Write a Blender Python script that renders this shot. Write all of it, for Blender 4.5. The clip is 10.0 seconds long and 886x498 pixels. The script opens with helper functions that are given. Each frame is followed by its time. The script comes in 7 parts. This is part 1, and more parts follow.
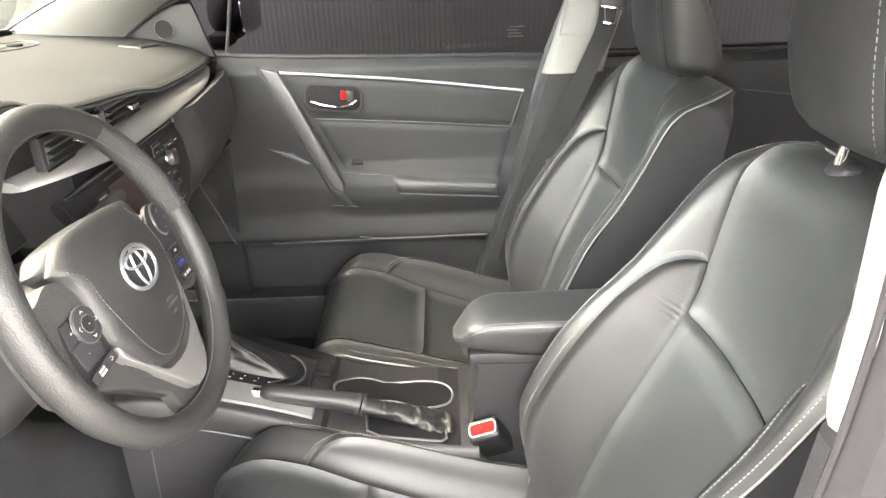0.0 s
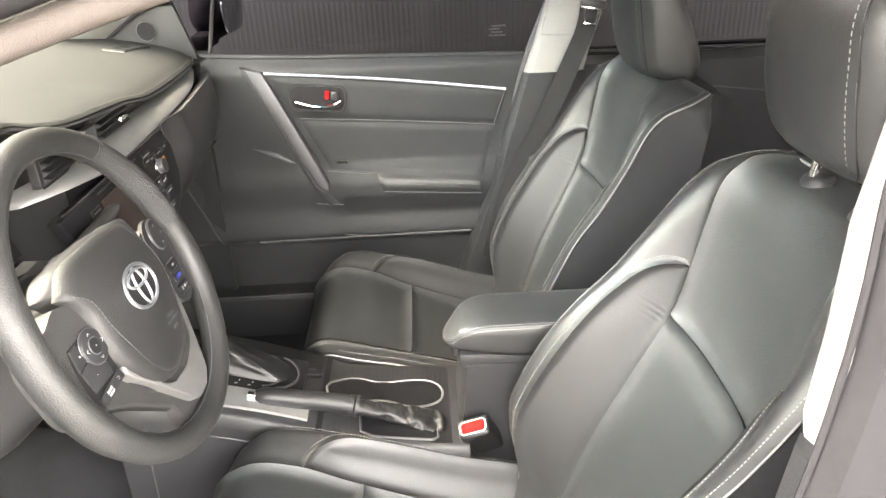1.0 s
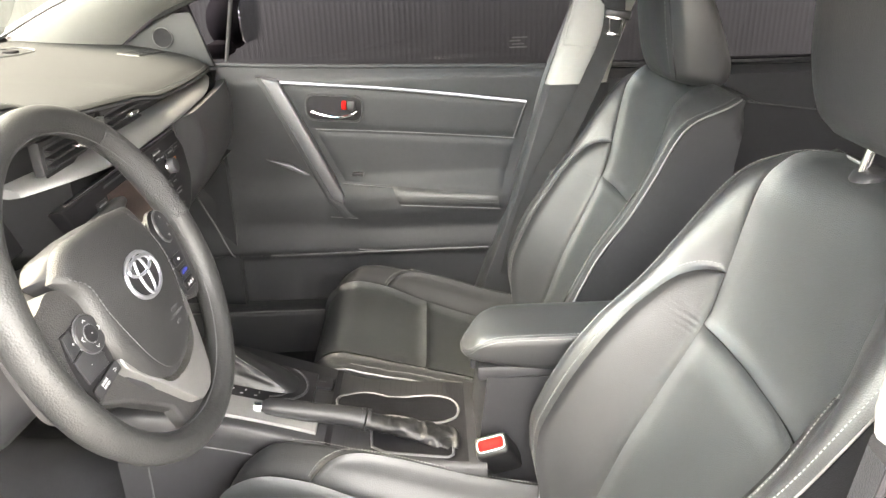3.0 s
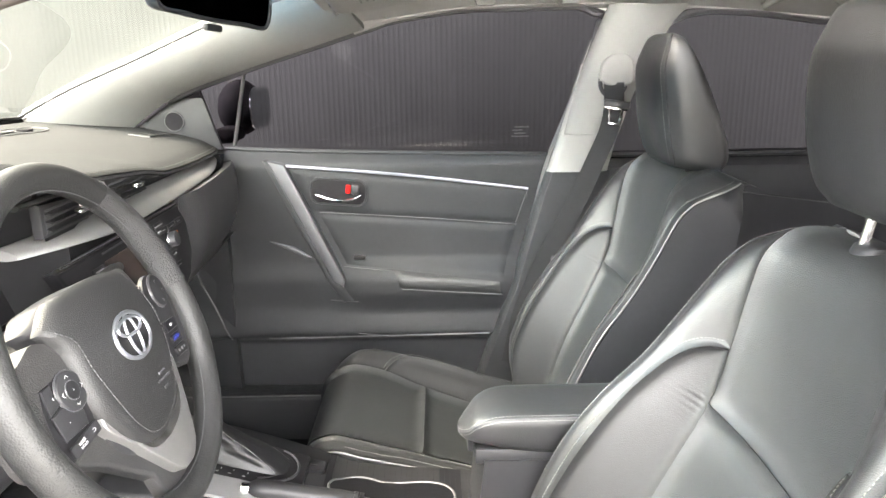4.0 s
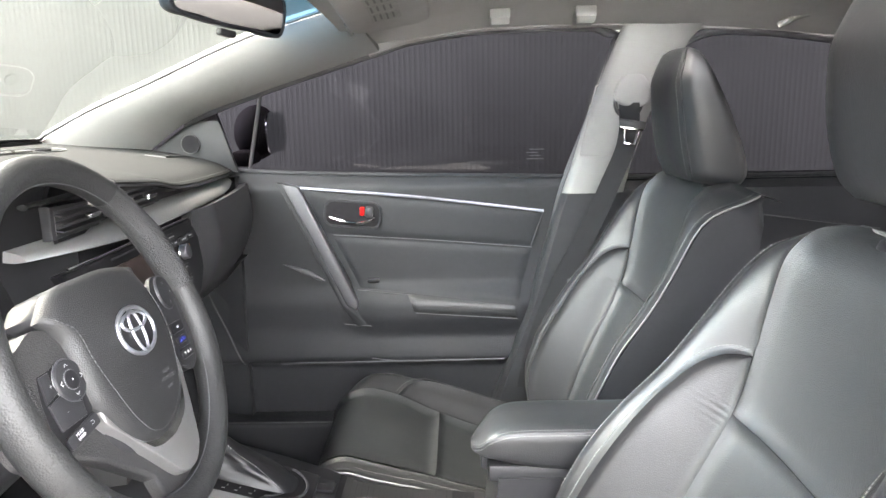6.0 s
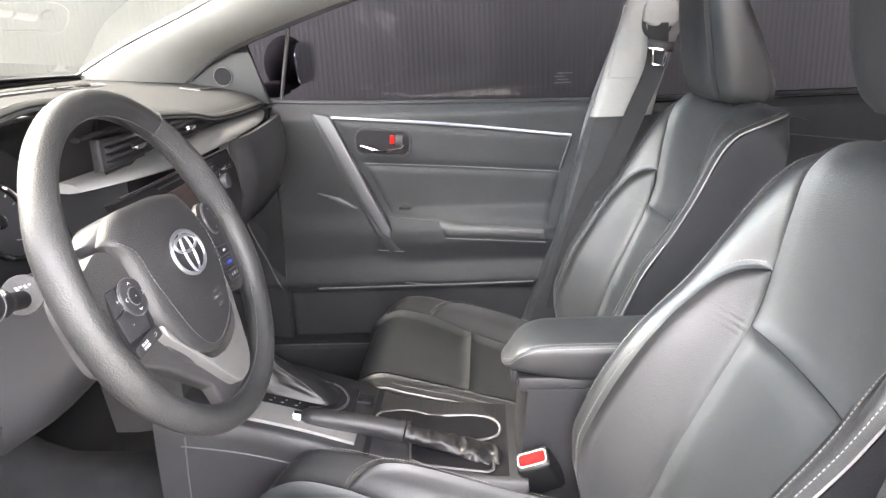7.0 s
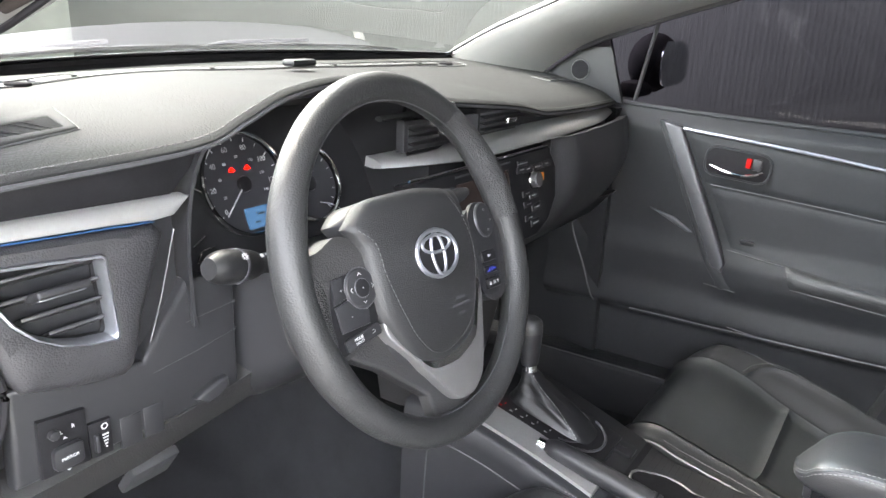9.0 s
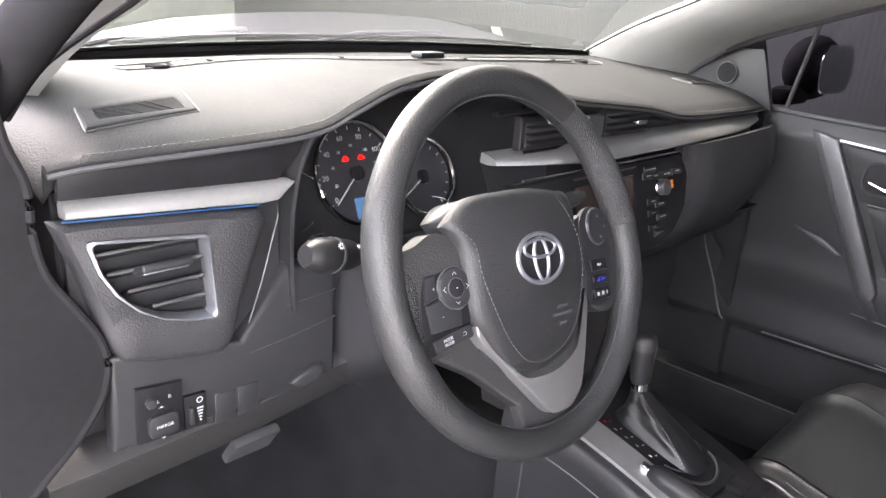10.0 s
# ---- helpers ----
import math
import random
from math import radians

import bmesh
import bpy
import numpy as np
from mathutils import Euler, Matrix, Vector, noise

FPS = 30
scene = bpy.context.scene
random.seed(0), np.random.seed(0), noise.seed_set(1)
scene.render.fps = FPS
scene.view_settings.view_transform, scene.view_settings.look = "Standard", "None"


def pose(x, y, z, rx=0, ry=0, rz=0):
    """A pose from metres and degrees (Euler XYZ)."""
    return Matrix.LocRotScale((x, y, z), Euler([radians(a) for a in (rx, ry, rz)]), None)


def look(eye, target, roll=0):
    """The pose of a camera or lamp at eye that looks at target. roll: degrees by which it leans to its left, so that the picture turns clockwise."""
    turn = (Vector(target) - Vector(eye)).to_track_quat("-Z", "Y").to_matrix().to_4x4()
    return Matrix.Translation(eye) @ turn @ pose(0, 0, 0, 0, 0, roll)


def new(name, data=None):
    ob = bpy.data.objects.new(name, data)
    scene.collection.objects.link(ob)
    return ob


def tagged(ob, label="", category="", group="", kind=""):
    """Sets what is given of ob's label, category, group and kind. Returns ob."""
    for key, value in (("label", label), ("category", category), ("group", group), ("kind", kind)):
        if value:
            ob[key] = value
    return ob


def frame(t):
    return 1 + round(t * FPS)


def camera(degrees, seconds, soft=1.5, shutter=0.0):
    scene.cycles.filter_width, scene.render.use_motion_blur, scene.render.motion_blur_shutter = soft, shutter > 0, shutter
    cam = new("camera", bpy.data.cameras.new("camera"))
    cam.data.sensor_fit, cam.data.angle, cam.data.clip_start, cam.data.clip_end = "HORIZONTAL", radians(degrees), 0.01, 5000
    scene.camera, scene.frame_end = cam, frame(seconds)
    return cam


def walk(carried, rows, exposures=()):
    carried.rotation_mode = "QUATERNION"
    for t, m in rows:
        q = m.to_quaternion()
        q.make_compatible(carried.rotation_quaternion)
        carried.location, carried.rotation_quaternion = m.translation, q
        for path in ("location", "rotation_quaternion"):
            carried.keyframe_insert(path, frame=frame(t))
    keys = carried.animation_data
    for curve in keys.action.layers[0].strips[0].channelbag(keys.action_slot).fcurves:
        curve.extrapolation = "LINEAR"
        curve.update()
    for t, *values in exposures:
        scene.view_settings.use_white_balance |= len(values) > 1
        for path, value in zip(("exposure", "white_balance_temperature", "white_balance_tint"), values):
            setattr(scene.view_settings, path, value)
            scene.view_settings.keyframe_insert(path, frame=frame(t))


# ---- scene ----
cam = camera(62.40, 10.0)
EXPOSURES = [(0.0, 7.03, 8300, 10), (2.0, 7.05, 8440, 10), (3.5, 7.05, 8240, 10), (4.5, 6.94, 7400, 9), (5.5, 6.79, 7150, 6), (6.0, 6.71, 7380, 11), (7.5, 6.91, 7590, 15), (8.5, 6.95, 7650, 13), (9.0, 6.28, 7070, 11), (10.0, 6.25, 7250, 18)]
# seconds, eye x y z, yaw, pitch, roll
ROWS = [
    (0.0, 0.0610, 0.0026, 1.3032, 0.50, -24.28, -2.33),
    (0.5, 0.0513, -0.0104, 1.3368, -1.05, -25.19, -2.42),
    (1.0, 0.0445, -0.0084, 1.3526, -1.29, -25.78, -2.45),
    (1.5, 0.0453, 0.0003, 1.3408, -1.25, -26.17, -2.33),
    (2.0, 0.0360, 0.0140, 1.3205, -0.91, -26.38, -2.21),
    (3.5, 0.0304, 0.0251, 1.2619, -0.21, -19.42, -1.55),
    (4.0, 0.0390, 0.0210, 1.2429, -0.23, -15.20, -0.90),
    (4.5, 0.0475, 0.0228, 1.2453, -0.22, -11.15, -0.27),
    (5.0, 0.0477, 0.0406, 1.2260, -0.24, -7.67, 0.25),
    (5.5, 0.0552, 0.0502, 1.2162, 0.12, -7.89, -0.06),
    (6.0, 0.0447, 0.0277, 1.1842, 1.08, -11.68, -1.11),
    (7.5, 0.0504, -0.0246, 1.1873, 5.62, -17.70, -2.39),
    (8.0, 0.0639, -0.0202, 1.1990, 10.23, -17.82, -1.01),
    (8.5, 0.0716, 0.0416, 1.2061, 22.53, -17.60, 0.53),
    (9.0, 0.1233, 0.1371, 1.1936, 33.08, -17.58, 2.00),
    (9.5, 0.1448, 0.1671, 1.1922, 40.38, -17.77, 2.66),
    (10.0, 0.1293, 0.1821, 1.1893, 43.88, -18.26, 3.17),
]
walk(cam, [(t, pose(x, y, z, 0, 0, yaw) @ pose(0, 0, 0, 90 + pitch) @ pose(0, 0, 0, 0, 0, roll))
           for t, x, y, z, yaw, pitch, roll in ROWS], EXPOSURES)


# ---- daylight ----
world = bpy.data.worlds.new("daylight")
scene.world = world
world.use_nodes = True
wn = world.node_tree.nodes
sky = wn.new("ShaderNodeTexSky")
sky.sky_type = "NISHITA"
sky.sun_disc = False
sky.sun_elevation = radians(60)
sky.sun_rotation = radians(275)
sky.air_density, sky.dust_density, sky.ozone_density = 1.0, 1.6, 1.0
wn["Background"].inputs["Strength"].default_value = 0.15
haze = wn.new("ShaderNodeHueSaturation")  # thin cloud pales the blue
haze.inputs["Saturation"].default_value = 0.36
world.node_tree.links.new(sky.outputs[0], haze.inputs["Color"])
world.node_tree.links.new(haze.outputs[0], wn["Background"].inputs["Color"])

sun_data = bpy.data.lights.new("sun", "SUN")
sun_data.energy, sun_data.angle, sun_data.color = 0.06, radians(40), (1.0, 0.985, 0.96)
sun = new("sun", sun_data)
SUN_FROM = Vector((-0.498, 0.044, 0.866))
sun.matrix_world = look(SUN_FROM * 10, (0, 0, 0))


# ---- materials ----
def material(name, colour, rough=0.5, metal=0.0, grain=0.0, grain_size=600.0, stain=0.0, stain_size=9.0, cells=False, spec=0.5, coat=0.0, rough_var=0.0, crease=0.0, crease_size=60.0):
    """A surface with grain relief and soft uneven tone at two scales."""
    m = bpy.data.materials.new(name)
    m.use_nodes = True
    nt = m.node_tree
    n, links = nt.nodes, nt.links
    b = n["Principled BSDF"]
    b.inputs["Base Color"].default_value = (*colour, 1)
    b.inputs["Roughness"].default_value = rough
    b.inputs["Metallic"].default_value = metal
    b.inputs["Specular IOR Level"].default_value = spec
    b.inputs["Coat Weight"].default_value = coat
    b.inputs["Coat Roughness"].default_value = 0.08
    tc = n.new("ShaderNodeTexCoord")
    if stain:
        big, fine = n.new("ShaderNodeTexNoise"), n.new("ShaderNodeTexNoise")
        big.inputs["Scale"].default_value, big.inputs["Detail"].default_value = stain_size, 6
        fine.inputs["Scale"].default_value, fine.inputs["Detail"].default_value = stain_size * 17, 3
        mix = n.new("ShaderNodeMath")
        mix.operation = "MULTIPLY_ADD"
        mix.inputs[1].default_value = 0.4
        ramp = n.new("ShaderNodeMapRange")
        ramp.inputs["From Min"].default_value, ramp.inputs["From Max"].default_value = 0.45, 0.95
        ramp.inputs["To Min"].default_value, ramp.inputs["To Max"].default_value = 1 - stain, 1 + stain
        tint = n.new("ShaderNodeVectorMath")
        tint.operation = "SCALE"
        tint.inputs[0].default_value = colour
        for t in (big, fine):
            links.new(tc.outputs["Object"], t.inputs["Vector"])
        links.new(fine.outputs["Fac"], mix.inputs[0])
        links.new(big.outputs["Fac"], mix.inputs[2])
        links.new(mix.outputs[0], ramp.inputs["Value"])
        links.new(ramp.outputs[0], tint.inputs["Scale"])
        links.new(tint.outputs[0], b.inputs["Base Color"])
        if rough_var:
            rr = n.new("ShaderNodeMapRange")
            rr.inputs["From Min"].default_value, rr.inputs["From Max"].default_value = 0.45, 0.95
            rr.inputs["To Min"].default_value, rr.inputs["To Max"].default_value = rough - rough_var, rough + rough_var
            links.new(mix.outputs[0], rr.inputs["Value"])
            links.new(rr.outputs[0], b.inputs["Roughness"])
    if grain:
        tex = n.new("ShaderNodeTexVoronoi" if cells else "ShaderNodeTexNoise")
        tex.inputs["Scale"].default_value = grain_size
        bump = n.new("ShaderNodeBump")
        bump.inputs["Strength"].default_value = grain
        bump.inputs["Distance"].default_value = 0.0015
        bump.invert = cells
        links.new(tc.outputs["Object"], tex.inputs["Vector"])
        links.new(tex.outputs["Distance" if cells else "Fac"], bump.inputs["Height"])
        links.new(bump.outputs[0], b.inputs["Normal"])
        if crease:
            # slack folds and wear of stretched hide, over the grain
            fold, soft_bump = n.new("ShaderNodeTexNoise"), n.new("ShaderNodeBump")
            fold.inputs["Scale"].default_value, fold.inputs["Detail"].default_value = crease_size, 4
            fold.inputs["Distortion"].default_value = 0.6
            soft_bump.inputs["Strength"].default_value = crease
            soft_bump.inputs["Distance"].default_value = 0.004
            links.new(tc.outputs["Object"], fold.inputs["Vector"])
            links.new(fold.outputs["Fac"], soft_bump.inputs["Height"])
            links.new(soft_bump.outputs[0], bump.inputs["Normal"])
    return m


def glass(name, tint, rough=0.0, ior=1.45):
    """A thin pane: tinted see-through, with a mirror gloss that grows at grazing angles."""
    m = bpy.data.materials.new(name)
    m.use_nodes = True
    n, links = m.node_tree.nodes, m.node_tree.links
    n.remove(n["Principled BSDF"])
    clear, gloss, mix, fres = (n.new("ShaderNode" + k) for k in ("BsdfTransparent", "BsdfGlossy", "MixShader", "Fresnel"))
    clear.inputs["Color"].default_value = (*tint, 1)
    gloss.inputs["Roughness"].default_value = rough
    fres.inputs["IOR"].default_value = ior
    links.new(fres.outputs[0], mix.inputs[0])
    links.new(clear.outputs[0], mix.inputs[1])
    links.new(gloss.outputs[0], mix.inputs[2])
    links.new(mix.outputs[0], n["Material Output"].inputs["Surface"])
    return m


def glow(name, colour, strength):
    m = bpy.data.materials.new(name)
    m.use_nodes = True
    b = m.node_tree.nodes["Principled BSDF"]
    b.inputs["Base Color"].default_value = (*[c * 0.08 for c in colour], 1)
    b.inputs["Roughness"].default_value = 0.7
    b.inputs["Specular IOR Level"].default_value = 0.1
    b.inputs["Emission Color"].default_value = (*colour, 1)
    b.inputs["Emission Strength"].default_value = strength
    return m


LEATHER = material("black_leather", (0.0156, 0.0159, 0.0168), 0.42, grain=0.15, grain_size=600, cells=True, stain=0.14, stain_size=7, rough_var=0.05, spec=0.44, crease=0.04, crease_size=38)
INSERT = material("black_suede_leather", (0.0140, 0.0155, 0.0164), 0.48, grain=0.26, grain_size=640, cells=True, stain=0.18, stain_size=6, rough_var=0.04, spec=0.55, crease=0.06, crease_size=26)
WHEEL_LEATHER = material("wheel_leather", (0.0165, 0.0166, 0.0171), 0.48, grain=0.26, grain_size=460, cells=True, stain=0.15, stain_size=8, rough_var=0.05, spec=0.28)
PLASTIC = material("black_grained_plastic", (0.0190, 0.0186, 0.0205), 0.46, grain=0.30, grain_size=460, cells=True, stain=0.12, stain_size=6)
SMOOTH = material("black_smooth_plastic", (0.0140, 0.0140, 0.0156), 0.46, grain=0.12, grain_size=900, stain=0.15, stain_size=6, spec=0.27)
PAD = material("grey_dash_pad", (0.0152, 0.0155, 0.0160), 0.75, grain=0.35, grain_size=430, cells=True, stain=0.10, stain_size=5, spec=0.09)
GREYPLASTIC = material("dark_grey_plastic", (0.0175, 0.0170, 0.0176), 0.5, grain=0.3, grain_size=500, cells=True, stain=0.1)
PIANO = material("gloss_black", (0.0090, 0.0088, 0.0098), 0.28, stain=0.3, stain_size=30, spec=0.16)
SILVER = material("satin_silver", (0.3600, 0.3570, 0.3530), 0.42, metal=0.8, grain=0.12, grain_size=900, stain=0.08, stain_size=14)
AIRBAG = material("airbag_skin", (0.0130, 0.0130, 0.0137), 0.50, grain=0.35, grain_size=800, cells=True, stain=0.12, stain_size=8, spec=0.35)
SPOKEGREY = material("spoke_satin_grey", (0.1400, 0.1370, 0.1370), 0.40, metal=0.55, grain=0.15, grain_size=900, stain=0.10, stain_size=14)
PERFORATED = material("perforated_leather", (0.0230, 0.0230, 0.0240), 0.50, grain=0.9, grain_size=560, cells=True, stain=0.10, stain_size=8, spec=0.30)
DARKSILVER = material("dark_satin_trim", (0.0550, 0.0550, 0.0600), 0.38, metal=0.3, grain=0.1, grain_size=800, stain=0.1)
CHROME = material("chrome", (0.8, 0.8, 0.8), 0.08, metal=1.0, stain=0.05, stain_size=40)
GLOSSHIDE = material("glossy_black_hide", (0.0068, 0.0068, 0.0075), 0.46, grain=0.12, grain_size=600, cells=True, stain=0.1, stain_size=12, spec=0.34)
THREAD = material("grey_thread", (0.1500, 0.1500, 0.1430), 0.8, grain=0.3, grain_size=2000, stain=0.15, stain_size=60)
PIPING = material("grey_piping", (0.1150, 0.1150, 0.1120), 0.6, grain=0.2, grain_size=1500, stain=0.1, stain_size=40)
BEIGE = material("pale_grey_trim", (0.1500, 0.1480, 0.1410), 0.55, grain=0.25, grain_size=700, cells=True, stain=0.06)
FABRIC = material("headliner_fabric", (0.2500, 0.2430, 0.2380), 0.95, grain=0.6, grain_size=1300, stain=0.07, stain_size=12, spec=0.15)
DOORSKIN = material("black_door_plastic", (0.0175, 0.0181, 0.0198), 0.50, grain=0.3, grain_size=700, cells=True, stain=0.15, stain_size=6, spec=0.18)
CARPET = material("black_carpet", (0.0125, 0.0128, 0.0142), 0.95, grain=1.0, grain_size=900, stain=0.3, stain_size=18, spec=0.1)
RUBBER = material("black_rubber", (0.0360, 0.0360, 0.0390), 0.55, grain=0.2, grain_size=600, stain=0.2)
SEATBACK = material("black_vinyl", (0.0130, 0.0135, 0.0150), 0.5, grain=0.2, grain_size=700, cells=True, stain=0.15, stain_size=6, spec=0.2)
BRIGHTTRIM = material("brushed_door_strip", (0.36, 0.37, 0.40), 0.36, metal=0.9, grain=0.08, grain_size=900, stain=0.1, stain_size=14)
SHADEDTRIM = material("shaded_trim_brown", (0.036, 0.030, 0.028), 0.9, grain=0.4, grain_size=1200, stain=0.12, stain_size=10, spec=0.1)
# the seal's folded cloth; also blackens hollows to deepen their shade
DEEPBLACK = material("deep_black_folds_hollows", (0.0055, 0.0055, 0.0065), 0.9, grain=0.3, grain_size=900, stain=0.2, stain_size=20, spec=0.05)
BODYDARK = material("dark_jamb", (0.0145, 0.0140, 0.0152), 0.9, grain=0.05, grain_size=900, stain=0.2, stain_size=5, spec=0.0)
PAINT = material("dark_car_paint", (0.030, 0.030, 0.036), 0.25, coat=0.7, stain=0.1, stain_size=20)
WEBBING = material("belt_webbing", (0.014, 0.014, 0.015), 0.8, grain=0.6, grain_size=1400, stain=0.1, stain_size=40, spec=0.2)
DOORLINE = material("dull_trim_line", (0.060, 0.060, 0.062), 0.6, grain=0.1, grain_size=900, stain=0.15, stain_size=12, spec=0.3)
RED = material("red_plastic", (0.26, 0.005, 0.005), 0.6, stain=0.06, stain_size=60, spec=0.06)
WHITE = material("white_print", (0.28, 0.28, 0.28), 0.6, stain=0.05, stain_size=80)
FADED = material("faded_print", (0.090, 0.088, 0.085), 0.7, stain=0.1, stain_size=60)
AMBER = material("amber_print", (0.70, 0.20, 0.02), 0.5, stain=0.05, stain_size=80)
BLUEFILM = material("blue_film_edge", (0.014, 0.045, 0.115), 0.35, stain=0.1, stain_size=40)
DIAL = material("dial_face", (0.018, 0.018, 0.021), 0.4, stain=0.1, stain_size=60)
SCREEN = material("dark_screen", (0.045, 0.030, 0.026), 0.12, stain=0.1, stain_size=20)
LCD = glow("lcd_blue", (0.14, 0.34, 0.66), 0.008)
WARN = glow("warning_red", (1.0, 0.006, 0.004), 0.11)
BLUELED = glow("blue_led", (0.06, 0.09, 0.8), 0.018)
TINTED = glass("tinted_glass", (0.1300, 0.1230, 0.1470), 0.0, 1.26)
REARGLASS = glass("rear_tinted_glass", (0.20, 0.195, 0.20))
CLEAR = glass("windshield_glass", (0.70, 0.725, 0.685), 0.0, 1.68)
BLUEBAND = glass("blue_shade_band", (0.11, 0.24, 0.34))
MIRROR = material("mirror_glass", (0.62, 0.64, 0.66), 0.02, metal=1.0, stain=0.02)
CONCRETE = material("concrete", (0.2300, 0.2210, 0.2070), 0.85, grain=0.5, grain_size=60, stain=0.25, stain_size=1.2)
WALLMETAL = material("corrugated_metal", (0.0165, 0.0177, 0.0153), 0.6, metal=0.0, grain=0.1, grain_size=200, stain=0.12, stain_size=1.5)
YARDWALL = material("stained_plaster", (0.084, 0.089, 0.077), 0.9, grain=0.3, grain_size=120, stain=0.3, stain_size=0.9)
PALEWALL = material("pale_bounce", (0.36, 0.345, 0.32), 0.9, grain=0.3, grain_size=120, stain=0.3, stain_size=0.9)


# ---- builders ----
BASE = {}


def thing(name, at, label="", category="", group="", kind=""):
    """An Empty at the base of a thing, which its parts hang under."""
    ob = new(name)
    ob.empty_display_size = 0.05
    ob.location = at
    BASE[ob] = Vector(at)
    return tagged(ob, label, category, group, kind)


def part(name, bm, mat, parent=None, label="", smooth=40.0, facing=None):
    """Links a bmesh, given in world metres, as one mesh object under its parent. Edges sharper than smooth degrees stay crisp."""
    me = bpy.data.meshes.new(name)
    base = BASE[parent] if parent else Vector()
    bmesh.ops.translate(bm, vec=-base, verts=bm.verts)
    bmesh.ops.recalc_face_normals(bm, faces=bm.faces)
    if facing and sum((f.normal * f.calc_area() for f in bm.faces), Vector()).dot(Vector(facing)) < 0:
        bmesh.ops.reverse_faces(bm, faces=bm.faces)
    for e in bm.edges:
        e.smooth = len(e.link_faces) == 2 and e.calc_face_angle(3.0) < radians(smooth)
    for f in bm.faces:
        f.smooth = True
    bm.to_mesh(me)
    bm.free()
    me.materials.append(mat)
    ob = new(name, me)
    ob.parent = parent
    BASE[ob] = base
    return tagged(ob, label)


def mesh_thing(name, bm, mat, at, label="", category="", group="", kind="", smooth=40.0):
    """A thing that is one plain mesh, with its origin at its base."""
    ob = part(name, bm, mat, None, label, smooth)
    for v in ob.data.vertices:
        v.co -= Vector(at)
    ob.location = at
    BASE[ob] = Vector(at)
    return tagged(ob, label, category, group, kind)


def merge(*bms):
    out = bmesh.new()
    for b in bms:
        me = bpy.data.meshes.new("tmp")
        b.to_mesh(me)
        b.free()
        out.from_mesh(me)
        bpy.data.meshes.remove(me)
    return out


def turned(bm, m):
    bmesh.ops.transform(bm, matrix=m, verts=bm.verts)
    return bm


def box(x0, x1, y0, y1, z0, z1, r=0.0, seg=2):
    bm = bmesh.new()
    bmesh.ops.create_cube(bm, size=1.0, matrix=Matrix.LocRotScale(((x0 + x1) / 2, (y0 + y1) / 2, (z0 + z1) / 2), None, (x1 - x0, y1 - y0, z1 - z0)))
    if r:
        bmesh.ops.bevel(bm, geom=bm.edges[:], offset=r, segments=seg, profile=0.5, affect="EDGES")
    return bm


def prism(outline, depth, r=0.0, seg=2, m=None, both=False):
    """A flat outline in local x and y, pulled up by depth along local z, with a rounded upper rim, then laid by m."""
    bm = bmesh.new()
    low = [bm.verts.new((x, y, 0)) for x, y in outline]
    face = bm.faces.new(low)
    out = bmesh.ops.extrude_face_region(bm, geom=[face])
    top = [v for v in out["geom"] if isinstance(v, bmesh.types.BMVert)]
    bmesh.ops.translate(bm, vec=(0, 0, depth), verts=top)
    bmesh.ops.recalc_face_normals(bm, faces=bm.faces)
    if r:
        tops = set(top)
        edges = [e for e in bm.edges if e.verts[0] in tops and e.verts[1] in tops]
        if both:
            edges = bm.edges[:]
        bmesh.ops.bevel(bm, geom=edges, offset=r, segments=seg, profile=0.5, affect="EDGES")
    return turned(bm, m) if m else bm


def frame_of(origin, x_axis, y_axis):
    """The pose whose local x and y run along the two given ways."""
    x = Vector(x_axis).normalized()
    z = x.cross(Vector(y_axis)).normalized()
    y = z.cross(x)
    return Matrix(((x.x, y.x, z.x, origin[0]), (x.y, y.y, z.y, origin[1]), (x.z, y.z, z.z, origin[2]), (0, 0, 0, 1)))


def spline(points, n):
    """n points evenly along a smooth line through the given ones (any dimension)."""
    p = np.array(points, float)
    t = np.r_[0, np.cumsum(np.linalg.norm(np.diff(p, axis=0), axis=1))]
    d = np.gradient(p, t, axis=0) if len(p) > 2 else np.repeat((p[1:] - p[:1]) / t[1], 2, axis=0)
    s = np.linspace(0, t[-1], n)
    k = np.clip(np.searchsorted(t, s, side="right") - 1, 0, len(t) - 2)
    h = (t[k + 1] - t[k])[:, None]
    u = (s - t[k])[:, None] / h
    return ((2 * u**3 - 3 * u**2 + 1) * p[k] + (u**3 - 2 * u**2 + u) * h * d[k] + (3 * u**2 - 2 * u**3) * p[k + 1] + (u**3 - u**2) * h * d[k + 1])


SLOPES = {}


def curve_at(table, x):
    """Smooth reading, without overshoot, of a small table of (x, value) rows."""
    n = len(table)
    if x <= table[0][0]:
        return table[0][1]
    if x >= table[-1][0]:
        return table[-1][1]
    key = tuple(table)
    if key not in SLOPES:
        d = [(table[k + 1][1] - table[k][1]) / (table[k + 1][0] - table[k][0]) for k in range(n - 1)]
        SLOPES[key] = [d[0]] + [2 * a * b / (a + b) if a * b > 0 else 0.0 for a, b in zip(d, d[1:])] + [d[-1]]
    m = SLOPES[key]
    k = max(i for i in range(n - 1) if table[i][0] <= x)
    (x0, y0), (x1, y1) = table[k], table[k + 1]
    h = x1 - x0
    u = (x - x0) / h
    return (2 * u**3 - 3 * u**2 + 1) * y0 + (u**3 - 2 * u**2 + u) * h * m[k] + (3 * u**2 - 2 * u**3) * y1 + (u**3 - u**2) * h * m[k + 1]


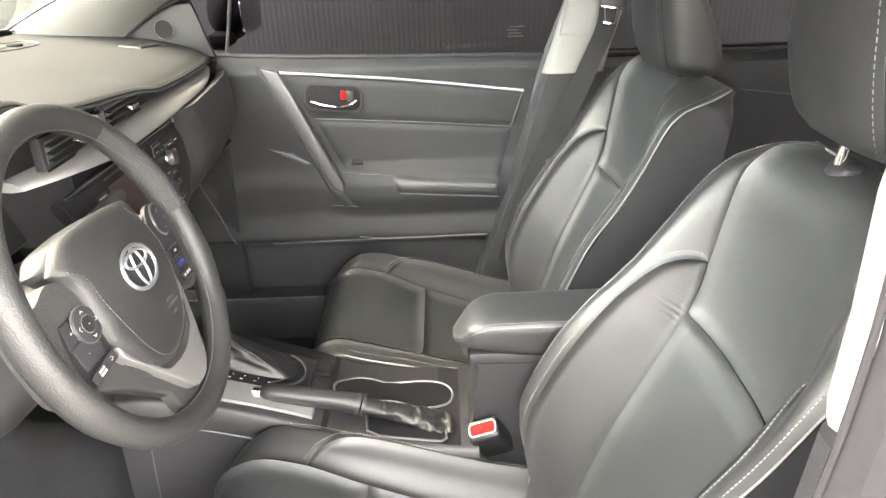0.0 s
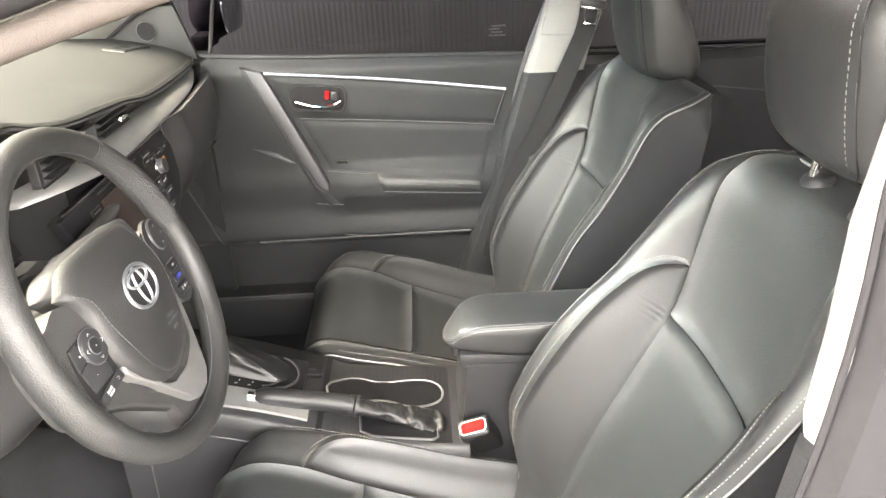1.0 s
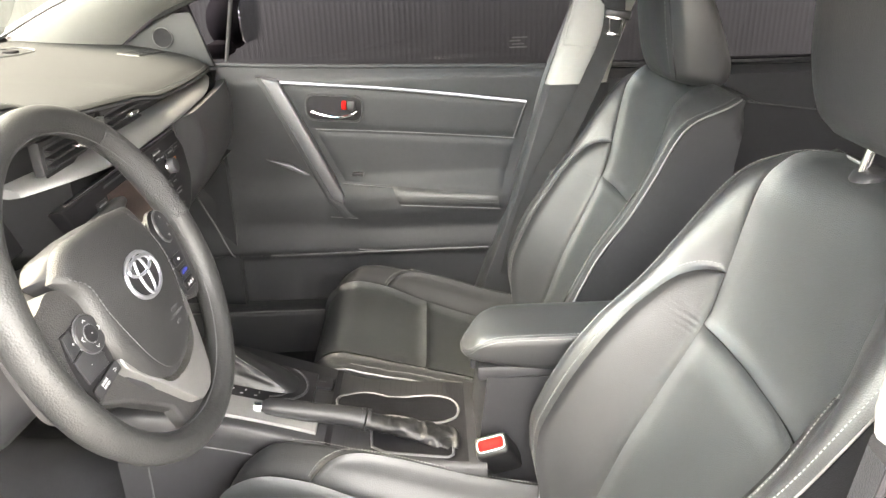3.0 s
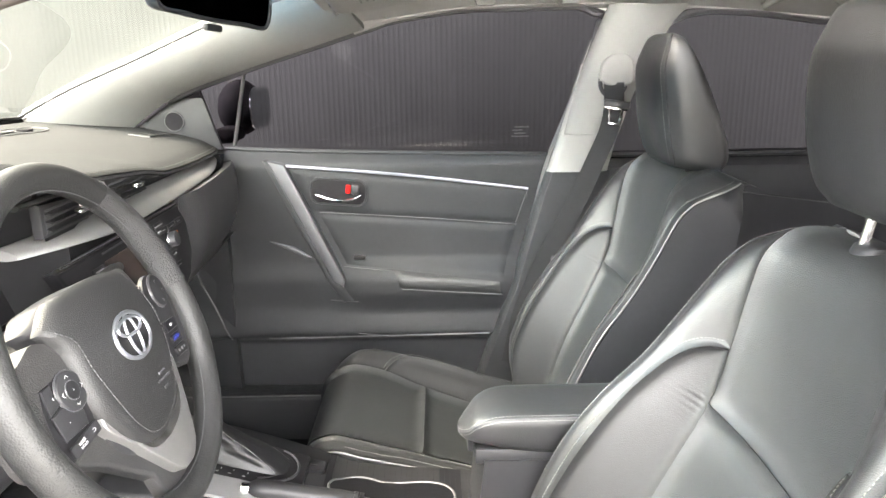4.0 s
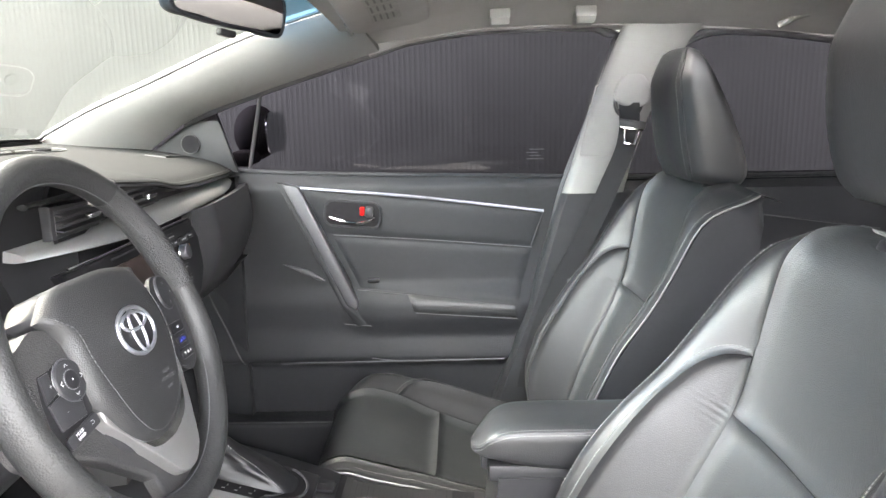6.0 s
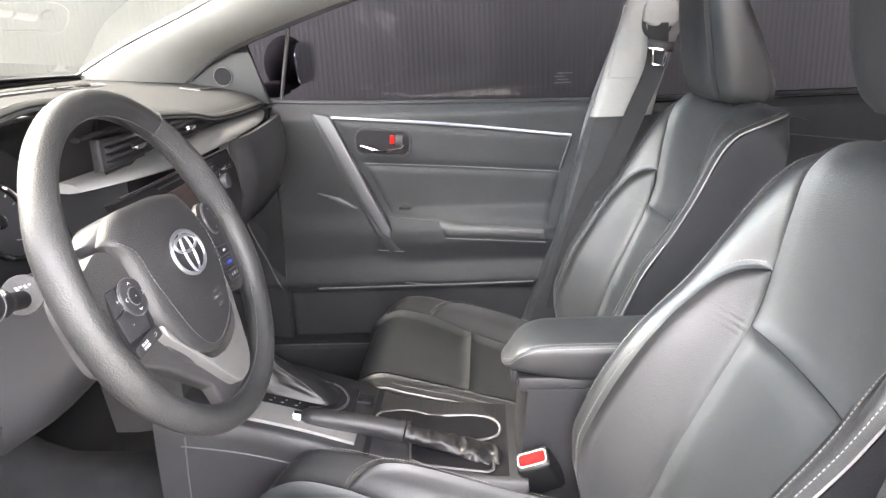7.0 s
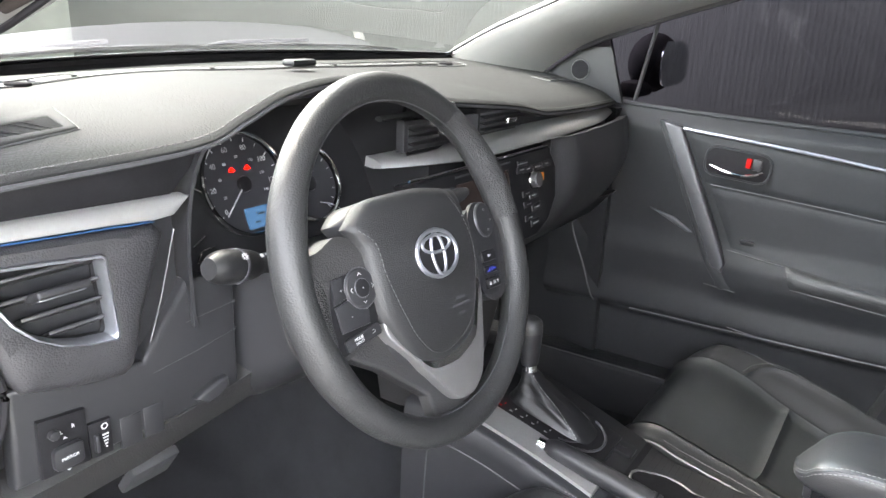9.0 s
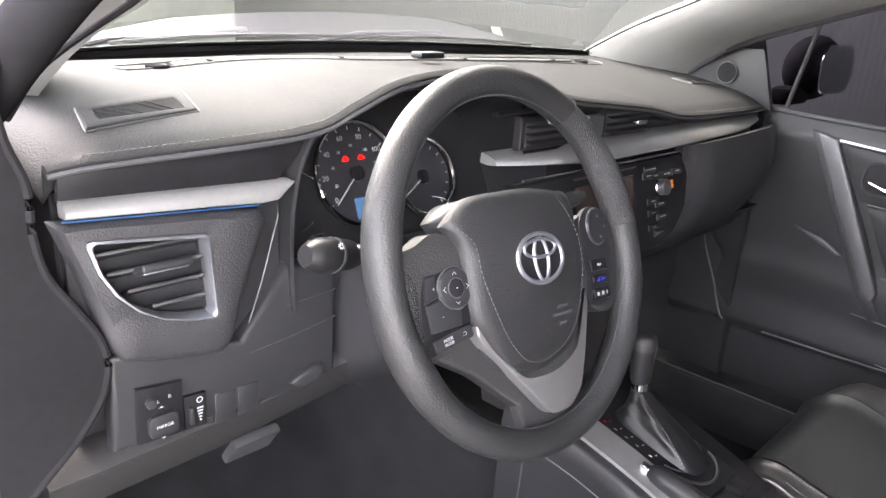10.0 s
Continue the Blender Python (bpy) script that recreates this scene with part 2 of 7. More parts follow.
def inside(x, y, outline):
    """Whether a point lies within a closed outline."""
    hit = False
    for (ax, ay), (bx, by) in zip(outline, outline[1:] + outline[:1]):
        if (ay > y) != (by > y) and x < ax + (y - ay) / (by - ay) * (bx - ax):
            hit = not hit
    return hit


def tube(points, r, seg=10, closed=False, flat=1.0, up=(0, 0, 1)):
    """A round (or flattened) bar along points; r may be a number or one per point."""
    bm = bmesh.new()
    pts = [Vector(p) for p in points]
    n = len(pts)
    rr = [r] * n if isinstance(r, (int, float)) else list(r)
    rings = []
    ref = Vector(up)
    for i, p in enumerate(pts):
        a = pts[(i - 1) % n] if closed or i else p
        b = pts[(i + 1) % n] if closed or i < n - 1 else p
        t = (b - a).normalized()
        side = t.cross(ref)
        if side.length < 1e-4:
            side = t.cross(Vector((1, 0, 0)))
        side.normalize()
        over = side.cross(t)
        rings.append([bm.verts.new(p + rr[i] * (side * math.cos(2 * math.pi * k / seg) + over * flat * math.sin(2 * math.pi * k / seg))) for k in range(seg)])
    for i in range(n if closed else n - 1):
        a, b = rings[i], rings[(i + 1) % n]
        for k in range(seg):
            bm.faces.new((a[k], a[(k + 1) % seg], b[(k + 1) % seg], b[k]))
    if not closed:
        bm.faces.new(rings[0][::-1])
        bm.faces.new(rings[-1])
    return bm


def loft(rings, caps=True, closed=True):
    """A skin over rings of points; closed: each ring runs round."""
    bm = bmesh.new()
    vs = [[bm.verts.new(p) for p in ring] for ring in rings]
    m = len(vs[0])
    for a, b in zip(vs, vs[1:]):
        for k in range(m if closed else m - 1):
            bm.faces.new((a[k], a[(k + 1) % m], b[(k + 1) % m], b[k]))
    if caps and closed:
        bm.faces.new(vs[0][::-1])
        bm.faces.new(vs[-1])
    return bm


def sheet(func, nu, nv, thick=0.0, keep=None, shift=None):
    """A skin func(u, v) over the unit square, thickened away from its normal side."""
    bm = bmesh.new()
    grid = [[bm.verts.new(func(i / nu, j / nv)) for j in range(nv + 1)] for i in range(nu + 1)]
    for i in range(nu):
        for j in range(nv):
            if keep is None or keep((i + 0.5) / nu, (j + 0.5) / nv):
                bm.faces.new((grid[i][j], grid[i + 1][j], grid[i + 1][j + 1], grid[i][j + 1]))
    bmesh.ops.delete(bm, geom=[v for v in bm.verts if not v.link_faces], context="VERTS")
    if thick:
        bmesh.ops.solidify(bm, geom=bm.faces[:], thickness=thick)
    if shift:
        out = bmesh.ops.extrude_face_region(bm, geom=bm.faces[:])
        bmesh.ops.translate(bm, vec=Vector(shift), verts=[v for v in out["geom"] if isinstance(v, bmesh.types.BMVert)])
    return bm


def padded(surf, ulo, uhi, vlo, vhi, nu, nv, lift=0.004, groove=0.010, width=0.008):
    """A sewn panel on surf(u, v): between the lines ulo(v) and uhi(v), v from vlo to vhi; it dips along its sewn edges."""
    bm = bmesh.new()
    pts, grid = {}, []
    for i in range(nu + 1):
        for j in range(nv + 1):
            a, b = i / nu, j / nv
            lo_v, hi_v = (vlo, vhi) if isinstance(vlo, float) else (vlo(a), vhi(a))
            v = lo_v + (hi_v - lo_v) * b
            u = ulo(v) + (uhi(v) - ulo(v)) * a
            p = Vector(surf(u, v))
            e = 1e-3
            n = (Vector(surf(u + e, v)) - p).cross(Vector(surf(u, v + e)) - p).normalized()
            pts[i, j] = (p, n)
    for i in range(nu + 1):
        row = []
        for j in range(nv + 1):
            p, n = pts[i, j]
            d = min((p - pts[0, j][0]).length, (p - pts[nu, j][0]).length, (p - pts[i, 0][0]).length, (p - pts[i, nv][0]).length)
            row.append(bm.verts.new(p + n * (lift - groove * math.exp(-((d / width) ** 1.3)))))
        grid.append(row)
    for i in range(nu):
        for j in range(nv):
            bm.faces.new((grid[i][j], grid[i + 1][j], grid[i + 1][j + 1], grid[i][j + 1]))
    return bm


def stitches(points, normal_of, length=0.0036, gap=0.0020, r=0.00042, rise=0.0005):
    """Short raised threads along a line."""
    p = [Vector(q) for q in points]
    bm = bmesh.new()
    run, step = 0.0, length + gap
    for a, b in zip(p, p[1:]):
        seg = (b - a).length
        if seg < 1e-6:
            continue
        t = (b - a) / seg
        while run < seg:
            c = a + t * run
            n = Vector(normal_of(c))
            side = t.cross(n).normalized() * r
            q = [c, c + t * length]
            low = [bm.verts.new(q[0] - side), bm.verts.new(q[0] + side), bm.verts.new(q[1] + side), bm.verts.new(q[1] - side)]
            up = [bm.verts.new((v.co - (q[0] + q[1]) / 2) * 0.8 + (q[0] + q[1]) / 2 + n * rise * 1.6) for v in low]
            bm.faces.new(up)
            for k in range(4):
                bm.faces.new((low[k], low[(k + 1) % 4], up[(k + 1) % 4], up[k]))
            run += step
        run -= seg
    return bm


def disc(r, depth, m, seg=40, rim=0.0, ring=2):
    """A round plate in local x and y, pulled up along local z."""
    return prism([(r * math.cos(2 * math.pi * k / seg), r * math.sin(2 * math.pi * k / seg)) for k in range(seg)], depth, rim, ring, m)


def ring_of(r, tube_r, m, seg=48, squash=1.0, sides=8, wide=1.0):
    pts = [m @ Vector((wide * r * math.cos(2 * math.pi * k / seg), squash * r * math.sin(2 * math.pi * k / seg), 0)) for k in range(seg)]
    return tube(pts, tube_r, sides, closed=True, up=m.to_3x3() @ Vector((0, 0, 1)))


def rounded(w, h, r, n=5):
    """The outline of a rectangle with round corners about the origin."""
    out = []
    for cx, cy, a in ((w / 2 - r, h / 2 - r, 0), (-w / 2 + r, h / 2 - r, 90), (-w / 2 + r, -h / 2 + r, 180), (w / 2 - r, -h / 2 + r, 270)):
        out += [(cx + r * math.cos(radians(a + 90 * k / n)), cy + r * math.sin(radians(a + 90 * k / n))) for k in range(n + 1)]
    return out


def text_part(name, words, size, m, mat, parent, label="", align="CENTER"):
    """Raised print in the built-in font, turned into a mesh."""
    cu = bpy.data.curves.new(name, "FONT")
    cu.body, cu.size, cu.extrude, cu.align_x, cu.align_y = words, size, 0.0002, align, "CENTER"
    tmp = bpy.data.objects.new("tmp", cu)
    me = bpy.data.meshes.new_from_object(tmp)
    bpy.data.objects.remove(tmp)
    bm = bmesh.new()
    bm.from_mesh(me)
    bpy.data.meshes.remove(me)
    return part(name, turned(bm, m), mat, parent, label)


# ---- outside ----
ground = mesh_thing("ground", sheet(lambda u, v: Vector((-60 + 120 * u, -60 + 120 * v, 0.0)), 12, 12, 0.0), CONCRETE, (0, 0, 0), "pale concrete yard under the car", "ground", kind="structure")


def ribbed_wall(x0, x1, y, z1, pitch=0.022, deep=0.0009):
    n = int((x1 - x0) / pitch) * 6
    xs = [(x0 + k * pitch / 6, deep * max(0.0, math.sin(2 * math.pi * k / 6)) ** 0.5) for k in range(n)]
    bm = loft([[Vector((x, y - d, z)) for x, d in xs] for z in (0.0, z1)], caps=False, closed=False)
    return bm


CL = 1.136  # the car's middle line


def flip(v):
    """The same place on the other side of the car."""
    return Vector((v[0], 2 * CL - v[1], v[2]))


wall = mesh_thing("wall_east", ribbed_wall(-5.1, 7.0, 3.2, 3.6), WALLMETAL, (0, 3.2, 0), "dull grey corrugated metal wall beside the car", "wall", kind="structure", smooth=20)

# a lean-to roof out of view, added to shade the car and sunroof
ROOF_X, ROOF_Y, ROOF_Z = (-1.25, 7.0), (-1.1, 3.2), 2.75
mesh_thing("shade_canopy", sheet(lambda u, v: Vector((ROOF_X[0] + (ROOF_X[1] - ROOF_X[0]) * u, ROOF_Y[0] + (ROOF_Y[1] - ROOF_Y[0]) * v, ROOF_Z + 0.12 * v + 0.012 * math.sin(90 * u * 2 * math.pi))), 720, 8, 0.004), WALLMETAL, (3.0, 1.2, ROOF_Z), "unseen corrugated metal roof added over the car as shade", "roof", kind="structure", smooth=60)

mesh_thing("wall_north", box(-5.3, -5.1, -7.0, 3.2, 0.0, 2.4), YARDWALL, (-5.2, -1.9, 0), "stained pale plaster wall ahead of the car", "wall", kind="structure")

# unseen closing wall, made pale to throw fill light into the cabin
mesh_thing("bounce_wall", box(-14.0, 14.0, -7.2, -7.0, 0.0, 2.2), PALEWALL, (0, -7.1, 0), "unseen pale wall closing the yard, bouncing light at the car", "wall", kind="structure")

# ---- car shell ----
# windshield edge and side-window edge of the front pillar, from the dash up to the roof
W_EDGE = [(-0.960, 1.800, 1.098), (-0.800, 1.755, 1.168), (-0.645, 1.728, 1.226), (-0.415, 1.680, 1.313), (-0.180, 1.625, 1.377)]
S_EDGE = [(-0.740, 1.850, 1.050), (-0.608, 1.825, 1.137), (-0.415, 1.795, 1.205), (-0.263, 1.770, 1.250), (-0.125, 1.745, 1.291)]


def pillar_skin(side):
    a, b = spline(W_EDGE, 16), spline(S_EDGE, 16)
    rings = []
    for i, (p, q) in enumerate(zip(a, b)):
        p, q = Vector(p), Vector(q)
        if side < 0:
            q.z += 0.024 * max(0.0, min(1.0, (i - 6) / 6))
        inward = Vector((0.10, -1.0, -0.10)).normalized()
        row = []
        for k in range(9):
            t = k / 8
            row.append(p.lerp(q, t) + inward * (0.030 if side > 0 else 0.006) * math.sin(math.pi * t) ** 0.7)
        row += [q + Vector((0, 0.03, 0.015)), p + Vector((-0.01, 0.035, 0.02))]
        rings.append([flip(v) for v in row] if side < 0 else row)
    return loft(rings)


for side, word in ((1, "passenger"), (-1, "driver")):
    ap = thing("pillar_trim", Vector(S_EDGE[0]) if side > 0 else flip(S_EDGE[0]), f"pale grey plastic trim of the {word}-side windshield pillar", "pillar trim", kind="structure")
    part("front_pillar_cover", pillar_skin(side), BEIGE, ap)
    edge = [Vector(p) + Vector((-0.006, -0.014, 0.001)) for p in spline(W_EDGE, 24)]
    part("glass_seal", tube([flip(p) for p in edge] if side < 0 else edge, 0.0042, 8), RUBBER, ap)


W_LINE = spline(W_EDGE, 64)


# windshield: u across from driver to passenger side, v up
def shield(u, v):
    k = min(v, 1.0) * 63
    i = min(int(k), 62)
    p = Vector(W_LINE[i]).lerp(Vector(W_LINE[i + 1]), k - i)
    y0 = 2 * CL - p.y
    w = 2 * u - 1
    x = p.x - 0.115 * (1 - w * w) * (1 - 0.35 * v) - 0.004
    return Vector((x, y0 + (p.y - y0) * u, p.z + 0.012 * (1 - w * w)))


ws = thing("windshield", (-1.0, CL, 1.1), "large clear windshield with a blue shade band along its top", "windshield", kind="structure")
pane = part("pane", sheet(lambda u, v: shield(u, v * 0.80), 24, 26), CLEAR, ws, facing=(1, 0, -1))
part("base_seal", tube([shield(u, 0.0) + Vector((0.004, 0, -0.007)) for u in np.linspace(0.0, 1.0, 40)], 0.010, 8), BODYDARK, ws, "black seal at the foot of the glass")
band = part("shade_band", sheet(lambda u, v: shield(u, 0.80 + v * 0.20), 24, 8), BLUEBAND, ws, "blue tinted band", facing=(1, 0, -1))
part("frit", sheet(lambda u, v: shield(u, v * 0.022) + Vector((0.003, 0, 0.0)), 24, 2), RUBBER, ws, "black printed edge")


# ceiling with the sunroof's opening
SR = (0.150, 0.640, 0.770, 1.502)


def lining(u, v):
    x = -0.185 + 1.70 * u
    y = 0.515 + 1.242 * v
    w = abs(y - CL) / 0.621
    rim = curve_at([(-0.19, 1.372), (-0.05, 1.402), (0.15, 1.432), (0.6, 1.440), (1.0, 1.425), (1.5, 1.36)], x)
    edge = curve_at([(-0.19, 1.300), (-0.05, 1.316), (0.15, 1.338), (0.4, 1.340), (0.62, 1.330), (0.95, 1.300), (1.5, 1.23)], x)
    front = -0.045 * (1 - w * w) * max(0.0, 1 - u * 10)
    return Vector((x + front, y, rim + (edge - rim) * w**2.5))


def in_hole(u, v):
    p = lining(u, v)
    return SR[0] < p.x < SR[1] and SR[2] < p.y < SR[3]


ceiling = thing("ceiling", (0.5, CL, 1.43), "pale grey fabric headliner with an open sunroof", "ceiling", kind="structure")
part("headliner", sheet(lining, 85, 62, -0.006, lambda u, v: not in_hole(u, v)), FABRIC, ceiling)


def rect_path(x0, x1, y0, y1, z, r=0.05, n=6):
    return [Vector(((x0 + x1) / 2 + a, (y0 + y1) / 2 + b, z)) for a, b in rounded(x1 - x0, y1 - y0, r, n)]


def roof_z(p):
    return lining((p.x + 0.185) / 1.70, (p.y - 0.515) / 1.242).z


for side in (1, -1):
    f = (lambda v: v) if side > 0 else flip
    rail = []
    for x in np.linspace(-0.15, 1.45, 40):
        a = lining((x + 0.185) / 1.70, 1.0)
        t = curve_at([(-0.20, 1.270), (-0.125, 1.293), (-0.05, 1.314), (0.15, 1.336), (0.40, 1.338), (0.62, 1.328), (0.95, 1.298), (1.5, 1.22)], x)
        out = 0.0
        if side < 0:
            # trimmed back behind the brown strip over the open doorway
            t, out = t + 0.028 * max(0.0, min(1.0, (0.40 - x) / 0.20)), -0.028
        rail.append([f(a + Vector((0, -0.004, -0.002))), f(Vector((x, 1.752 if side < 0 else 1.762, t - 0.004))), f(Vector((x, 1.800 + out, t - 0.006))), f(Vector((x, 1.810 + out, t + 0.03))), f(a + Vector((0, 0.0, 0.03)))])
    part("roof_side", loft(rail), FABRIC, ceiling)
ring = rect_path(SR[0] - 0.004, SR[1] + 0.004, SR[2] - 0.004, SR[3] + 0.004, 0, 0.05)
for p in ring:
    p.z = roof_z(p)
part("sunroof_trim", tube(ring, 0.009, 10, closed=True), FABRIC, ceiling, "pale moulded ring round the sunroof")
inner = rect_path(SR[0] + 0.006, SR[1] - 0.006, SR[2] + 0.006, SR[3] - 0.006, 0, 0.045)
part("sunroof_well", loft([[Vector((p.x, p.y, roof_z(p))) for p in inner], [Vector((p.x, p.y, roof_z(p) + 0.030)) for p in inner]], caps=False), RUBBER, ceiling)
# the roof's outer skin, open over the sunroof
def skin(u, v):
    p = lining(u, v)
    return Vector((p.x - 0.02, CL + (p.y - CL) * 1.06, p.z + 0.045))


roof = mesh_thing("roof", sheet(skin, 60, 44, 0.004, lambda u, v: not in_hole(u, v)), PAINT, (0.5, CL, 1.47), "dark painted roof panel of the car", "roof", kind="structure")

sunroof = thing("sunroof", (0.4, CL, 1.45), "open sunroof with black folded side seal and sliding pale shade", "sunroof")
part("slide_rail", box(0.17, 0.62, 1.490, 1.500, 1.420, 1.440, 0.003), RUBBER, sunroof)
part("slide_rail", box(0.17, 0.62, 0.780, 0.802, 1.440, 1.462, 0.004), RUBBER, sunroof)
for k in range(3):
    # each fold of the side seal fans out from the front corner
    rows = []
    for q in np.linspace(0, 1, 14):
        x = 0.156 + 0.362 * q
        foot = roof_z(Vector((x, 1.49, 0))) + 0.003
        tall = 1.452 + 0.040 * q - foot
        lo, hi = foot + tall * k / 3, foot + tall * (k + 1) / 3
        y = 1.484 + 0.003 * k + 0.004 * math.sin(math.pi * q)
        rows.append([Vector((x, y - 0.004, lo)), Vector((x, y + 0.002, lo)), Vector((x, y + 0.002, hi)), Vector((x, y + 0.001, hi)), Vector((x, y - 0.005, hi - 0.003))])
    part("seal_fold", loft(rows), DEEPBLACK, sunroof, "black folded side seal")
part("lift_arm", tube([(0.575, 1.48, 1.452), (0.60, 1.478, 1.478), (0.66, 1.475, 1.500)], 0.006, 8), CHROME, sunroof)
part("glass_panel", turned(box(-0.26, 0.26, -0.36, 0.36, -0.003, 0.003, 0.002), pose(0.84, CL, 1.512, 0, -3)), TINTED, sunroof, "dark glass panel slid back over the roof")
part("panel_frame", turned(merge(box(-0.27, -0.24, -0.37, 0.37, -0.022, -0.002, 0.004), box(0.24, 0.27, -0.37, 0.37, -0.022, -0.002, 0.004), box(-0.24, 0.24, 0.34, 0.37, -0.022, -0.002, 0.004), box(-0.24, 0.24, -0.37, -0.34, -0.022, -0.002, 0.004)), pose(0.84, CL, 1.512, 0, -3)), RUBBER, sunroof)
part("shade", box(0.575, 1.02, 0.790, 1.482, 1.436, 1.452, 0.007, 3), BEIGE, sunroof, "pale sliding shade pushed back")

# floor, tunnel, sills, ends
floor = thing("floor", (0.2, CL, 0.22), "black carpeted car floor", "floor", kind="structure")


def floor_skin(u, v):
    x, y = -1.25 + 2.65 * u, 0.36 + 1.552 * v
    toe = 0.40 * max(0.0, (-0.75 - x) / 0.5) ** 1.5
    tunnel = 0.20 * math.exp(-((y - CL) / 0.11) ** 4)
    return Vector((x, y, 0.235 + toe + tunnel * (0.6 if x > 0.4 else 1.0) + 0.004 * noise.noise(Vector((x * 9, y * 9, 0)))))


part("carpet", sheet(floor_skin, 50, 50, 0.02), CARPET, floor)
for side in (1, -1):
    y0, y1 = (1.795, 1.90) if side > 0 else (2 * CL - 1.90, 2 * CL - 1.795)
    part("sill_trim", box(-1.25, 1.2, y0, y1, 0.20, 0.365, 0.018, 3), DOORSKIN, floor, "black plastic sill trim")
    part("sill_line", tube([(-0.95, y0 + (0.004 if side > 0 else 0.101), 0.3625), (-0.20, y0 + (0.004 if side > 0 else 0.101), 0.3625)], 0.0020, 6), DOORLINE, floor)
# grey instead of the dash's black, which lifts the dim footwell by colour
mesh_thing("wall_front", box(-1.30, -1.26, 0.36, 1.912, 0.2, 1.04), GREYPLASTIC, (-1.28, CL, 0.2), "bulkhead ahead of the footwells, its grey lightened against the dimness", "bulkhead", kind="structure")
wiper = thing("wiper", (-1.10, CL, 1.10), "black windshield wipers resting at the foot of the glass", "wiper")
for y0, y1 in ((0.62, 1.16), (1.12, 1.64)):
    pts = [shield((y - 0.47) / 1.33, 0.045 + 0.02 * math.sin(math.pi * q)) + Vector((-0.030, 0, -0.004)) for q, y in ((q, y0 + (y1 - y0) * q) for q in np.linspace(0, 1, 16))]
    part("blade", tube(pts, 0.0035, 6), RUBBER, wiper)
    part("arm", tube([pts[7] + Vector((0, 0, 0.010)), pts[3] + Vector((-0.03, -0.05, 0.006)), pts[0] + Vector((-0.06, -0.02, -0.01))], 0.0045, 6), RUBBER, wiper)
rear = mesh_thing("wall_rear", box(1.42, 1.47, 0.36, 1.912, 0.2, 1.02, 0.01), SMOOTH, (1.45, CL, 0.2), "black rear bulkhead behind the back seat", "bulkhead", kind="structure")
hood = mesh_thing("bonnet", sheet(lambda u, v: Vector((-2.1 + 1.05 * u, 0.42 + 1.43 * v, 0.90 + 0.13 * u**0.6 + 0.03 * math.sin(math.pi * v))), 16, 16, 0.004), PAINT, (-1.6, CL, 0.9), "dark painted bonnet ahead of the windshield", "bonnet", kind="structure")


# middle pillars with their pale covers
def b_pillar(side, word):
    at = Vector((0.38, 1.80, 0.3))
    root = thing("pillar_trim", at if side > 0 else flip(at), f"pale grey upper and black lower trim of the {word}-side middle pillar", "pillar trim", kind="structure")
    f = (lambda v: v) if side > 0 else flip

    def rings(rows):
        return loft([[f(Vector(p)) for p in r] for r in rows])

    up = []
    rows = [(0.303, 0.455, 1.800, 0.952), (0.325, 0.470, 1.795, 1.02), (0.352, 0.500, 1.783, 1.12), (0.385, 0.535, 1.766, 1.22), (0.412, 0.580, 1.745, 1.30), (0.425, 0.610, 1.735, 1.335)]
    if side < 0:
        rows = [(0.352, 0.44, 1.806, 0.918), (0.346, 0.47, 1.805, 0.955), (0.352, 0.48, 1.802, 1.03), (0.360, 0.50, 1.790, 1.12), (0.388, 0.535, 1.768, 1.22), (0.412, 0.580, 1.745, 1.30), (0.425, 0.610, 1.735, 1.335)]
    for x0, x1, y, z in rows:
        up.append([(x0 + 0.012, y + 0.05, z), (x0, y + 0.006, z), (x0 + 0.004, y - 0.004, z), (x0 + 0.02, y - 0.014, z), (x1 - 0.03, y - 0.014, z), (x1 - 0.004, y, z), (x1, y + 0.05, z)])
    cover = part("upper_cover", rings(up), BEIGE, root, "pale grey plastic cover")
    low = []
    low_rows = [(0.10, 0.42, 1.812, 0.30), (0.15, 0.43, 1.812, 0.45), (0.225, 0.44, 1.812, 0.66), (0.290, 0.455, 1.805, 0.90), (0.305, 0.458, 1.803, 0.951)]
    if side < 0:
        low_rows = [(0.12, 0.42, 1.816, 0.30), (0.18, 0.43, 1.816, 0.45), (0.268, 0.44, 1.816, 0.66), (0.326, 0.455, 1.816, 0.86), (0.337, 0.458, 1.814, 0.935)]
    for x0, x1, y, z in low_rows:
        low.append([(x0, y + 0.05, z), (x0 + 0.002, y + 0.004, z), (x0 + 0.012, y - 0.008, z), (x0 + 0.05, y - 0.012, z), (x1 - 0.03, y - 0.012, z), (x1, y, z), (x1, y + 0.05, z)])
    part("lower_cover", rings(low), DOORSKIN, root, "black plastic cover")
    win = [f(Vector(p)) for p in spline([(0.262, 1.850, 0.70), (0.312, 1.842, 0.96), (0.360, 1.815, 1.10), (0.408, 1.775, 1.26), (0.420, 1.760, 1.305)], 20)]
    if side > 0:
        part("door_seal", tube(win, 0.010, 8), RUBBER, root, "black rubber door seal")
    return root


b_pillar(1, "passenger")
b_pillar(-1, "driver")

# seals round the driver's open doorway, and the body beside it
door_way = thing("door_frame", (-0.4, 0.33, 0.3), "dark painted frame of the open driver doorway with rubber seal", "door frame", kind="structure")
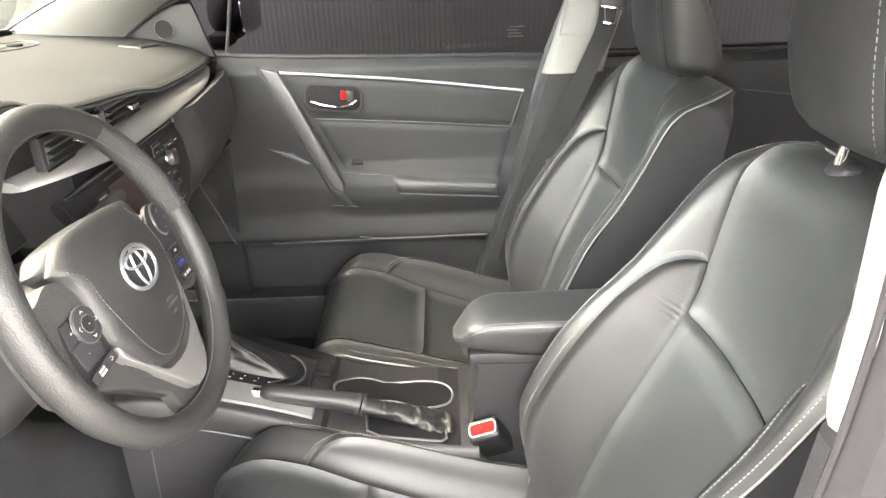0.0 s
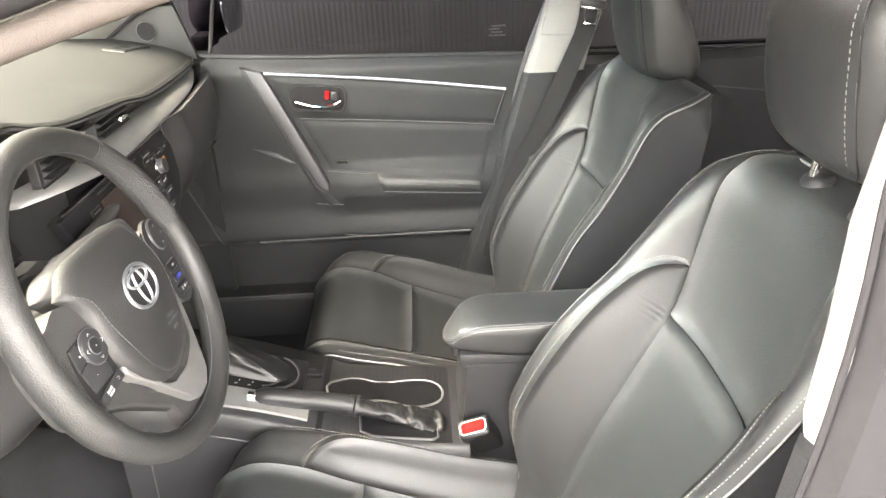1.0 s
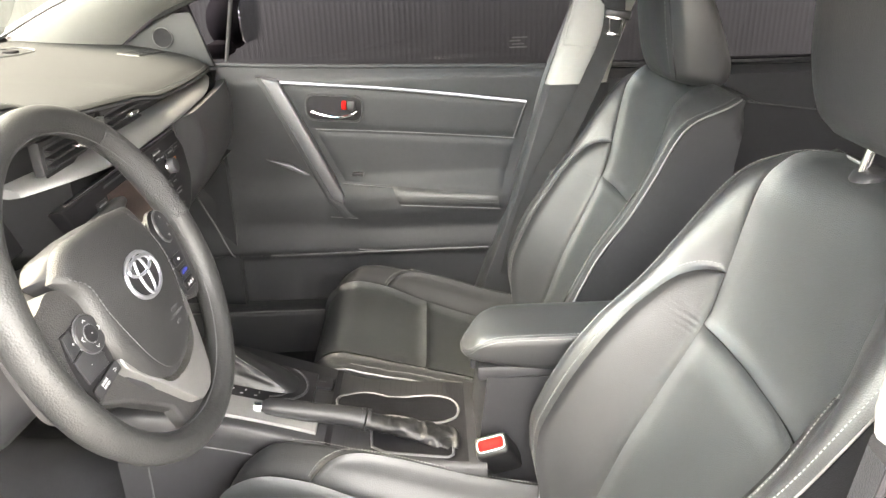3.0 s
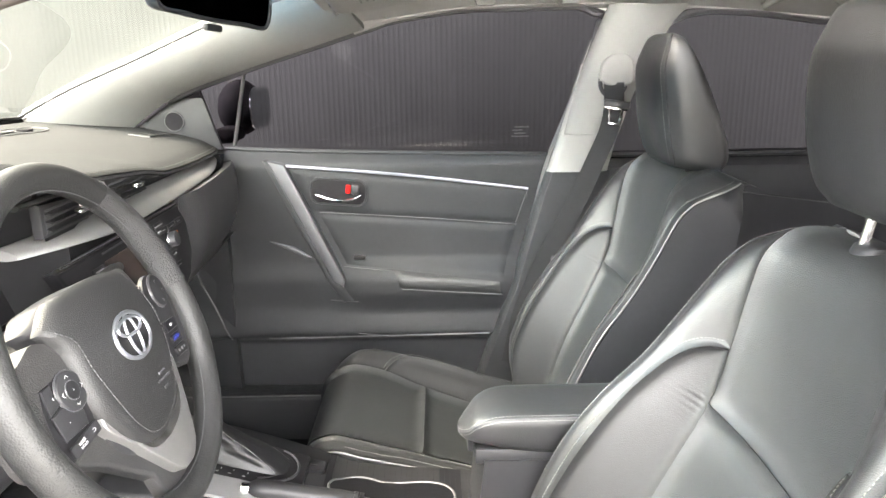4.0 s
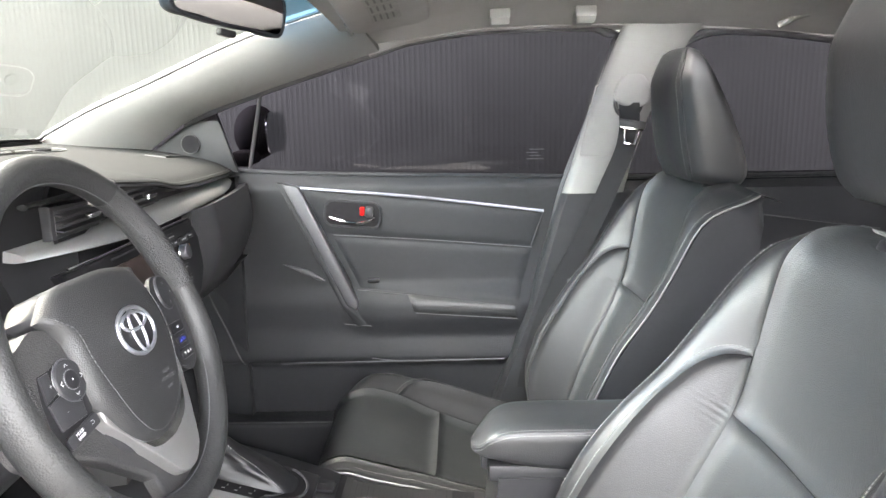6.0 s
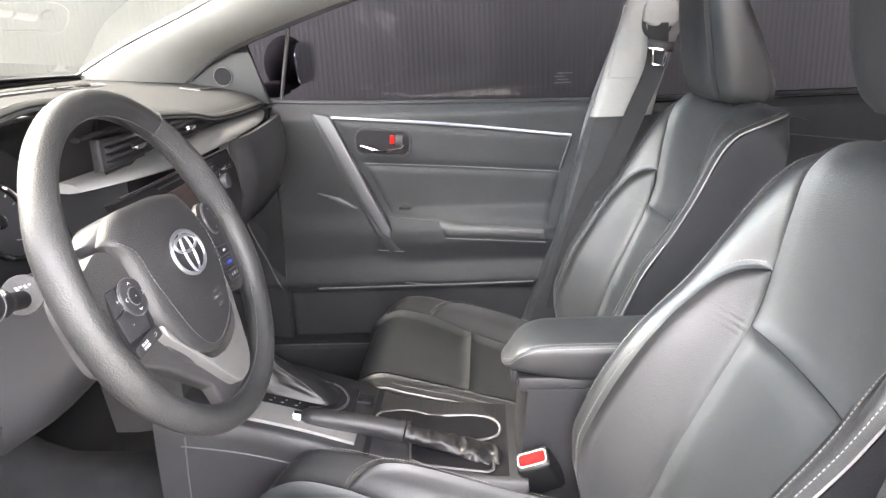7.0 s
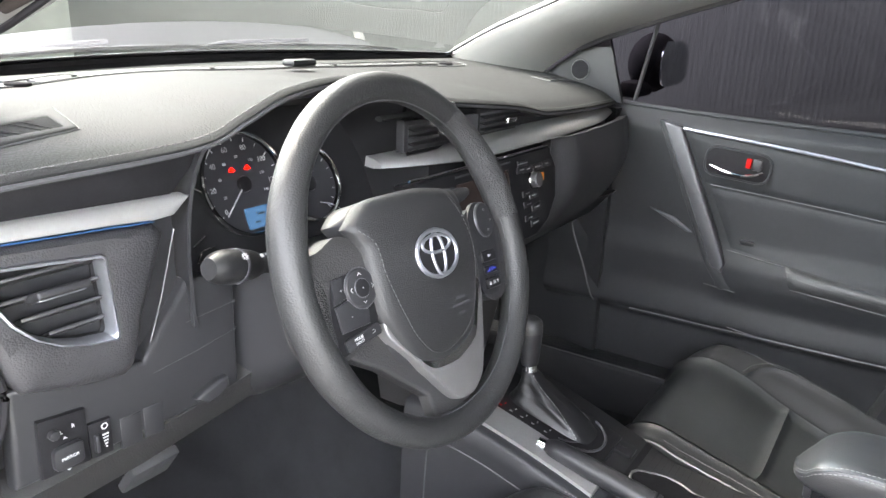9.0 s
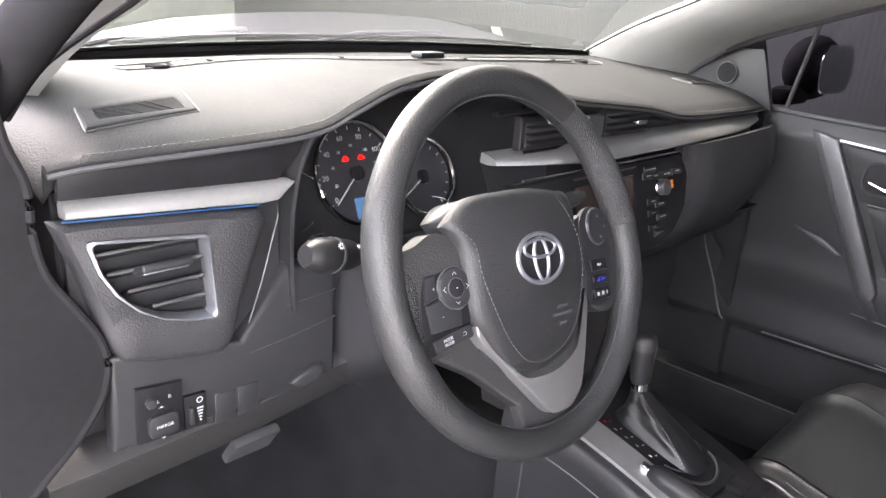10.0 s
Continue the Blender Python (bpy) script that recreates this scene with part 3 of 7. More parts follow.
loop = [(-0.55, 0.362, 1.083), (-0.60, 0.40, 1.11), (-0.45, 0.43, 1.18), (-0.27, 0.46, 1.245), (-0.10, 0.485, 1.295), (0.15, 0.495, 1.325), (0.33, 0.495, 1.32), (0.392, 0.468, 1.29), (0.349, 0.430, 1.18), (0.335, 0.408, 1.10), (0.325, 0.402, 0.99), (0.302, 0.400, 0.85), (0.246, 0.400, 0.65), (0.166, 0.400, 0.45), (0.116, 0.400, 0.35)]
part("door_seal", tube([Vector(p) + Vector((0, 0.006, 0.014)) * max(0.0, min(1.0, (p[2] - 1.18) / 0.06)) for p in spline(loop, 200)], 0.0030, 8), BODYDARK, door_way, "black rubber seal")
# this brown tube paints in the shaded look of the pale pillar trim
over = [(-0.45, 0.424, 1.190), (-0.27, 0.456, 1.261), (-0.20, 0.465, 1.284), (-0.10, 0.481, 1.313), (0.15, 0.491, 1.343), (0.40, 0.491, 1.340)]
part("shaded_trim_edge", tube(spline(over, 60), [0.0112 - 0.006 * max(0.0, 1 - k / 12) for k in range(60)], 12), SHADEDTRIM, door_way, "brown strip standing in for pale trim in shade")
# the front jamb beside the dash: a dark panel with a soft rounded lip
jamb = spline([(0.352, 1.150), (0.340, 1.105), (0.343, 1.075), (0.355, 1.035), (0.355, 0.994), (0.361, 0.960), (0.382, 0.921), (0.399, 0.889), (0.404, 0.865), (0.397, 0.832), (0.378, 0.803), (0.331, 0.756), (0.28, 0.70), (0.25, 0.58), (0.24, 0.34)], 90)
JM = frame_of((-0.520, 0, 0), (0, 1, 0), (0, 0, 1))
part("jamb_panel", prism([(y, z) for y, z in jamb] + [(-0.02, 0.34), (-0.02, 1.17), (0.30, 1.17)], 0.016, 0.003, 2, JM), BODYDARK, door_way)
part("cowl_side", box(-1.20, -0.524, 0.318, 0.340, 0.30, 1.095, 0.004), BODYDARK, door_way)
part("jamb_lip", tube([JM @ Vector((y + 0.002, z, 0.014)) for y, z in jamb], 0.0042, 8), BODYDARK, door_way)
outer = [Vector(p) + Vector((0, -0.035, 0.018)) for p in spline([(-0.574, 0.372, 1.06), (-0.45, 0.43, 1.18), (-0.27, 0.46, 1.245), (-0.10, 0.485, 1.295), (0.15, 0.495, 1.325), (0.40, 0.495, 1.322), (0.9, 0.49, 1.30)], 40)]
part("roof_rail", tube([p + Vector((0, 0.015 * min(1.0, max(0.0, (p.x + 0.45) / 0.2)), 0.004 + 0.032 * min(1.0, max(0.0, (p.x + 0.45) / 0.2)))) for p in outer], 0.024, 12), BODYDARK, door_way)
part("pillar_skin", loft([[Vector((x0, y, z)), Vector((x0 + 0.010, y - 0.02, z)), Vector((x0 + 0.12, y - 0.04, z)), Vector((x0 + 0.34, y - 0.04, z)), Vector((x0 + 0.34, y + 0.02, z)), Vector((x0 + 0.04, y + 0.016, z))] for x0, y, z in [(0.12, 0.400, 0.34), (0.17, 0.400, 0.45), (0.25, 0.400, 0.65), (0.306, 0.400, 0.85), (0.319, 0.400, 0.93), (0.328, 0.402, 0.99), (0.335, 0.404, 1.05), (0.339, 0.410, 1.10), (0.352, 0.430, 1.18), (0.395, 0.465, 1.31)]]), BODYDARK, door_way)
part("sill_plate", box(-0.58, 0.45, 0.30, 0.372, 0.22, 0.34, 0.02), PAINT, door_way)

# the driver's wide-open door on its front hinges; unseen, added to shade the dash
open_door = thing("car_door", (-0.56, 0.318, 0.30), "black driver door standing wide open out of view, shading the dash", "car door")
OD = pose(-0.56, 0.318, 0, 0, 0, -72)
part("panel", turned(box(0.01, 1.02, -0.05, 0.05, 0.32, 1.00, 0.02, 3), OD), DOORSKIN, open_door)
part("outer_skin", turned(box(0.0, 1.04, -0.075, -0.052, 0.30, 1.00, 0.008, 2), OD), PAINT, open_door)
part("armrest", turned(box(0.25, 0.86, 0.048, 0.105, 0.60, 0.67, 0.02, 3), OD), LEATHER, open_door)
part("window_frame", tube([OD @ Vector(p) for p in spline([(0.05, -0.02, 0.99), (0.22, 0.0, 1.13), (0.45, 0.03, 1.26), (0.70, 0.05, 1.32), (0.95, 0.05, 1.31), (1.00, 0.0, 0.99)], 40)], 0.016, 8), BODYDARK, open_door)
part("pane", loft([[OD @ Vector((x, y - 0.01, 0.99)), OD @ Vector((x, y + 0.03 * (h - 0.99) / 0.33, h))] for x, y, h in ((0.06, 0.0, 1.0), (0.22, 0.0, 1.13), (0.45, 0.0, 1.255), (0.70, 0.0, 1.315), (0.97, 0.0, 1.30))], closed=False, caps=False), TINTED, open_door)

# rear bench
bench = thing("rear_bench", (1.1, CL, 0.3), "black leather rear bench seat", "rear seat")
part("cushion", box(0.82, 1.32, 0.46, 1.81, 0.28, 0.50, 0.05, 4), LEATHER, bench)
part("backrest", turned(box(-0.08, 0.08, -0.67, 0.67, 0.0, 0.60, 0.05, 4), pose(1.26, CL, 0.44, 0, 24)), LEATHER, bench)
part("headrest", box(1.40, 1.50, 0.62, 0.86, 1.0, 1.14, 0.03, 3), LEATHER, bench)
part("headrest", box(1.40, 1.50, 1.41, 1.65, 1.0, 1.14, 0.03, 3), LEATHER, bench)

# rear window and quarter closure
back = thing("window_2", (1.5, CL, 1.2), "dark tinted rear window", "window", kind="structure")
part("pane", sheet(lambda u, v: Vector((1.86 - 0.40 * v, 0.42 + 1.43 * u, 0.96 + 0.46 * v)), 4, 4, 0.004), REARGLASS, back)
part("parcel_shelf", box(1.42, 1.85, 0.40, 1.87, 0.96, 1.0, 0.01), CARPET, back)


# ---- front seats ----
def seat(y_mid, shift_x, cushion_x, shift_z, recline, head_up, head_fwd, door_roll, mid_roll, low_side, label):
    """A front seat; its back turns about the hip by recline degrees from upright."""
    root = thing("front_seat", (0.05 + shift_x, y_mid, 0.30), label, "car seat", "front seats")
    px, pz = 0.30 + shift_x, 0.46 + shift_z
    a = radians(recline)
    up, fwd = Vector((math.sin(a), 0, math.cos(a))), Vector((-math.cos(a), 0, math.sin(a)))
    hip = Vector((px, y_mid, pz))
    # the padding's outline in (level, height, forward): its middle, the insert's seam and the outer edge
    half = [(-0.20, 0.195), (-0.06, 0.207), (0.06, 0.222), (0.30, 0.232), (0.50, 0.230), (0.58, 0.223), (0.605, 0.208), (0.626, 0.188), (0.67, 0.165)]
    mid_h = [(-0.20, -0.20), (-0.06, -0.06), (0.55, 0.55), (0.58, 0.579), (0.61, 0.603), (0.64, 0.616), (0.67, 0.619)]
    mid_f = [(-0.06, -0.004), (0.10, 0.006), (0.20, 0.012), (0.28, 0.016), (0.325, 0.004), (0.38, 0.012), (0.45, 0.030), (0.55, 0.056), (0.58, 0.052), (0.61, 0.032), (0.64, 0.0), (0.67, -0.05)]
    seam_f = [(-0.06, 0.0), (0.04, 0.014), (0.136, 0.023), (0.275, 0.025), (0.34, 0.030), (0.42, 0.050), (0.48, 0.068), (0.54, 0.081), (0.58, 0.070), (0.61, 0.042), (0.64, 0.004), (0.67, -0.05)]
    edge_f = [(-0.14, 0.030), (-0.06, 0.065), (-0.035, 0.083), (0.0, 0.107), (0.056, 0.128), (0.14, 0.131), (0.24, 0.122), (0.34, 0.104), (0.43, 0.095), (0.49, 0.087), (0.54, 0.071), (0.575, 0.041), (0.61, 0.008), (0.64, -0.014), (0.67, -0.05)]
    edge = 0.626
    # the roll on the side of the driver's door stands less far forward, by this much at each level
    slack = [(-0.06, 0.045), (0.14, 0.036), (0.29, 0.018), (0.41, 0.014), (0.52, 0.0)]

    def iu(h):
        return curve_at([(-0.06, 0.60), (0.20, 0.63), (0.34, 0.64), (0.45, 0.655), (0.67, 0.665)], h)

    def back(u, h):
        # u across from -1 to 1, h the level up along the spine
        w, hh = abs(u), curve_at(mid_h, h)
        m, s, e, k = curve_at(mid_f, h), curve_at(seam_f, h), curve_at(edge_f, h), iu(h)
        if u < 0:
            e -= door_roll * curve_at(slack, h)
        else:
            e += mid_roll * curve_at([(-0.06, 0.0), (0.0, 0.9), (0.10, 1.2), (0.20, 1.1), (0.32, 0.4), (0.42, 0.0)], h)
        if w < k:
            f = m + (s - m) * (w / k) ** 2.6
        else:
            q = min(1.0, (w - k) / (1 - k))
            f = s + (e - s) * (math.sin(math.pi / 2 * q**1.15)) + 0.012 * math.sin(math.pi * q) - 0.004 * q**6
            # the leather puckers where the insert's seam meets the side roll
            f += 0.0008 * math.sin(h * 820 + 5 * q + 2.0 * math.sin(h * 90)) * math.exp(-(((h - 0.318) / 0.024) ** 2) - ((q - 0.08) / 0.22) ** 2)
        f += 0.0022 * noise.noise(Vector((u * 2.2, h * 7, y_mid * 5)))
        return hip + up * hh + fwd * f + Vector((0, u * curve_at(half, h), 0))

    def turn(h, out=0.850):
        # the sewn line that starts at the insert and bends down along the side roll
        return iu(h) + (out - iu(h)) * curve_at([(0.10, 1.0), (0.28, 0.985), (0.33, 0.90), (0.36, 0.76), (0.385, 0.50), (0.398, 0.25), (0.405, 0.0)], h)

    def ring(h):
        front = [back(-1 + 2 * k / 36, h) - fwd * (0.004 + 0.012 * (1 - abs(-1 + 2 * k / 36) ** 8)) for k in range(37)]
        hw, hh = curve_at(half, h), curve_at(mid_h, h)
        rear = curve_at([(0.30, -0.085), (0.45, -0.062), (0.54, -0.034), (0.61, -0.020), (0.64, -0.026), (0.67, -0.056)], h)
        behind = [hip + up * hh + fwd * (rear - 0.02 * (1 - c * c)) + Vector((0, c * hw * (0.97 - 0.30 * max(0.0, min(1.0, (h - 0.57) / 0.10))), 0)) for c in (1, 0.92, 0.75, 0.4, 0, -0.4, -0.75, -0.92, -1)]
        side = [hip + up * hh + fwd * (rear * 0.4 + 0.6 * (curve_at(edge_f, h) - (door_roll * curve_at(slack, h) if s < 0 else 0.0)) - 0.012) + Vector((0, s * hw * (1.012 - 0.12 * max(0.0, min(1.0, (h - 0.57) / 0.10))), 0)) for s in (1, -1)]
        return front + [side[0]] + behind + [side[1]]

    hs = [-0.15, -0.10, -0.05, 0.0, 0.06, 0.12, 0.18, 0.24, 0.30, 0.36, 0.42, 0.47, 0.51, 0.54, 0.565, 0.585, 0.605, 0.625, 0.645, 0.66, 0.67]
    backrest = part("backrest", loft([ring(h) for h in hs]), SEATBACK, root, smooth=60)
    part("lower_insert", padded(back, lambda h: -iu(h), iu, -0.13, 0.325, 30, 36), INSERT, backrest)
    part("upper_insert", padded(back, lambda h: -iu(h), iu, 0.325, edge + 0.015, 30, 34, 0.004, 0.0065), INSERT, backrest)
    for side in (-1, 1):
        lo = iu if side > 0 else (lambda h: -turn(h))
        hi = turn if side > 0 else (lambda h: -iu(h))
        part("lower_bolster", padded(back, lo, hi, -0.13, 0.404, 18, 170, 0.004, 0.010, 0.007), LEATHER, backrest)
        lo = turn if side > 0 else (lambda h: -1.0)
        hi = (lambda h: 1.0) if side > 0 else (lambda h: -turn(h))
        part("upper_bolster", padded(back, lo, hi, -0.13, edge, 16, 130, 0.003, 0.006, 0.006), LEATHER, backrest)
        run = [back(side * (turn(h) + 0.022), h + 0.006) + fwd * 0.0030 for h in [0.404 - 0.06 * (k / 39) ** 2 for k in range(40)] + list(np.linspace(0.34, -0.08, 70))]
        part("stitching", stitches(run, lambda c: fwd), THREAD, backrest)
        run = [back(side * 0.965, h) + fwd * 0.0022 for h in np.linspace(0.10, 0.625, 90)]
        part("stitching", stitches(run, lambda c: fwd), THREAD, backrest)
    for side in (-1, 1):
        rim = [back(side, h) for h in np.linspace(-0.10, edge, 56)] + [back(side * u, edge) for u in np.linspace(0.95, 0.50, 14)]
        part("piping", tube(rim, 0.0021, 6), PIPING, backrest)

    # cushion: v runs from under the nose over the top to the back
    cx, cz = cushion_x, shift_z
    prof = spline([(-0.195, 0.335), (-0.238, 0.39), (-0.250, 0.44), (-0.232, 0.488), (-0.185, 0.512), (-0.115, 0.499), (-0.02, 0.454), (0.12, 0.398), (0.30, 0.350)], 80)
    seam_u = 0.64

    def cushion(u, v):
        k = v * 79
        i = min(int(k), 78)
        x, z = prof[i] + (prof[i + 1] - prof[i]) * (k - i)
        w = abs(u)
        hw = curve_at([(-0.26, 0.215), (-0.20, 0.228), (-0.10, 0.236), (0.30, 0.240)], x)
        roll = curve_at([(-0.26, 0.006), (-0.20, 0.018), (-0.087, 0.036), (-0.012, 0.054), (0.10, 0.061), (0.30, 0.060)], x) * curve_at([(0.12, 0.0), (0.32, 1.0)], v)
        lift = roll * curve_at([(0.0, 0.0), (0.56, 0.02), (seam_u, 0.08), (0.80, 0.72), (0.91, 1.0), (0.96, 0.93), (1.0, 0.66)], w)
        if low_side and u < 0:
            # beside the console the edge is low, with a narrow flat band
            lift = curve_at([(-0.22, 0.010), (-0.15, 0.002), (-0.09, 0.010), (-0.033, 0.028), (0.024, 0.038), (0.088, 0.048), (0.30, 0.05)], x) * curve_at([(0.12, 0.0), (0.32, 1.0)], v) * curve_at([(0.0, 0.0), (0.45, 0.12), (0.80, 0.82), (0.90, 1.0), (1.0, 1.0)], w)
        bow = 0.035 * w**5 * max(0.0, 1 - v / 0.55)
        drop = (0.004 if low_side and u < 0 else 0.016) * max(0.0, (w - 0.90) / 0.10) ** 2 * curve_at([(0.0, 0.3), (0.30, 1.0)], v)
        crease = 0.0016 * noise.noise(Vector((x * 11, u * 2.5, y_mid * 3)))
        return Vector((x + bow + cx, y_mid + u * hw, z + lift - drop + crease + cz))

    def cring(v):
        top = [cushion(-1 + 2 * k / 36, v) + Vector((0, 0, -0.004 - 0.010 * (1 - abs(-1 + 2 * k / 36) ** 8))) for k in range(37)]
        low = 0.335 + cz
        y1, y0 = top[-1].y, top[0].y
        x = top[18].x
        return top + [Vector((top[-1].x, y1 + 0.002, min(top[-1].z - 0.02, 0.44 + cz))), Vector((top[-1].x, y1 - 0.006, min(top[-1].z - 0.03, 0.385 + cz))), Vector((x, y1 - 0.03, low)), Vector((x, y0 + 0.03, low)), Vector((top[0].x, y0 + 0.006, min(top[0].z - 0.03, 0.385 + cz))), Vector((top[0].x, y0 - 0.002, min(top[0].z - 0.02, 0.44 + cz)))]

    body = part("cushion", loft([cring(v) for v in np.linspace(0.0, 1.0, 40)]), LEATHER, root, smooth=60)
    cu = lambda v: seam_u
    # where the cap's sewn line leaves the insert and bends along the side roll
    bend = lambda v: seam_u + (0.90 - seam_u) * curve_at([(0.42, 0.0), (0.435, 0.30), (0.46, 0.60), (0.50, 0.85), (0.56, 0.97), (0.62, 1.0)], v)
    near_u = 0.80 if low_side else seam_u
    part("thigh_insert", padded(cushion, lambda v: -near_u, lambda v: seam_u, 0.02, 0.567, 30, 44), INSERT, body)
    part("seat_insert", padded(cushion, lambda v: -near_u, lambda v: seam_u, 0.567, 0.99, 30, 28), INSERT, body)
    for s in (-1, 1):
        if s < 0 and low_side:
            part("edge_band", padded(cushion, lambda v: -1.0, lambda v: -near_u, 0.10, 0.99, 12, 80, 0.003, 0.006, 0.006), LEATHER, body)
            for u in (0.825, 0.955):
                part("stitching", stitches([cushion(-u, v) + Vector((0, 0, 0.0036)) for v in np.linspace(0.34, 0.98, 80)], lambda c: (0, -0.5, 1)), THREAD, body)
            part("piping", tube([cushion(-1, v) + Vector((0, -0.002, -0.001)) for v in np.linspace(0.20, 0.99, 70)], 0.0022, 6), PIPING, body)
            continue
        lo = (lambda v: seam_u) if s > 0 else (lambda v: -bend(v))
        hi = bend if s > 0 else (lambda v: -seam_u)
        part("side_bolster", padded(cushion, lo, hi, 0.425, 0.99, 18, 60, 0.003, 0.006, 0.006), LEATHER, body)
        lo = bend if s > 0 else (lambda v: -1.0)
        hi = (lambda v: 1.0) if s > 0 else (lambda v: -bend(v))
        part("edge_band", padded(cushion, lo, hi, 0.02, 0.99, 16, 80, 0.003, 0.006, 0.006), LEATHER, body)
        part("stitching", stitches([cushion(s * (bend(v) + 0.022), v - 0.006) + Vector((0, 0, 0.0036)) for v in [0.425 + 0.10 * (k / 29) ** 1.5 for k in range(30)] + list(np.linspace(0.53, 0.98, 60))], lambda c: (0, -0.3, 1)), THREAD, body)
        part("stitching", stitches([cushion(s * 0.972, v) + Vector((0, s * 0.001, 0.0034)) for v in np.linspace(0.36, 0.98, 70)], lambda c: (0, -0.5, 1)), THREAD, body)
        part("piping", tube([cushion(s, v) + Vector((0, s * 0.002, -0.002)) for v in np.linspace(0.22, 0.99, 70)], 0.0020, 6), PIPING, body)
    part("seat_base", box(-0.10 + cx, 0.30 + cx, y_mid - 0.20, y_mid + 0.20, 0.26, 0.345 + cz, 0.02), SMOOTH, root)
    for s in (-1, 1):
        part("seat_rail", box(-0.16 + cx, 0.36 + cx, y_mid + s * 0.19 - 0.02, y_mid + s * 0.19 + 0.02, 0.225, 0.275, 0.004), SMOOTH, root)
    part("recliner_cover", prism([(-0.10, -0.06), (0.10, -0.06), (0.10, 0.05), (0.03, 0.12), (-0.04, 0.05), (-0.10, 0.02)], 0.03, 0.008, 2, frame_of((px, y_mid - 0.225, pz - 0.05), (1, 0, 0), (0, 0, 1))), SMOOTH, root)

    # headrest: a wedge, thick at its foot and narrow at its crest, in the back's own height and forward
    lo_f = [(0.0, 0.606), (0.12, 0.617), (0.45, 0.690), (0.75, 0.748), (0.92, 0.788), (1.0, 0.803)]
    fr_f = [(0.0, 0.088), (0.12, 0.112), (0.45, 0.174), (0.75, 0.201), (0.92, 0.203), (1.0, 0.196)]
    lo_b = [(0.0, 0.634), (0.12, 0.650), (0.45, 0.722), (0.75, 0.771), (0.92, 0.797), (1.0, 0.805)]
    fr_b = [(0.0, -0.012), (0.12, -0.014), (0.45, 0.062), (0.75, 0.124), (0.92, 0.166), (1.0, 0.186)]

    # the lower one sits down on the back
    foot = 0.022 if head_up < 0.01 else 0.0

    def hring(q):
        sink = foot * max(0.0, 1 - q / 0.45) ** 1.5
        a1 = up * (curve_at(lo_f, q) - sink) + fwd * curve_at(fr_f, q)
        a2 = up * (curve_at(lo_b, q) - sink) + fwd * curve_at(fr_b, q)
        w = curve_at([(0.0, 0.80), (0.10, 0.95), (0.35, 1.0), (0.70, 0.94), (0.88, 0.84), (0.97, 0.68), (1.0, 0.50)], q) * 0.134
        c, d = hip + (a1 + a2) / 2 + up * head_up + fwd * head_fwd, (a1 - a2) / 2
        out = []
        for k in range(40):
            t = 2 * math.pi * k / 40
            cs, sn = math.cos(t), math.sin(t)
            wide = w * (0.86 if cs > 0.5 else 1.0 - 0.14 * max(0.0, (cs + 0.4) / 0.9))
            out.append(c + d * math.copysign(abs(cs) ** 0.55, cs) * (1.0 + 0.05 * math.cos(2 * t)) + Vector((0, math.copysign(abs(sn) ** 0.62, sn) * wide, 0)))
        return out

    head = part("headrest", loft([hring(q) for q in np.linspace(0, 1, 30)]), LEATHER, root, smooth=70)
    for k in (9, 35):
        part("stitching", stitches([hring(q)[k] + fwd * 0.0015 for q in np.linspace(0.04, 0.96, 30)], lambda c: fwd, 0.005, 0.003, 0.0006), THREAD, head)
        part("seam", tube([hring(q)[k + (1 if k < 20 else -1)] for q in np.linspace(0.02, 0.98, 30)], 0.0016, 6), SMOOTH, head)
    for s in (-0.062, 0.062):
        low = back(s / 0.22, 0.615)
        part("headrest_post", tube([low - up * 0.03, hip + up * (0.66 + head_up) + fwd * 0.06 + Vector((0, s, 0))], 0.0060, 12), CHROME, root)
        part("post_guide", loft([[low + up * z + Vector((math.cos(2 * math.pi * k / 24) * r * 1.1, math.sin(2 * math.pi * k / 24) * r * 1.3, 0)) for k in range(24)] for r, z in ((0.016, -0.010), (0.016, 0.001), (0.013, 0.004), (0.008, 0.005))]), SMOOTH, root, "black plastic post guide")
    return root


seat(1.491, 0.0, 0.0, 0.0, 26.0, 0.0, 0.0, 1.0, 0.0, True, "black leather front passenger seat with pale grey piping and stitching")
seat(0.779, -0.03, -0.082, 0.012, 29.0, 0.019, 0.012, 0.7, 0.012, False, "black leather driver seat, reclined, with pale grey piping and stitching")


# ---- passenger-side doors ----
def door_skin(x, z):
    """The inner face of the front passenger door: how far right it lies."""
    y = curve_at([(0.30, 1.862), (0.49, 1.862), (0.520, 1.838), (0.60, 1.852), (0.66, 1.850), (0.72, 1.860), (0.84, 1.856), (0.92, 1.850), (0.965, 1.846), (0.995, 1.868), (1.02, 1.885)], z)
    rest = curve_at([(0.575, 0.0), (0.640, 1.0), (0.665, 1.0), (0.725, 0.0)], z) * curve_at([(-0.26, 0.0), (-0.12, 1.0), (0.19, 1.0), (0.26, 0.4)], x)
    return y - 0.022 * rest


def belt(x):
    return curve_at([(-0.75, 1.060), (-0.52, 1.018), (-0.30, 1.006), (0.32, 0.990)], x)


d1 = thing("door_1", (-0.15, 1.87, 0.30), "black front passenger door with leather insert and chrome strip, closed", "car door", kind="structure")


def door_sheet(u, v):
    z = 0.30 + v * 0.70
    rear = curve_at([(0.30, 0.13), (0.50, 0.175), (0.66, 0.235), (0.90, 0.292), (1.0, 0.318)], z)
    x = -0.66 + (rear + 0.66) * u
    z = 0.30 + v * (belt(x) - 0.30)
    return Vector((x, door_skin(x, z), z))


panel = part("panel", sheet(door_sheet, 60, 90, 0.03), DOORSKIN, d1)


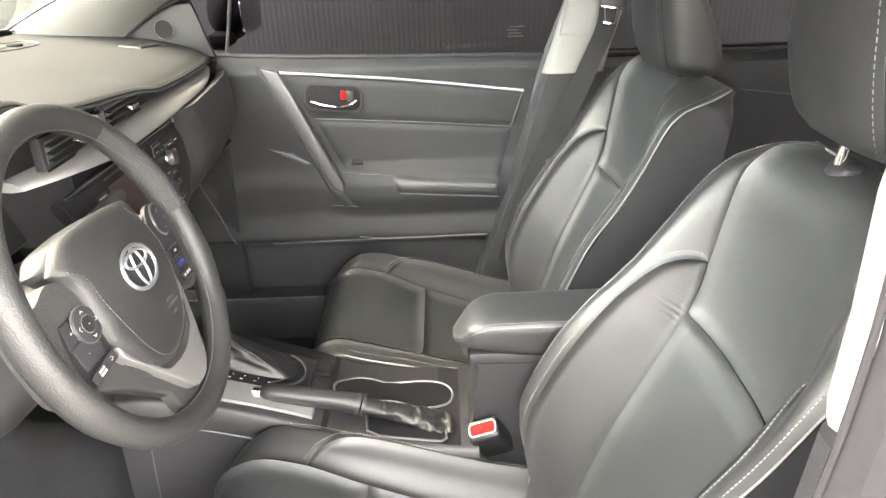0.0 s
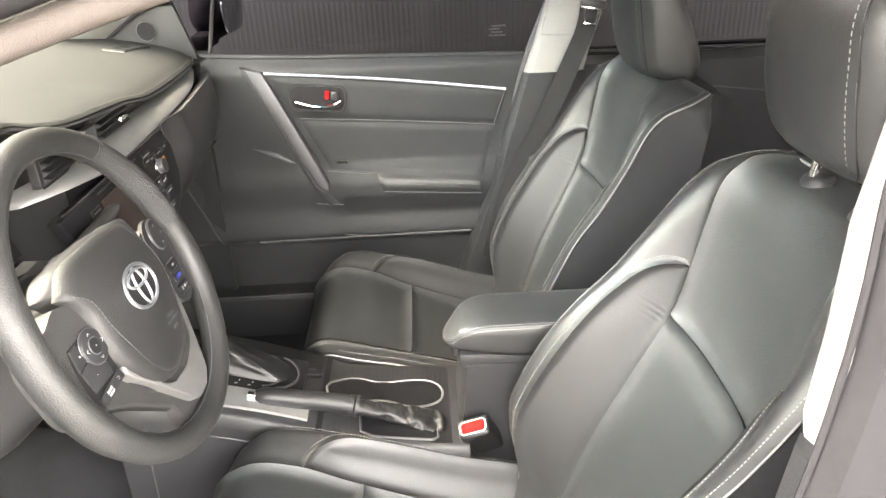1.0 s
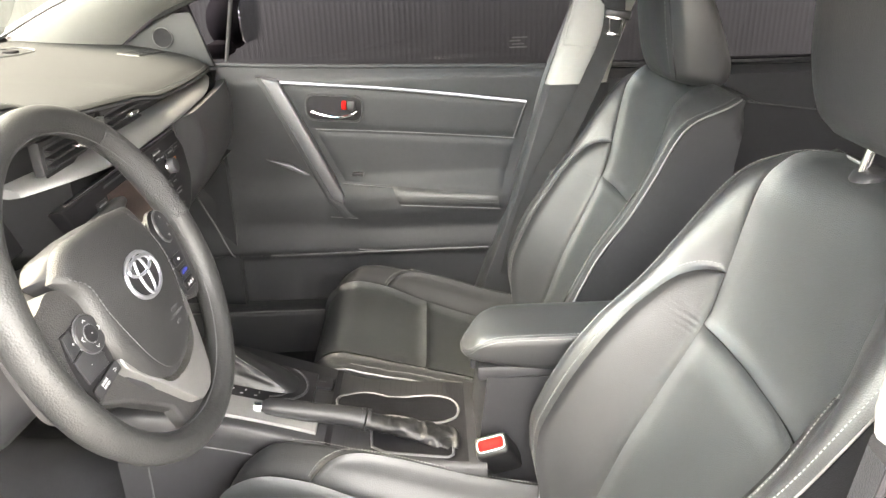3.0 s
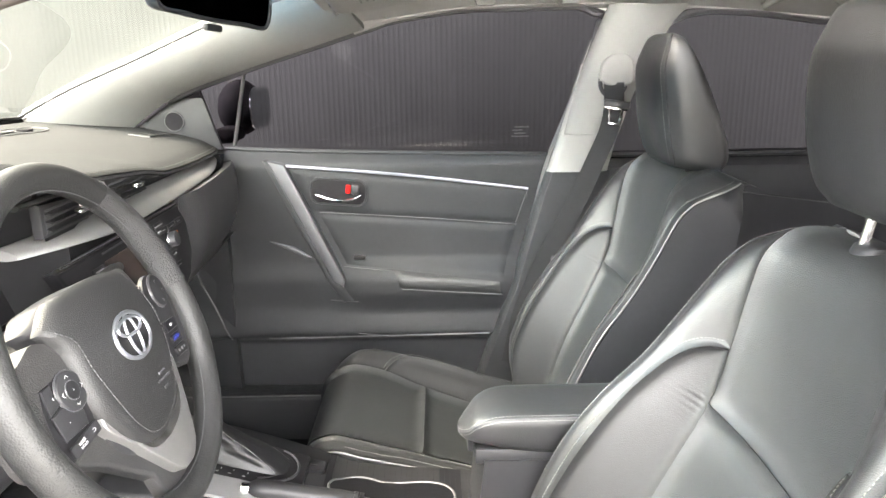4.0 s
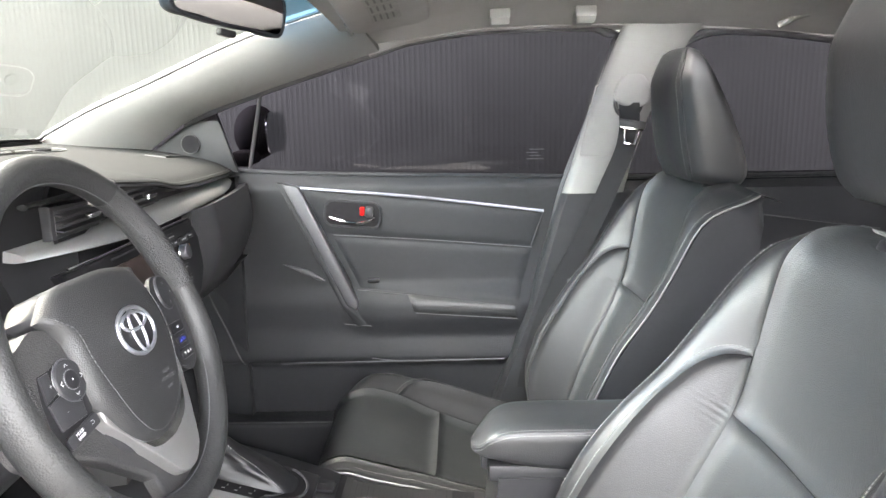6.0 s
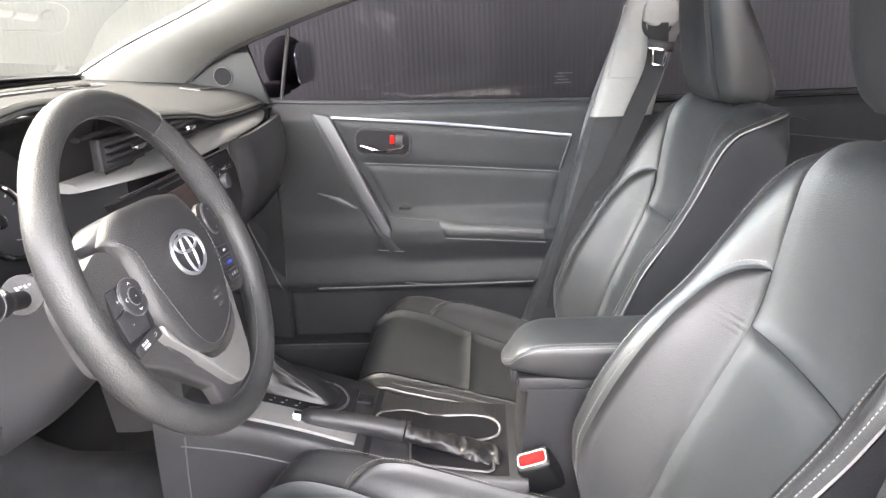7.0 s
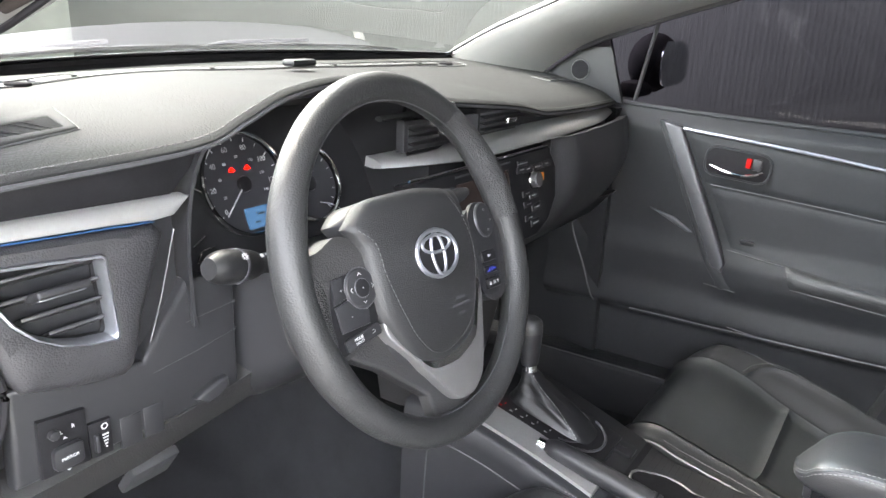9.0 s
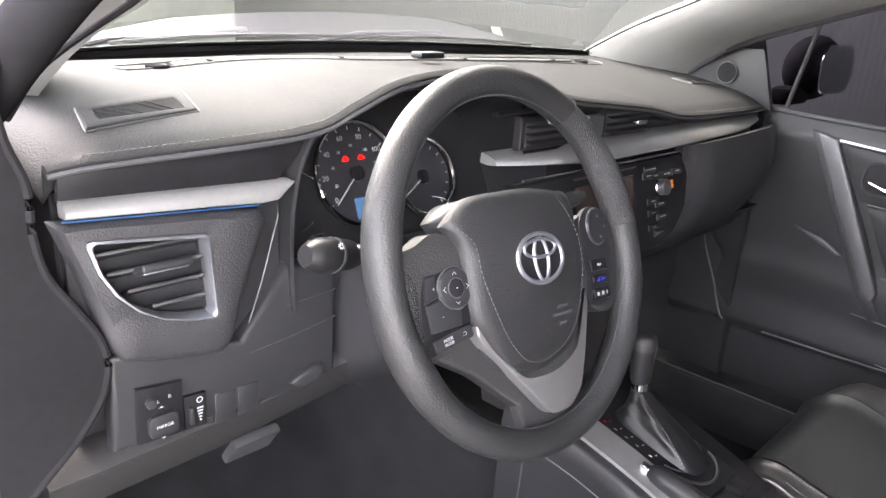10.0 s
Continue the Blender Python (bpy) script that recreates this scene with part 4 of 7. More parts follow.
def on_door(x, z, out=0.0):
    return Vector((x, door_skin(x, z) - out, z))


def door_patch(corners, nu, nv, mat, name, lift, label="", groove=0.004):
    (ax, az), (bx, bz), (cx, cz), (dx, dz) = corners

    def surf(u, v):
        x = (ax * (1 - u) + bx * u) * (1 - v) + (dx * (1 - u) + cx * u) * v
        z = (az * (1 - u) + bz * u) * (1 - v) + (dz * (1 - u) + cz * u) * v
        return on_door(x, z)

    return part(name, padded(surf, lambda v: 0.0, lambda v: 1.0, 0.0, 1.0, nu, nv, lift, groove, 0.006), mat, panel, label)


door_patch([(-0.283, 0.852), (0.243, 0.812), (0.268, 0.896), (-0.330, 0.963)], 40, 12, DOORSKIN, "upper_insert", 0.004)
door_patch([(-0.205, 0.708), (0.200, 0.668), (0.236, 0.803), (-0.268, 0.842)], 40, 16, DOORSKIN, "leather_insert", 0.004, "black leather insert")
door_patch([(-0.065, 0.648), (0.196, 0.630), (0.192, 0.662), (-0.082, 0.693)], 30, 8, LEATHER, "armrest", 0.006, "black stitched leather armrest")
for off in (0.0, 0.010):
    line = [on_door(-0.080 + 0.270 * t, 0.686 - 0.032 * t - off, 0.0075) for t in np.linspace(0, 1, 40)]
    part("stitching", stitches(line, lambda c: (0, -1, 0.3)), GREYPLASTIC, panel)
line = [on_door(x, z, 0.0072) for x, z in spline([(-0.342, 0.970), (-0.05, 0.943), (0.264, 0.902)], 40)]
part("chrome_strip", tube(line, 0.0036, 8), BRIGHTTRIM, panel, "bright chrome strip")
line = [on_door(x, z, 0.002) for x, z in spline([(0.264, 0.902), (0.250, 0.86), (0.234, 0.812)], 14)]
part("strip_end", tube(line, 0.0014, 6), DOORLINE, panel)
for pts, r, mat in (([(-0.268, 0.848), (0.0, 0.829), (0.236, 0.808)], 0.0013, DOORLINE), ([(-0.212, 0.703), (-0.083, 0.692)], 0.0012, DOORLINE), ([(-0.062, 0.646), (0.198, 0.627)], 0.0014, DOORLINE), ([(-0.42, 0.507), (0.165, 0.516)], 0.0024, DOORLINE), ([(-0.25, 0.612), (-0.178, 0.609)], 0.0012, DOORLINE), ([(-0.18, 0.522), (-0.10, 0.512)], 0.0016, DOORLINE)):
    part("trim_line", tube([on_door(x, z, 0.003) for x, z in spline(pts, 30)], r, 6), mat, panel)
# slanting pull bar
bar = [(-0.388, 0.983), (-0.346, 0.974), (-0.208, 0.672), (-0.214, 0.650), (-0.240, 0.664)]
part("pull_bar", prism([(x, z) for x, z in bar], 0.026, 0.006, 3, frame_of((0, 1.858, 0), (1, 0, 0), (0, 0, 1))), DARKSILVER, panel, "dark satin slanting pull trim")
part("pull_side", prism([(-0.402, 0.984), (-0.386, 0.983), (-0.238, 0.664), (-0.212, 0.652), (-0.185, 0.612), (-0.215, 0.606), (-0.254, 0.662)], 0.020, 0.004, 2, frame_of((0, 1.860, 0), (1, 0, 0), (0, 0, 1))), DOORSKIN, panel)
part("speaker_corner", prism([(-0.402, 0.772), (-0.340, 0.757), (-0.296, 0.728), (-0.310, 0.728)], 0.014, 0.003, 2, frame_of((0, 1.866, 0), (1, 0, 0), (0, 0, 1))), DARKSILVER, panel)
part("window_switch", box(-0.185, -0.155, 1.846, 1.856, 0.722, 0.732, 0.002), PIANO, panel)
part("door_edge", tube([on_door(x, z, 0.003) for x, z in spline([(-0.600, 0.700), (-0.584, 0.660), (-0.550, 0.580), (-0.516, 0.508)], 20)], 0.0022, 6), DOORLINE, panel)
# inside handle in its recess
fr = frame_of((-0.215, 1.846, 0.902), (1, 0, -0.08), (0, 0, 1))
handle = part("door_handle", merge(prism(rounded(0.138, 0.062, 0.022), 0.004, 0.002, 1, fr)), BODYDARK, panel)
part("recess_rim", tube([fr @ Vector((x, y, 0.003)) for x, y in rounded(0.140, 0.064, 0.022)], 0.0028, 6, closed=True, up=(0, 1, 0)), DOORSKIN, handle)
hp = [fr @ Vector(p) for p in spline([(-0.056, -0.010, 0.010), (-0.02, -0.017, 0.018), (0.02, -0.018, 0.020), (0.044, -0.012, 0.016), (0.056, -0.004, 0.010)], 24)]
part("lever", tube(hp, [0.0022 + 0.0016 * math.sin(math.pi * k / 23) for k in range(24)], 8), CHROME, handle, "chrome door lever")
part("lock_tab", turned(box(0.018, 0.030, -0.002, 0.020, 0.003, 0.010, 0.002), fr), RED, handle, "red lock marker")
part("lock_knob", turned(box(0.032, 0.052, -0.004, 0.022, 0.003, 0.014, 0.004), fr), SMOOTH, handle)
# belt-line cap
cap = [on_door(x, belt(x) - 0.004, 0.0) for x in np.linspace(-0.66, 0.312, 40)]
part("belt_seal", tube(cap, 0.006, 8), DOORSKIN, panel)

# front side window and the corner with the small speaker
w1 = thing("window_1", (-0.1, 1.87, 1.0), "dark tinted front passenger window, closed", "window", kind="structure")


def win_top(x):
    return curve_at([(-0.78, 1.05), (-0.608, 1.140), (-0.415, 1.207), (-0.263, 1.253), (-0.125, 1.293), (-0.05, 1.314), (0.15, 1.335), (0.36, 1.336), (0.42, 1.31)], x)


def glass_y(z):
    return 1.890 - 0.105 * ((z - 1.0) / 0.33) ** 1.3 if z > 1.0 else 1.890


def side_pane(u, v):
    z_mid = 1.0 + 0.34 * v
    x0 = -0.72
    x1 = 0.325 + 0.098 * v
    x = x0 + (x1 - x0) * u
    z = belt(x) - 0.02 + (win_top(x) + 0.015 - belt(x) + 0.02) * v
    return Vector((x, glass_y(z), z))


part("pane", sheet(side_pane, 30, 12), TINTED, w1, facing=(0, -1, 0))
frame_line = [Vector((x, glass_y(win_top(x)) - 0.012, win_top(x))) for x in np.linspace(-0.62, 0.40, 50)]
frame_line += [Vector(p) for p in spline([(0.418, 1.770, 1.318), (0.405, 1.790, 1.24), (0.36, 1.83, 1.10), (0.325, 1.868, 0.99)], 20)]
part("window_frame", tube(frame_line, 0.010, 8), RUBBER, w1)
marks = merge(*[box(0.225 + 0.006 * (k % 2), 0.268 - 0.008 * (k % 3), glass_y(1.03 + 0.008 * k) - 0.003, glass_y(1.03 + 0.008 * k) - 0.002, 1.028 + 0.008 * k, 1.031 + 0.008 * k) for k in range(4)])
part("glass_mark", marks, SMOOTH, w1, "faint maker's mark")
sail = prism([(-0.735, 1.052), (-0.50, 1.010), (-0.545, 1.160), (-0.61, 1.138)], 0.012, 0.004, 2, frame_of((0, 1.868, 0), (1, 0, 0), (0, 0, 1)))
corner = part("mirror_corner", sail, SMOOTH, w1, "black plastic corner piece")
tw = frame_of((-0.612, 1.851, 1.083), (1, 0, 0), (0, 0, 1))
part("tweeter_rim", ring_of(0.023, 0.0014, tw, 32), DOORLINE, corner)
part("tweeter_mesh", disc(0.022, 0.002, tw, 32), BODYDARK, corner, "small round speaker grille")
part("corner_strip", tube([(-0.472, 1.866, 1.020), (-0.425, 1.832, 1.200)], 0.0045, 8), GREYPLASTIC, w1, "grey window divider")
mirror = thing("door_mirror", (-0.52, 1.98, 1.08), "black door mirror seen through the tinted glass", "door mirror")
part("housing", turned(loft([[Vector((0.055 * math.sin(math.pi * k / 14) * math.cos(2 * math.pi * j / 24), 0.115 * math.cos(math.pi * k / 14), 0.075 * math.sin(math.pi * k / 14) * math.sin(2 * math.pi * j / 24))) for j in range(24)] for k in range(1, 14)]), pose(-0.50, 2.06, 1.10)), BODYDARK, mirror)
part("mirror_glass", turned(prism(rounded(0.19, 0.11, 0.045), 0.003, 0.001, 1), frame_of((-0.448, 2.06, 1.10), (0.05, 1, 0), (0, 0, 1))), MIRROR, mirror)
part("foot", box(-0.53, -0.48, 1.90, 2.02, 1.02, 1.06, 0.012), BODYDARK, mirror)

# rear passenger door and window
d2 = thing("door_2", (0.85, 1.87, 0.30), "black rear passenger door with a thin bright line, closed", "car door", kind="structure")
part("panel", sheet(lambda u, v: Vector((0.44 + 0.86 * u, 1.858 - 0.02 * math.sin(math.pi * v) ** 2 + (0.03 if v > 0.97 else 0.0), 0.30 + 0.685 * v)), 20, 40, 0.03), DOORSKIN, d2)
part("trim_line", tube([(0.60, 1.838, 0.905), (0.82, 1.836, 0.884), (1.10, 1.838, 0.845)], 0.002, 6), DOORLINE, d2)
part("belt_seal", tube([(0.44, 1.85, 0.985), (0.8, 1.848, 0.982), (1.3, 1.845, 0.985)], 0.006, 8), DOORSKIN, d2)
for side in (1, -1):
    f = (lambda v: v) if side > 0 else flip
    w3 = thing("window_3", f(Vector((0.9, 1.87, 1.0))), "dark tinted rear side window, closed", "window", kind="structure")

    def rear_pane(u, v):
        x = 0.44 + 0.90 * u + 0.06 * v
        top = curve_at([(0.44, 1.32), (0.62, 1.326), (0.95, 1.296), (1.45, 1.20)], x)
        z = 0.97 + (top - 0.97) * v
        return f(Vector((x, glass_y(z) - 0.006, z)))

    pr = part("pane", sheet(rear_pane, 16, 10, 0.0), TINTED, w3, facing=(0, -side, 0))
    rail = [f(Vector((x, 1.762 + 0.01 * (x > 1), curve_at([(0.55, 1.285), (0.60, 1.312), (0.66, 1.322), (0.95, 1.292), (1.45, 1.2)], x)))) for x in np.linspace(0.55, 1.4, 30)]
    part("window_frame", tube(rail, 0.010, 8), RUBBER, w3)
    if side < 0:
        part("door_outer", sheet(lambda u, v: f(Vector((0.50 + 0.80 * u, 1.90, 0.28 + 0.70 * v))), 4, 4, 0.03), PAINT, w3)


# ---- steering wheel and column ----
WC, TILT = Vector((-0.3296, 0.7873, 0.934)), radians(21.3)
WN = Vector((math.cos(TILT), 0, math.sin(TILT)))  # towards the driver
WM = frame_of(WC, (0, 1, 0), (-math.sin(TILT), 0, math.cos(TILT)))  # local x right of the car, y up, z to the driver
RR = 0.1963
HM = WM @ pose(-0.006, 0, 0, 0, 0, -4.5)  # the hub, with the wheel turned a little

wheel = thing("steering_wheel", WC, "black leather three-spoke steering wheel with satin silver lower trim", "steering wheel")


def rim_ring(t):
    c = Vector((RR * math.sin(t), RR * math.cos(t), 0))
    rad = Vector((math.sin(t), math.cos(t), 0))
    grip = 1 + 0.10 * math.exp(-((math.sin(t) ** 2 - 0.88) / 0.15) ** 2)
    return [WM @ (c + rad * 0.0168 * grip * math.cos(2 * math.pi * k / 18) + Vector((0, 0, 0.0185 * grip * math.sin(2 * math.pi * k / 18)))) for k in range(18)]


rings = [rim_ring(2 * math.pi * k / 120) for k in range(120)]
bm = loft(rings + [rings[0]], caps=False)
bmesh.ops.remove_doubles(bm, verts=bm.verts, dist=1e-5)
rim = part("rim", bm, WHEEL_LEATHER, wheel, smooth=80)
grip_rings = [[p + (p - WM @ Vector((RR * math.sin(t), RR * math.cos(t), 0))) * 0.02 for p in rim_ring(t)] for t in np.linspace(radians(38), radians(88), 24)]
part("grip_panel", loft(grip_rings, caps=False), PERFORATED, rim, "finely perforated leather panel", smooth=80)
part("rim_seam", ring_of(RR - 0.0165, 0.0009, WM @ pose(0, 0, 0.004), 96, 1.0, 5), RUBBER, rim)
for a in (38, 88):
    t = radians(a)
    c = Vector((RR * math.sin(t), RR * math.cos(t), 0))
    rad = Vector((math.sin(t), math.cos(t), 0))
    part("grip_joint", tube([WM @ (c + rad * 0.0184 * math.cos(2 * math.pi * k / 20) + Vector((0, 0, 0.0203 * math.sin(2 * math.pi * k / 20)))) for k in range(20)], 0.0004, 5, closed=True, up=WM.to_3x3() @ Vector((math.cos(t), -math.sin(t), 0))), SMOOTH, rim)


def hub_dome(x, y):
    return 0.027 - 0.75 * x * x - 1.0 * y * y


def domed(outline, nr, lift, skirt, name, mat, parent, label="", dome=hub_dome, groove=0.006):
    """A softly domed plate with the given outline, on the hub."""
    bm = bmesh.new()
    n = len(outline)
    cx, cy = sum(p[0] for p in outline) / n, sum(p[1] for p in outline) / n
    rows = []
    for r in range(nr + 1):
        s = 1 - r / (nr + 0.6)
        row = []
        for x, y in outline:
            px, py = cx + (x - cx) * s, cy + (y - cy) * s
            d = (1 - s) * math.hypot(x - cx, y - cy)
            row.append(bm.verts.new(HM @ Vector((px, py, dome(px, py) + lift - groove * math.exp(-((d / 0.006) ** 1.4))))))
        rows.append(row)
    low = [bm.verts.new(HM @ Vector((x, y, dome(x, y) + lift - groove - skirt))) for x, y in outline]
    rows.insert(0, low)
    for a, b in zip(rows, rows[1:]):
        for k in range(n):
            bm.faces.new((a[k], a[(k + 1) % n], b[(k + 1) % n], b[k]))
    bm.faces.new(rows[-1])
    return part(name, bm, mat, parent, label, smooth=60)


def closed_line(pts, n=72):
    return [tuple(p) for p in spline(list(pts) + [pts[0]], n + 1)[:-1]]


hub_line = closed_line([(-0.108, 0.052), (-0.092, 0.066), (-0.06, 0.072), (0.0, 0.075), (0.06, 0.072), (0.104, 0.064), (0.108, 0.052), (0.101, 0.020), (0.100, -0.030), (0.088, -0.075), (0.055, -0.118), (0.0, -0.130), (-0.055, -0.118), (-0.083, -0.075), (-0.087, -0.030), (-0.086, 0.016)])
hub = domed(hub_line, 10, -0.012, 0.030, "hub", SMOOTH, wheel)
bag_line = closed_line([(-0.113, 0.046), (-0.100, 0.026), (-0.097, -0.017), (-0.095, -0.045), (-0.080, -0.074), (-0.043, -0.114), (-0.010, -0.122), (0.023, -0.116), (0.056, -0.102), (0.078, -0.058), (0.088, -0.010), (0.084, 0.036), (0.066, 0.066), (0.028, 0.074), (-0.032, 0.075), (-0.090, 0.066)], 96)
airbag = domed(bag_line, 12, 0.000, 0.012, "airbag_cover", AIRBAG, hub)
thread_line = spline([(-0.106, 0.042), (-0.091, 0.029), (-0.085, -0.008), (-0.072, -0.047), (-0.052, -0.084), (-0.030, -0.104), (-0.008, -0.109), (0.012, -0.105), (0.045, -0.088), (0.070, -0.042), (0.078, 0.008), (0.066, 0.042), (0.051, 0.062)], 120)
part("stitching", stitches([HM @ Vector((x, y, hub_dome(x, y) + 0.0006)) for x, y in thread_line], lambda c: WN, 0.0032, 0.0026, 0.00034), DOORLINE, airbag)
for k, (w, y) in enumerate(((0.018, -0.056), (0.034, -0.064), (0.012, -0.074))):
    part("embossed_bar", turned(box(0.030 - w / 2, 0.030 + w / 2, y - 0.0016, y + 0.0016, 0.0, 0.0006), HM @ pose(0, 0, hub_dome(0.03, y) + 0.0001)), RUBBER, airbag)

# plain oval badge
bd = HM @ pose(-0.001, 0.0, hub_dome(0, 0.0) - 0.001)
badge = part("badge", turned(prism([(0.036 * math.cos(2 * math.pi * k / 40), 0.0255 * math.sin(2 * math.pi * k / 40)) for k in range(40)], 0.003, 0.001, 1), bd), PIANO, airbag, "oval chrome badge")
part("badge_ring", ring_of(0.0365, 0.0025, bd @ pose(0, 0, 0.003), 48, 0.71, 8), BRIGHTTRIM, badge)
part("badge_oval", ring_of(0.0110, 0.0019, bd @ pose(0, -0.001, 0.004), 36, 2.1, 8), BRIGHTTRIM, badge)
part("badge_bar", ring_of(0.0095, 0.0019, bd @ pose(0, 0.0105, 0.004), 36, 1.0, 8, 2.7), BRIGHTTRIM, badge)

# side spokes, grip pads and buttons
for s in (-1, 1):
    sp = closed_line([(s * 0.084, 0.018), (s * 0.102, 0.034), (s * 0.121, 0.041), (s * 0.150, 0.030), (s * 0.184, 0.022), (s * 0.190, -0.030), (s * 0.182, -0.064), (s * 0.152, -0.080), (s * 0.105, -0.064), (s * 0.088, -0.045)], 60)
    arm = lambda x, y: 0.010 - 0.35 * x * x - 0.4 * y * y
    spoke = domed(sp, 7, 0.0, 0.022, "spoke", GREYPLASTIC, wheel, dome=arm, groove=0.003)
    pad = closed_line([(-0.145, 0.001), (-0.125, 0.003), (-0.110, 0.007), (-0.094, 0.001), (-0.091, -0.020), (-0.093, -0.040), (-0.099, -0.056), (-0.120, -0.066), (-0.152, -0.074), (-0.154, -0.045), (-0.150, -0.012)] if s < 0 else [(0.106, 0.030), (0.120, 0.044), (0.150, 0.046), (0.168, 0.030), (0.166, -0.030), (0.150, -0.066), (0.108, -0.066), (0.104, -0.020)], 60)
    plate = domed(pad, 5, 0.0022, 0.006, "button_plate", PIANO if s < 0 else SMOOTH, spoke, dome=arm, groove=0.002)
    if s < 0:
        thumb = closed_line([(-0.168, 0.012), (-0.158, 0.000), (-0.156, -0.035), (-0.157, -0.072), (-0.168, -0.078), (-0.180, -0.060), (-0.183, -0.020)], 48)
        domed(thumb, 4, 0.0030, 0.008, "thumb_panel", PERFORATED, spoke, "finely perforated leather panel", dome=arm, groove=0.002)
    on_arm = lambda x, y, up: HM @ pose(x, y, arm(x, y) + 0.0022 + up, 0, s * 4.5)
    top = on_arm(-0.1125, -0.0145, 0.0) if s < 0 else on_arm(0.140, 0.024, 0.0)
    key = part("button_pad", disc(0.0205 if s < 0 else 0.022, 0.0035, top, 40, 0.0022, 3), SMOOTH, plate)
    part("button_rim", ring_of(0.0208 if s < 0 else 0.0222, 0.0009, top @ pose(0, 0, 0.0008), 40, 1.0, 6), DARKSILVER, key)
    if s < 0:
        part("button_centre", disc(0.0095, 0.0050, top, 30, 0.0012), PIANO, key)
        part("button_ring", ring_of(0.0098, 0.0005, top @ pose(0, 0, 0.0036), 30, 1.0, 5), DARKSILVER, key)
        for a in (0, 90, 180, 270):
            arrow = merge(turned(box(-0.0019, 0.0019, -0.00026, 0.00026, 0, 0.0004), pose(-0.0011, 0, 0, 0, 0, 45)), turned(box(-0.0019, 0.0019, -0.00026, 0.00026, 0, 0.0004), pose(0.0011, 0, 0, 0, 0, -45)))
            part("arrow_print", turned(arrow, top @ pose(0, 0, 0.0035, 0, 0, a) @ pose(0, 0.0145, 0)), WHITE, key)
        part("dot_print", disc(0.0008, 0.0004, top @ pose(0, 0, 0.0050), 12), WHITE, key)
        for x, y, out, word in ((-0.139, -0.012, [(-0.0085, 0.012), (0.005, 0.013), (0.003, 0.003), (0.006, -0.008), (-0.0125, -0.013)], "+"), (-0.132, -0.039, [(-0.018, 0.012), (0.000, 0.016), (0.010, 0.006), (0.024, 0.002), (0.022, -0.012), (-0.016, -0.014)], "-")):
            m = on_arm(x, y, 0.0)
            b = part("button", prism(out, 0.0022, 0.0008, 2, m), SMOOTH, plate)
            text_part("print", word, 0.0060, m @ pose(0, 0, 0.0024), WHITE, b)
        m = on_arm(-0.122, -0.0625, -0.0002) @ pose(0, 0, 0, 0, 0, 10)
        b = part("button", prism(rounded(0.050, 0.0125, 0.003), 0.0026, 0.0008, 2, m), SMOOTH, plate)
        text_part("print", "MODE\nHOLD", 0.0042, m @ pose(-0.007, 0, 0.0028), WHITE, b)
        part("arrow_print", tube([m @ Vector(p) for p in ((0.012, -0.0012, 0.0028), (0.0155, -0.0012, 0.0028), (0.0165, 0.0004, 0.0028), (0.0155, 0.0018, 0.0028), (0.0125, 0.0018, 0.0028))], 0.0003, 5), WHITE, b)
    else:
        for x, y in ((0.0, 0.012), (0.013, -0.002), (0.002, -0.014)):
            part("symbol_print", turned(merge(box(-0.002, 0.002, 0.0008, 0.0016, 0, 0.0004), box(-0.0012, 0.0018, -0.001, -0.0004, 0, 0.0004)), top @ pose(x, y, 0.0036)), WHITE, key)
        for k, (y, word) in enumerate(((-0.022, "DISP"), (-0.056, ""))):
            m = on_arm(0.130, y, -0.0004)
            b = part("button", prism(rounded(0.036, 0.014, 0.003), 0.003, 0.001, 1, m), PIANO, plate)
            if word:
                text_part("print", word, 0.0042, m @ pose(0, 0, 0.0032), WHITE, b)
            else:
                part("symbol_print", turned(merge(box(-0.012, -0.008, -0.002, 0.002, 0, 0.0004), box(-0.002, 0.003, -0.002, 0.002, 0, 0.0004), box(0.009, 0.011, -0.002, 0.002, 0, 0.0004)), m @ pose(0, 0, 0.0032)), WHITE, b)
        m = on_arm(0.130, -0.039, -0.0008)
        show = part("indicator", prism(rounded(0.030, 0.010, 0.002), 0.003, 0.001, 1, m), PIANO, plate, "small dark display")
        part("lit_bar", turned(merge(box(-0.010, -0.004, -0.0022, -0.0010, 0, 0.0003), box(-0.005, -0.003, -0.001, 0.002, 0, 0.0003), box(0.002, 0.0035, -0.002, 0.003, 0, 0.0003), box(0.006, 0.011, -0.001, 0.0006, 0, 0.0003)), m @ pose(0, 0, 0.0031)), BLUELED, show, "faint blue lit marks")

# lower spoke: satin silver V
vee = [(-0.089, -0.043), (-0.092, -0.069), (-0.064, -0.098), (-0.036, -0.127), (0.003, -0.170), (0.037, -0.169), (0.061, -0.153), (0.079, -0.111), (0.096, -0.062), (0.093, -0.040), (0.084, -0.060), (0.062, -0.108), (0.018, -0.124), (-0.032, -0.122), (-0.078, -0.073)]
vee = [tuple(np.array(a) + (np.array(b) - np.array(a)) * k / 6) for a, b in zip(vee, vee[1:] + vee[:1]) for k in range(6)]
vee = [tuple((np.array(vee[i - 2]) + 2 * np.array(vee[i - 1]) + 3 * np.array(vee[i]) + 2 * np.array(vee[(i + 1) % len(vee)]) + np.array(vee[(i + 2) % len(vee)])) / 9) for i in range(len(vee))]
part("silver_trim", prism(vee, 0.014, 0.0022, 3, HM @ pose(0, 0, -0.004)), SPOKEGREY, wheel, "satin silver lower spoke trim", smooth=50)
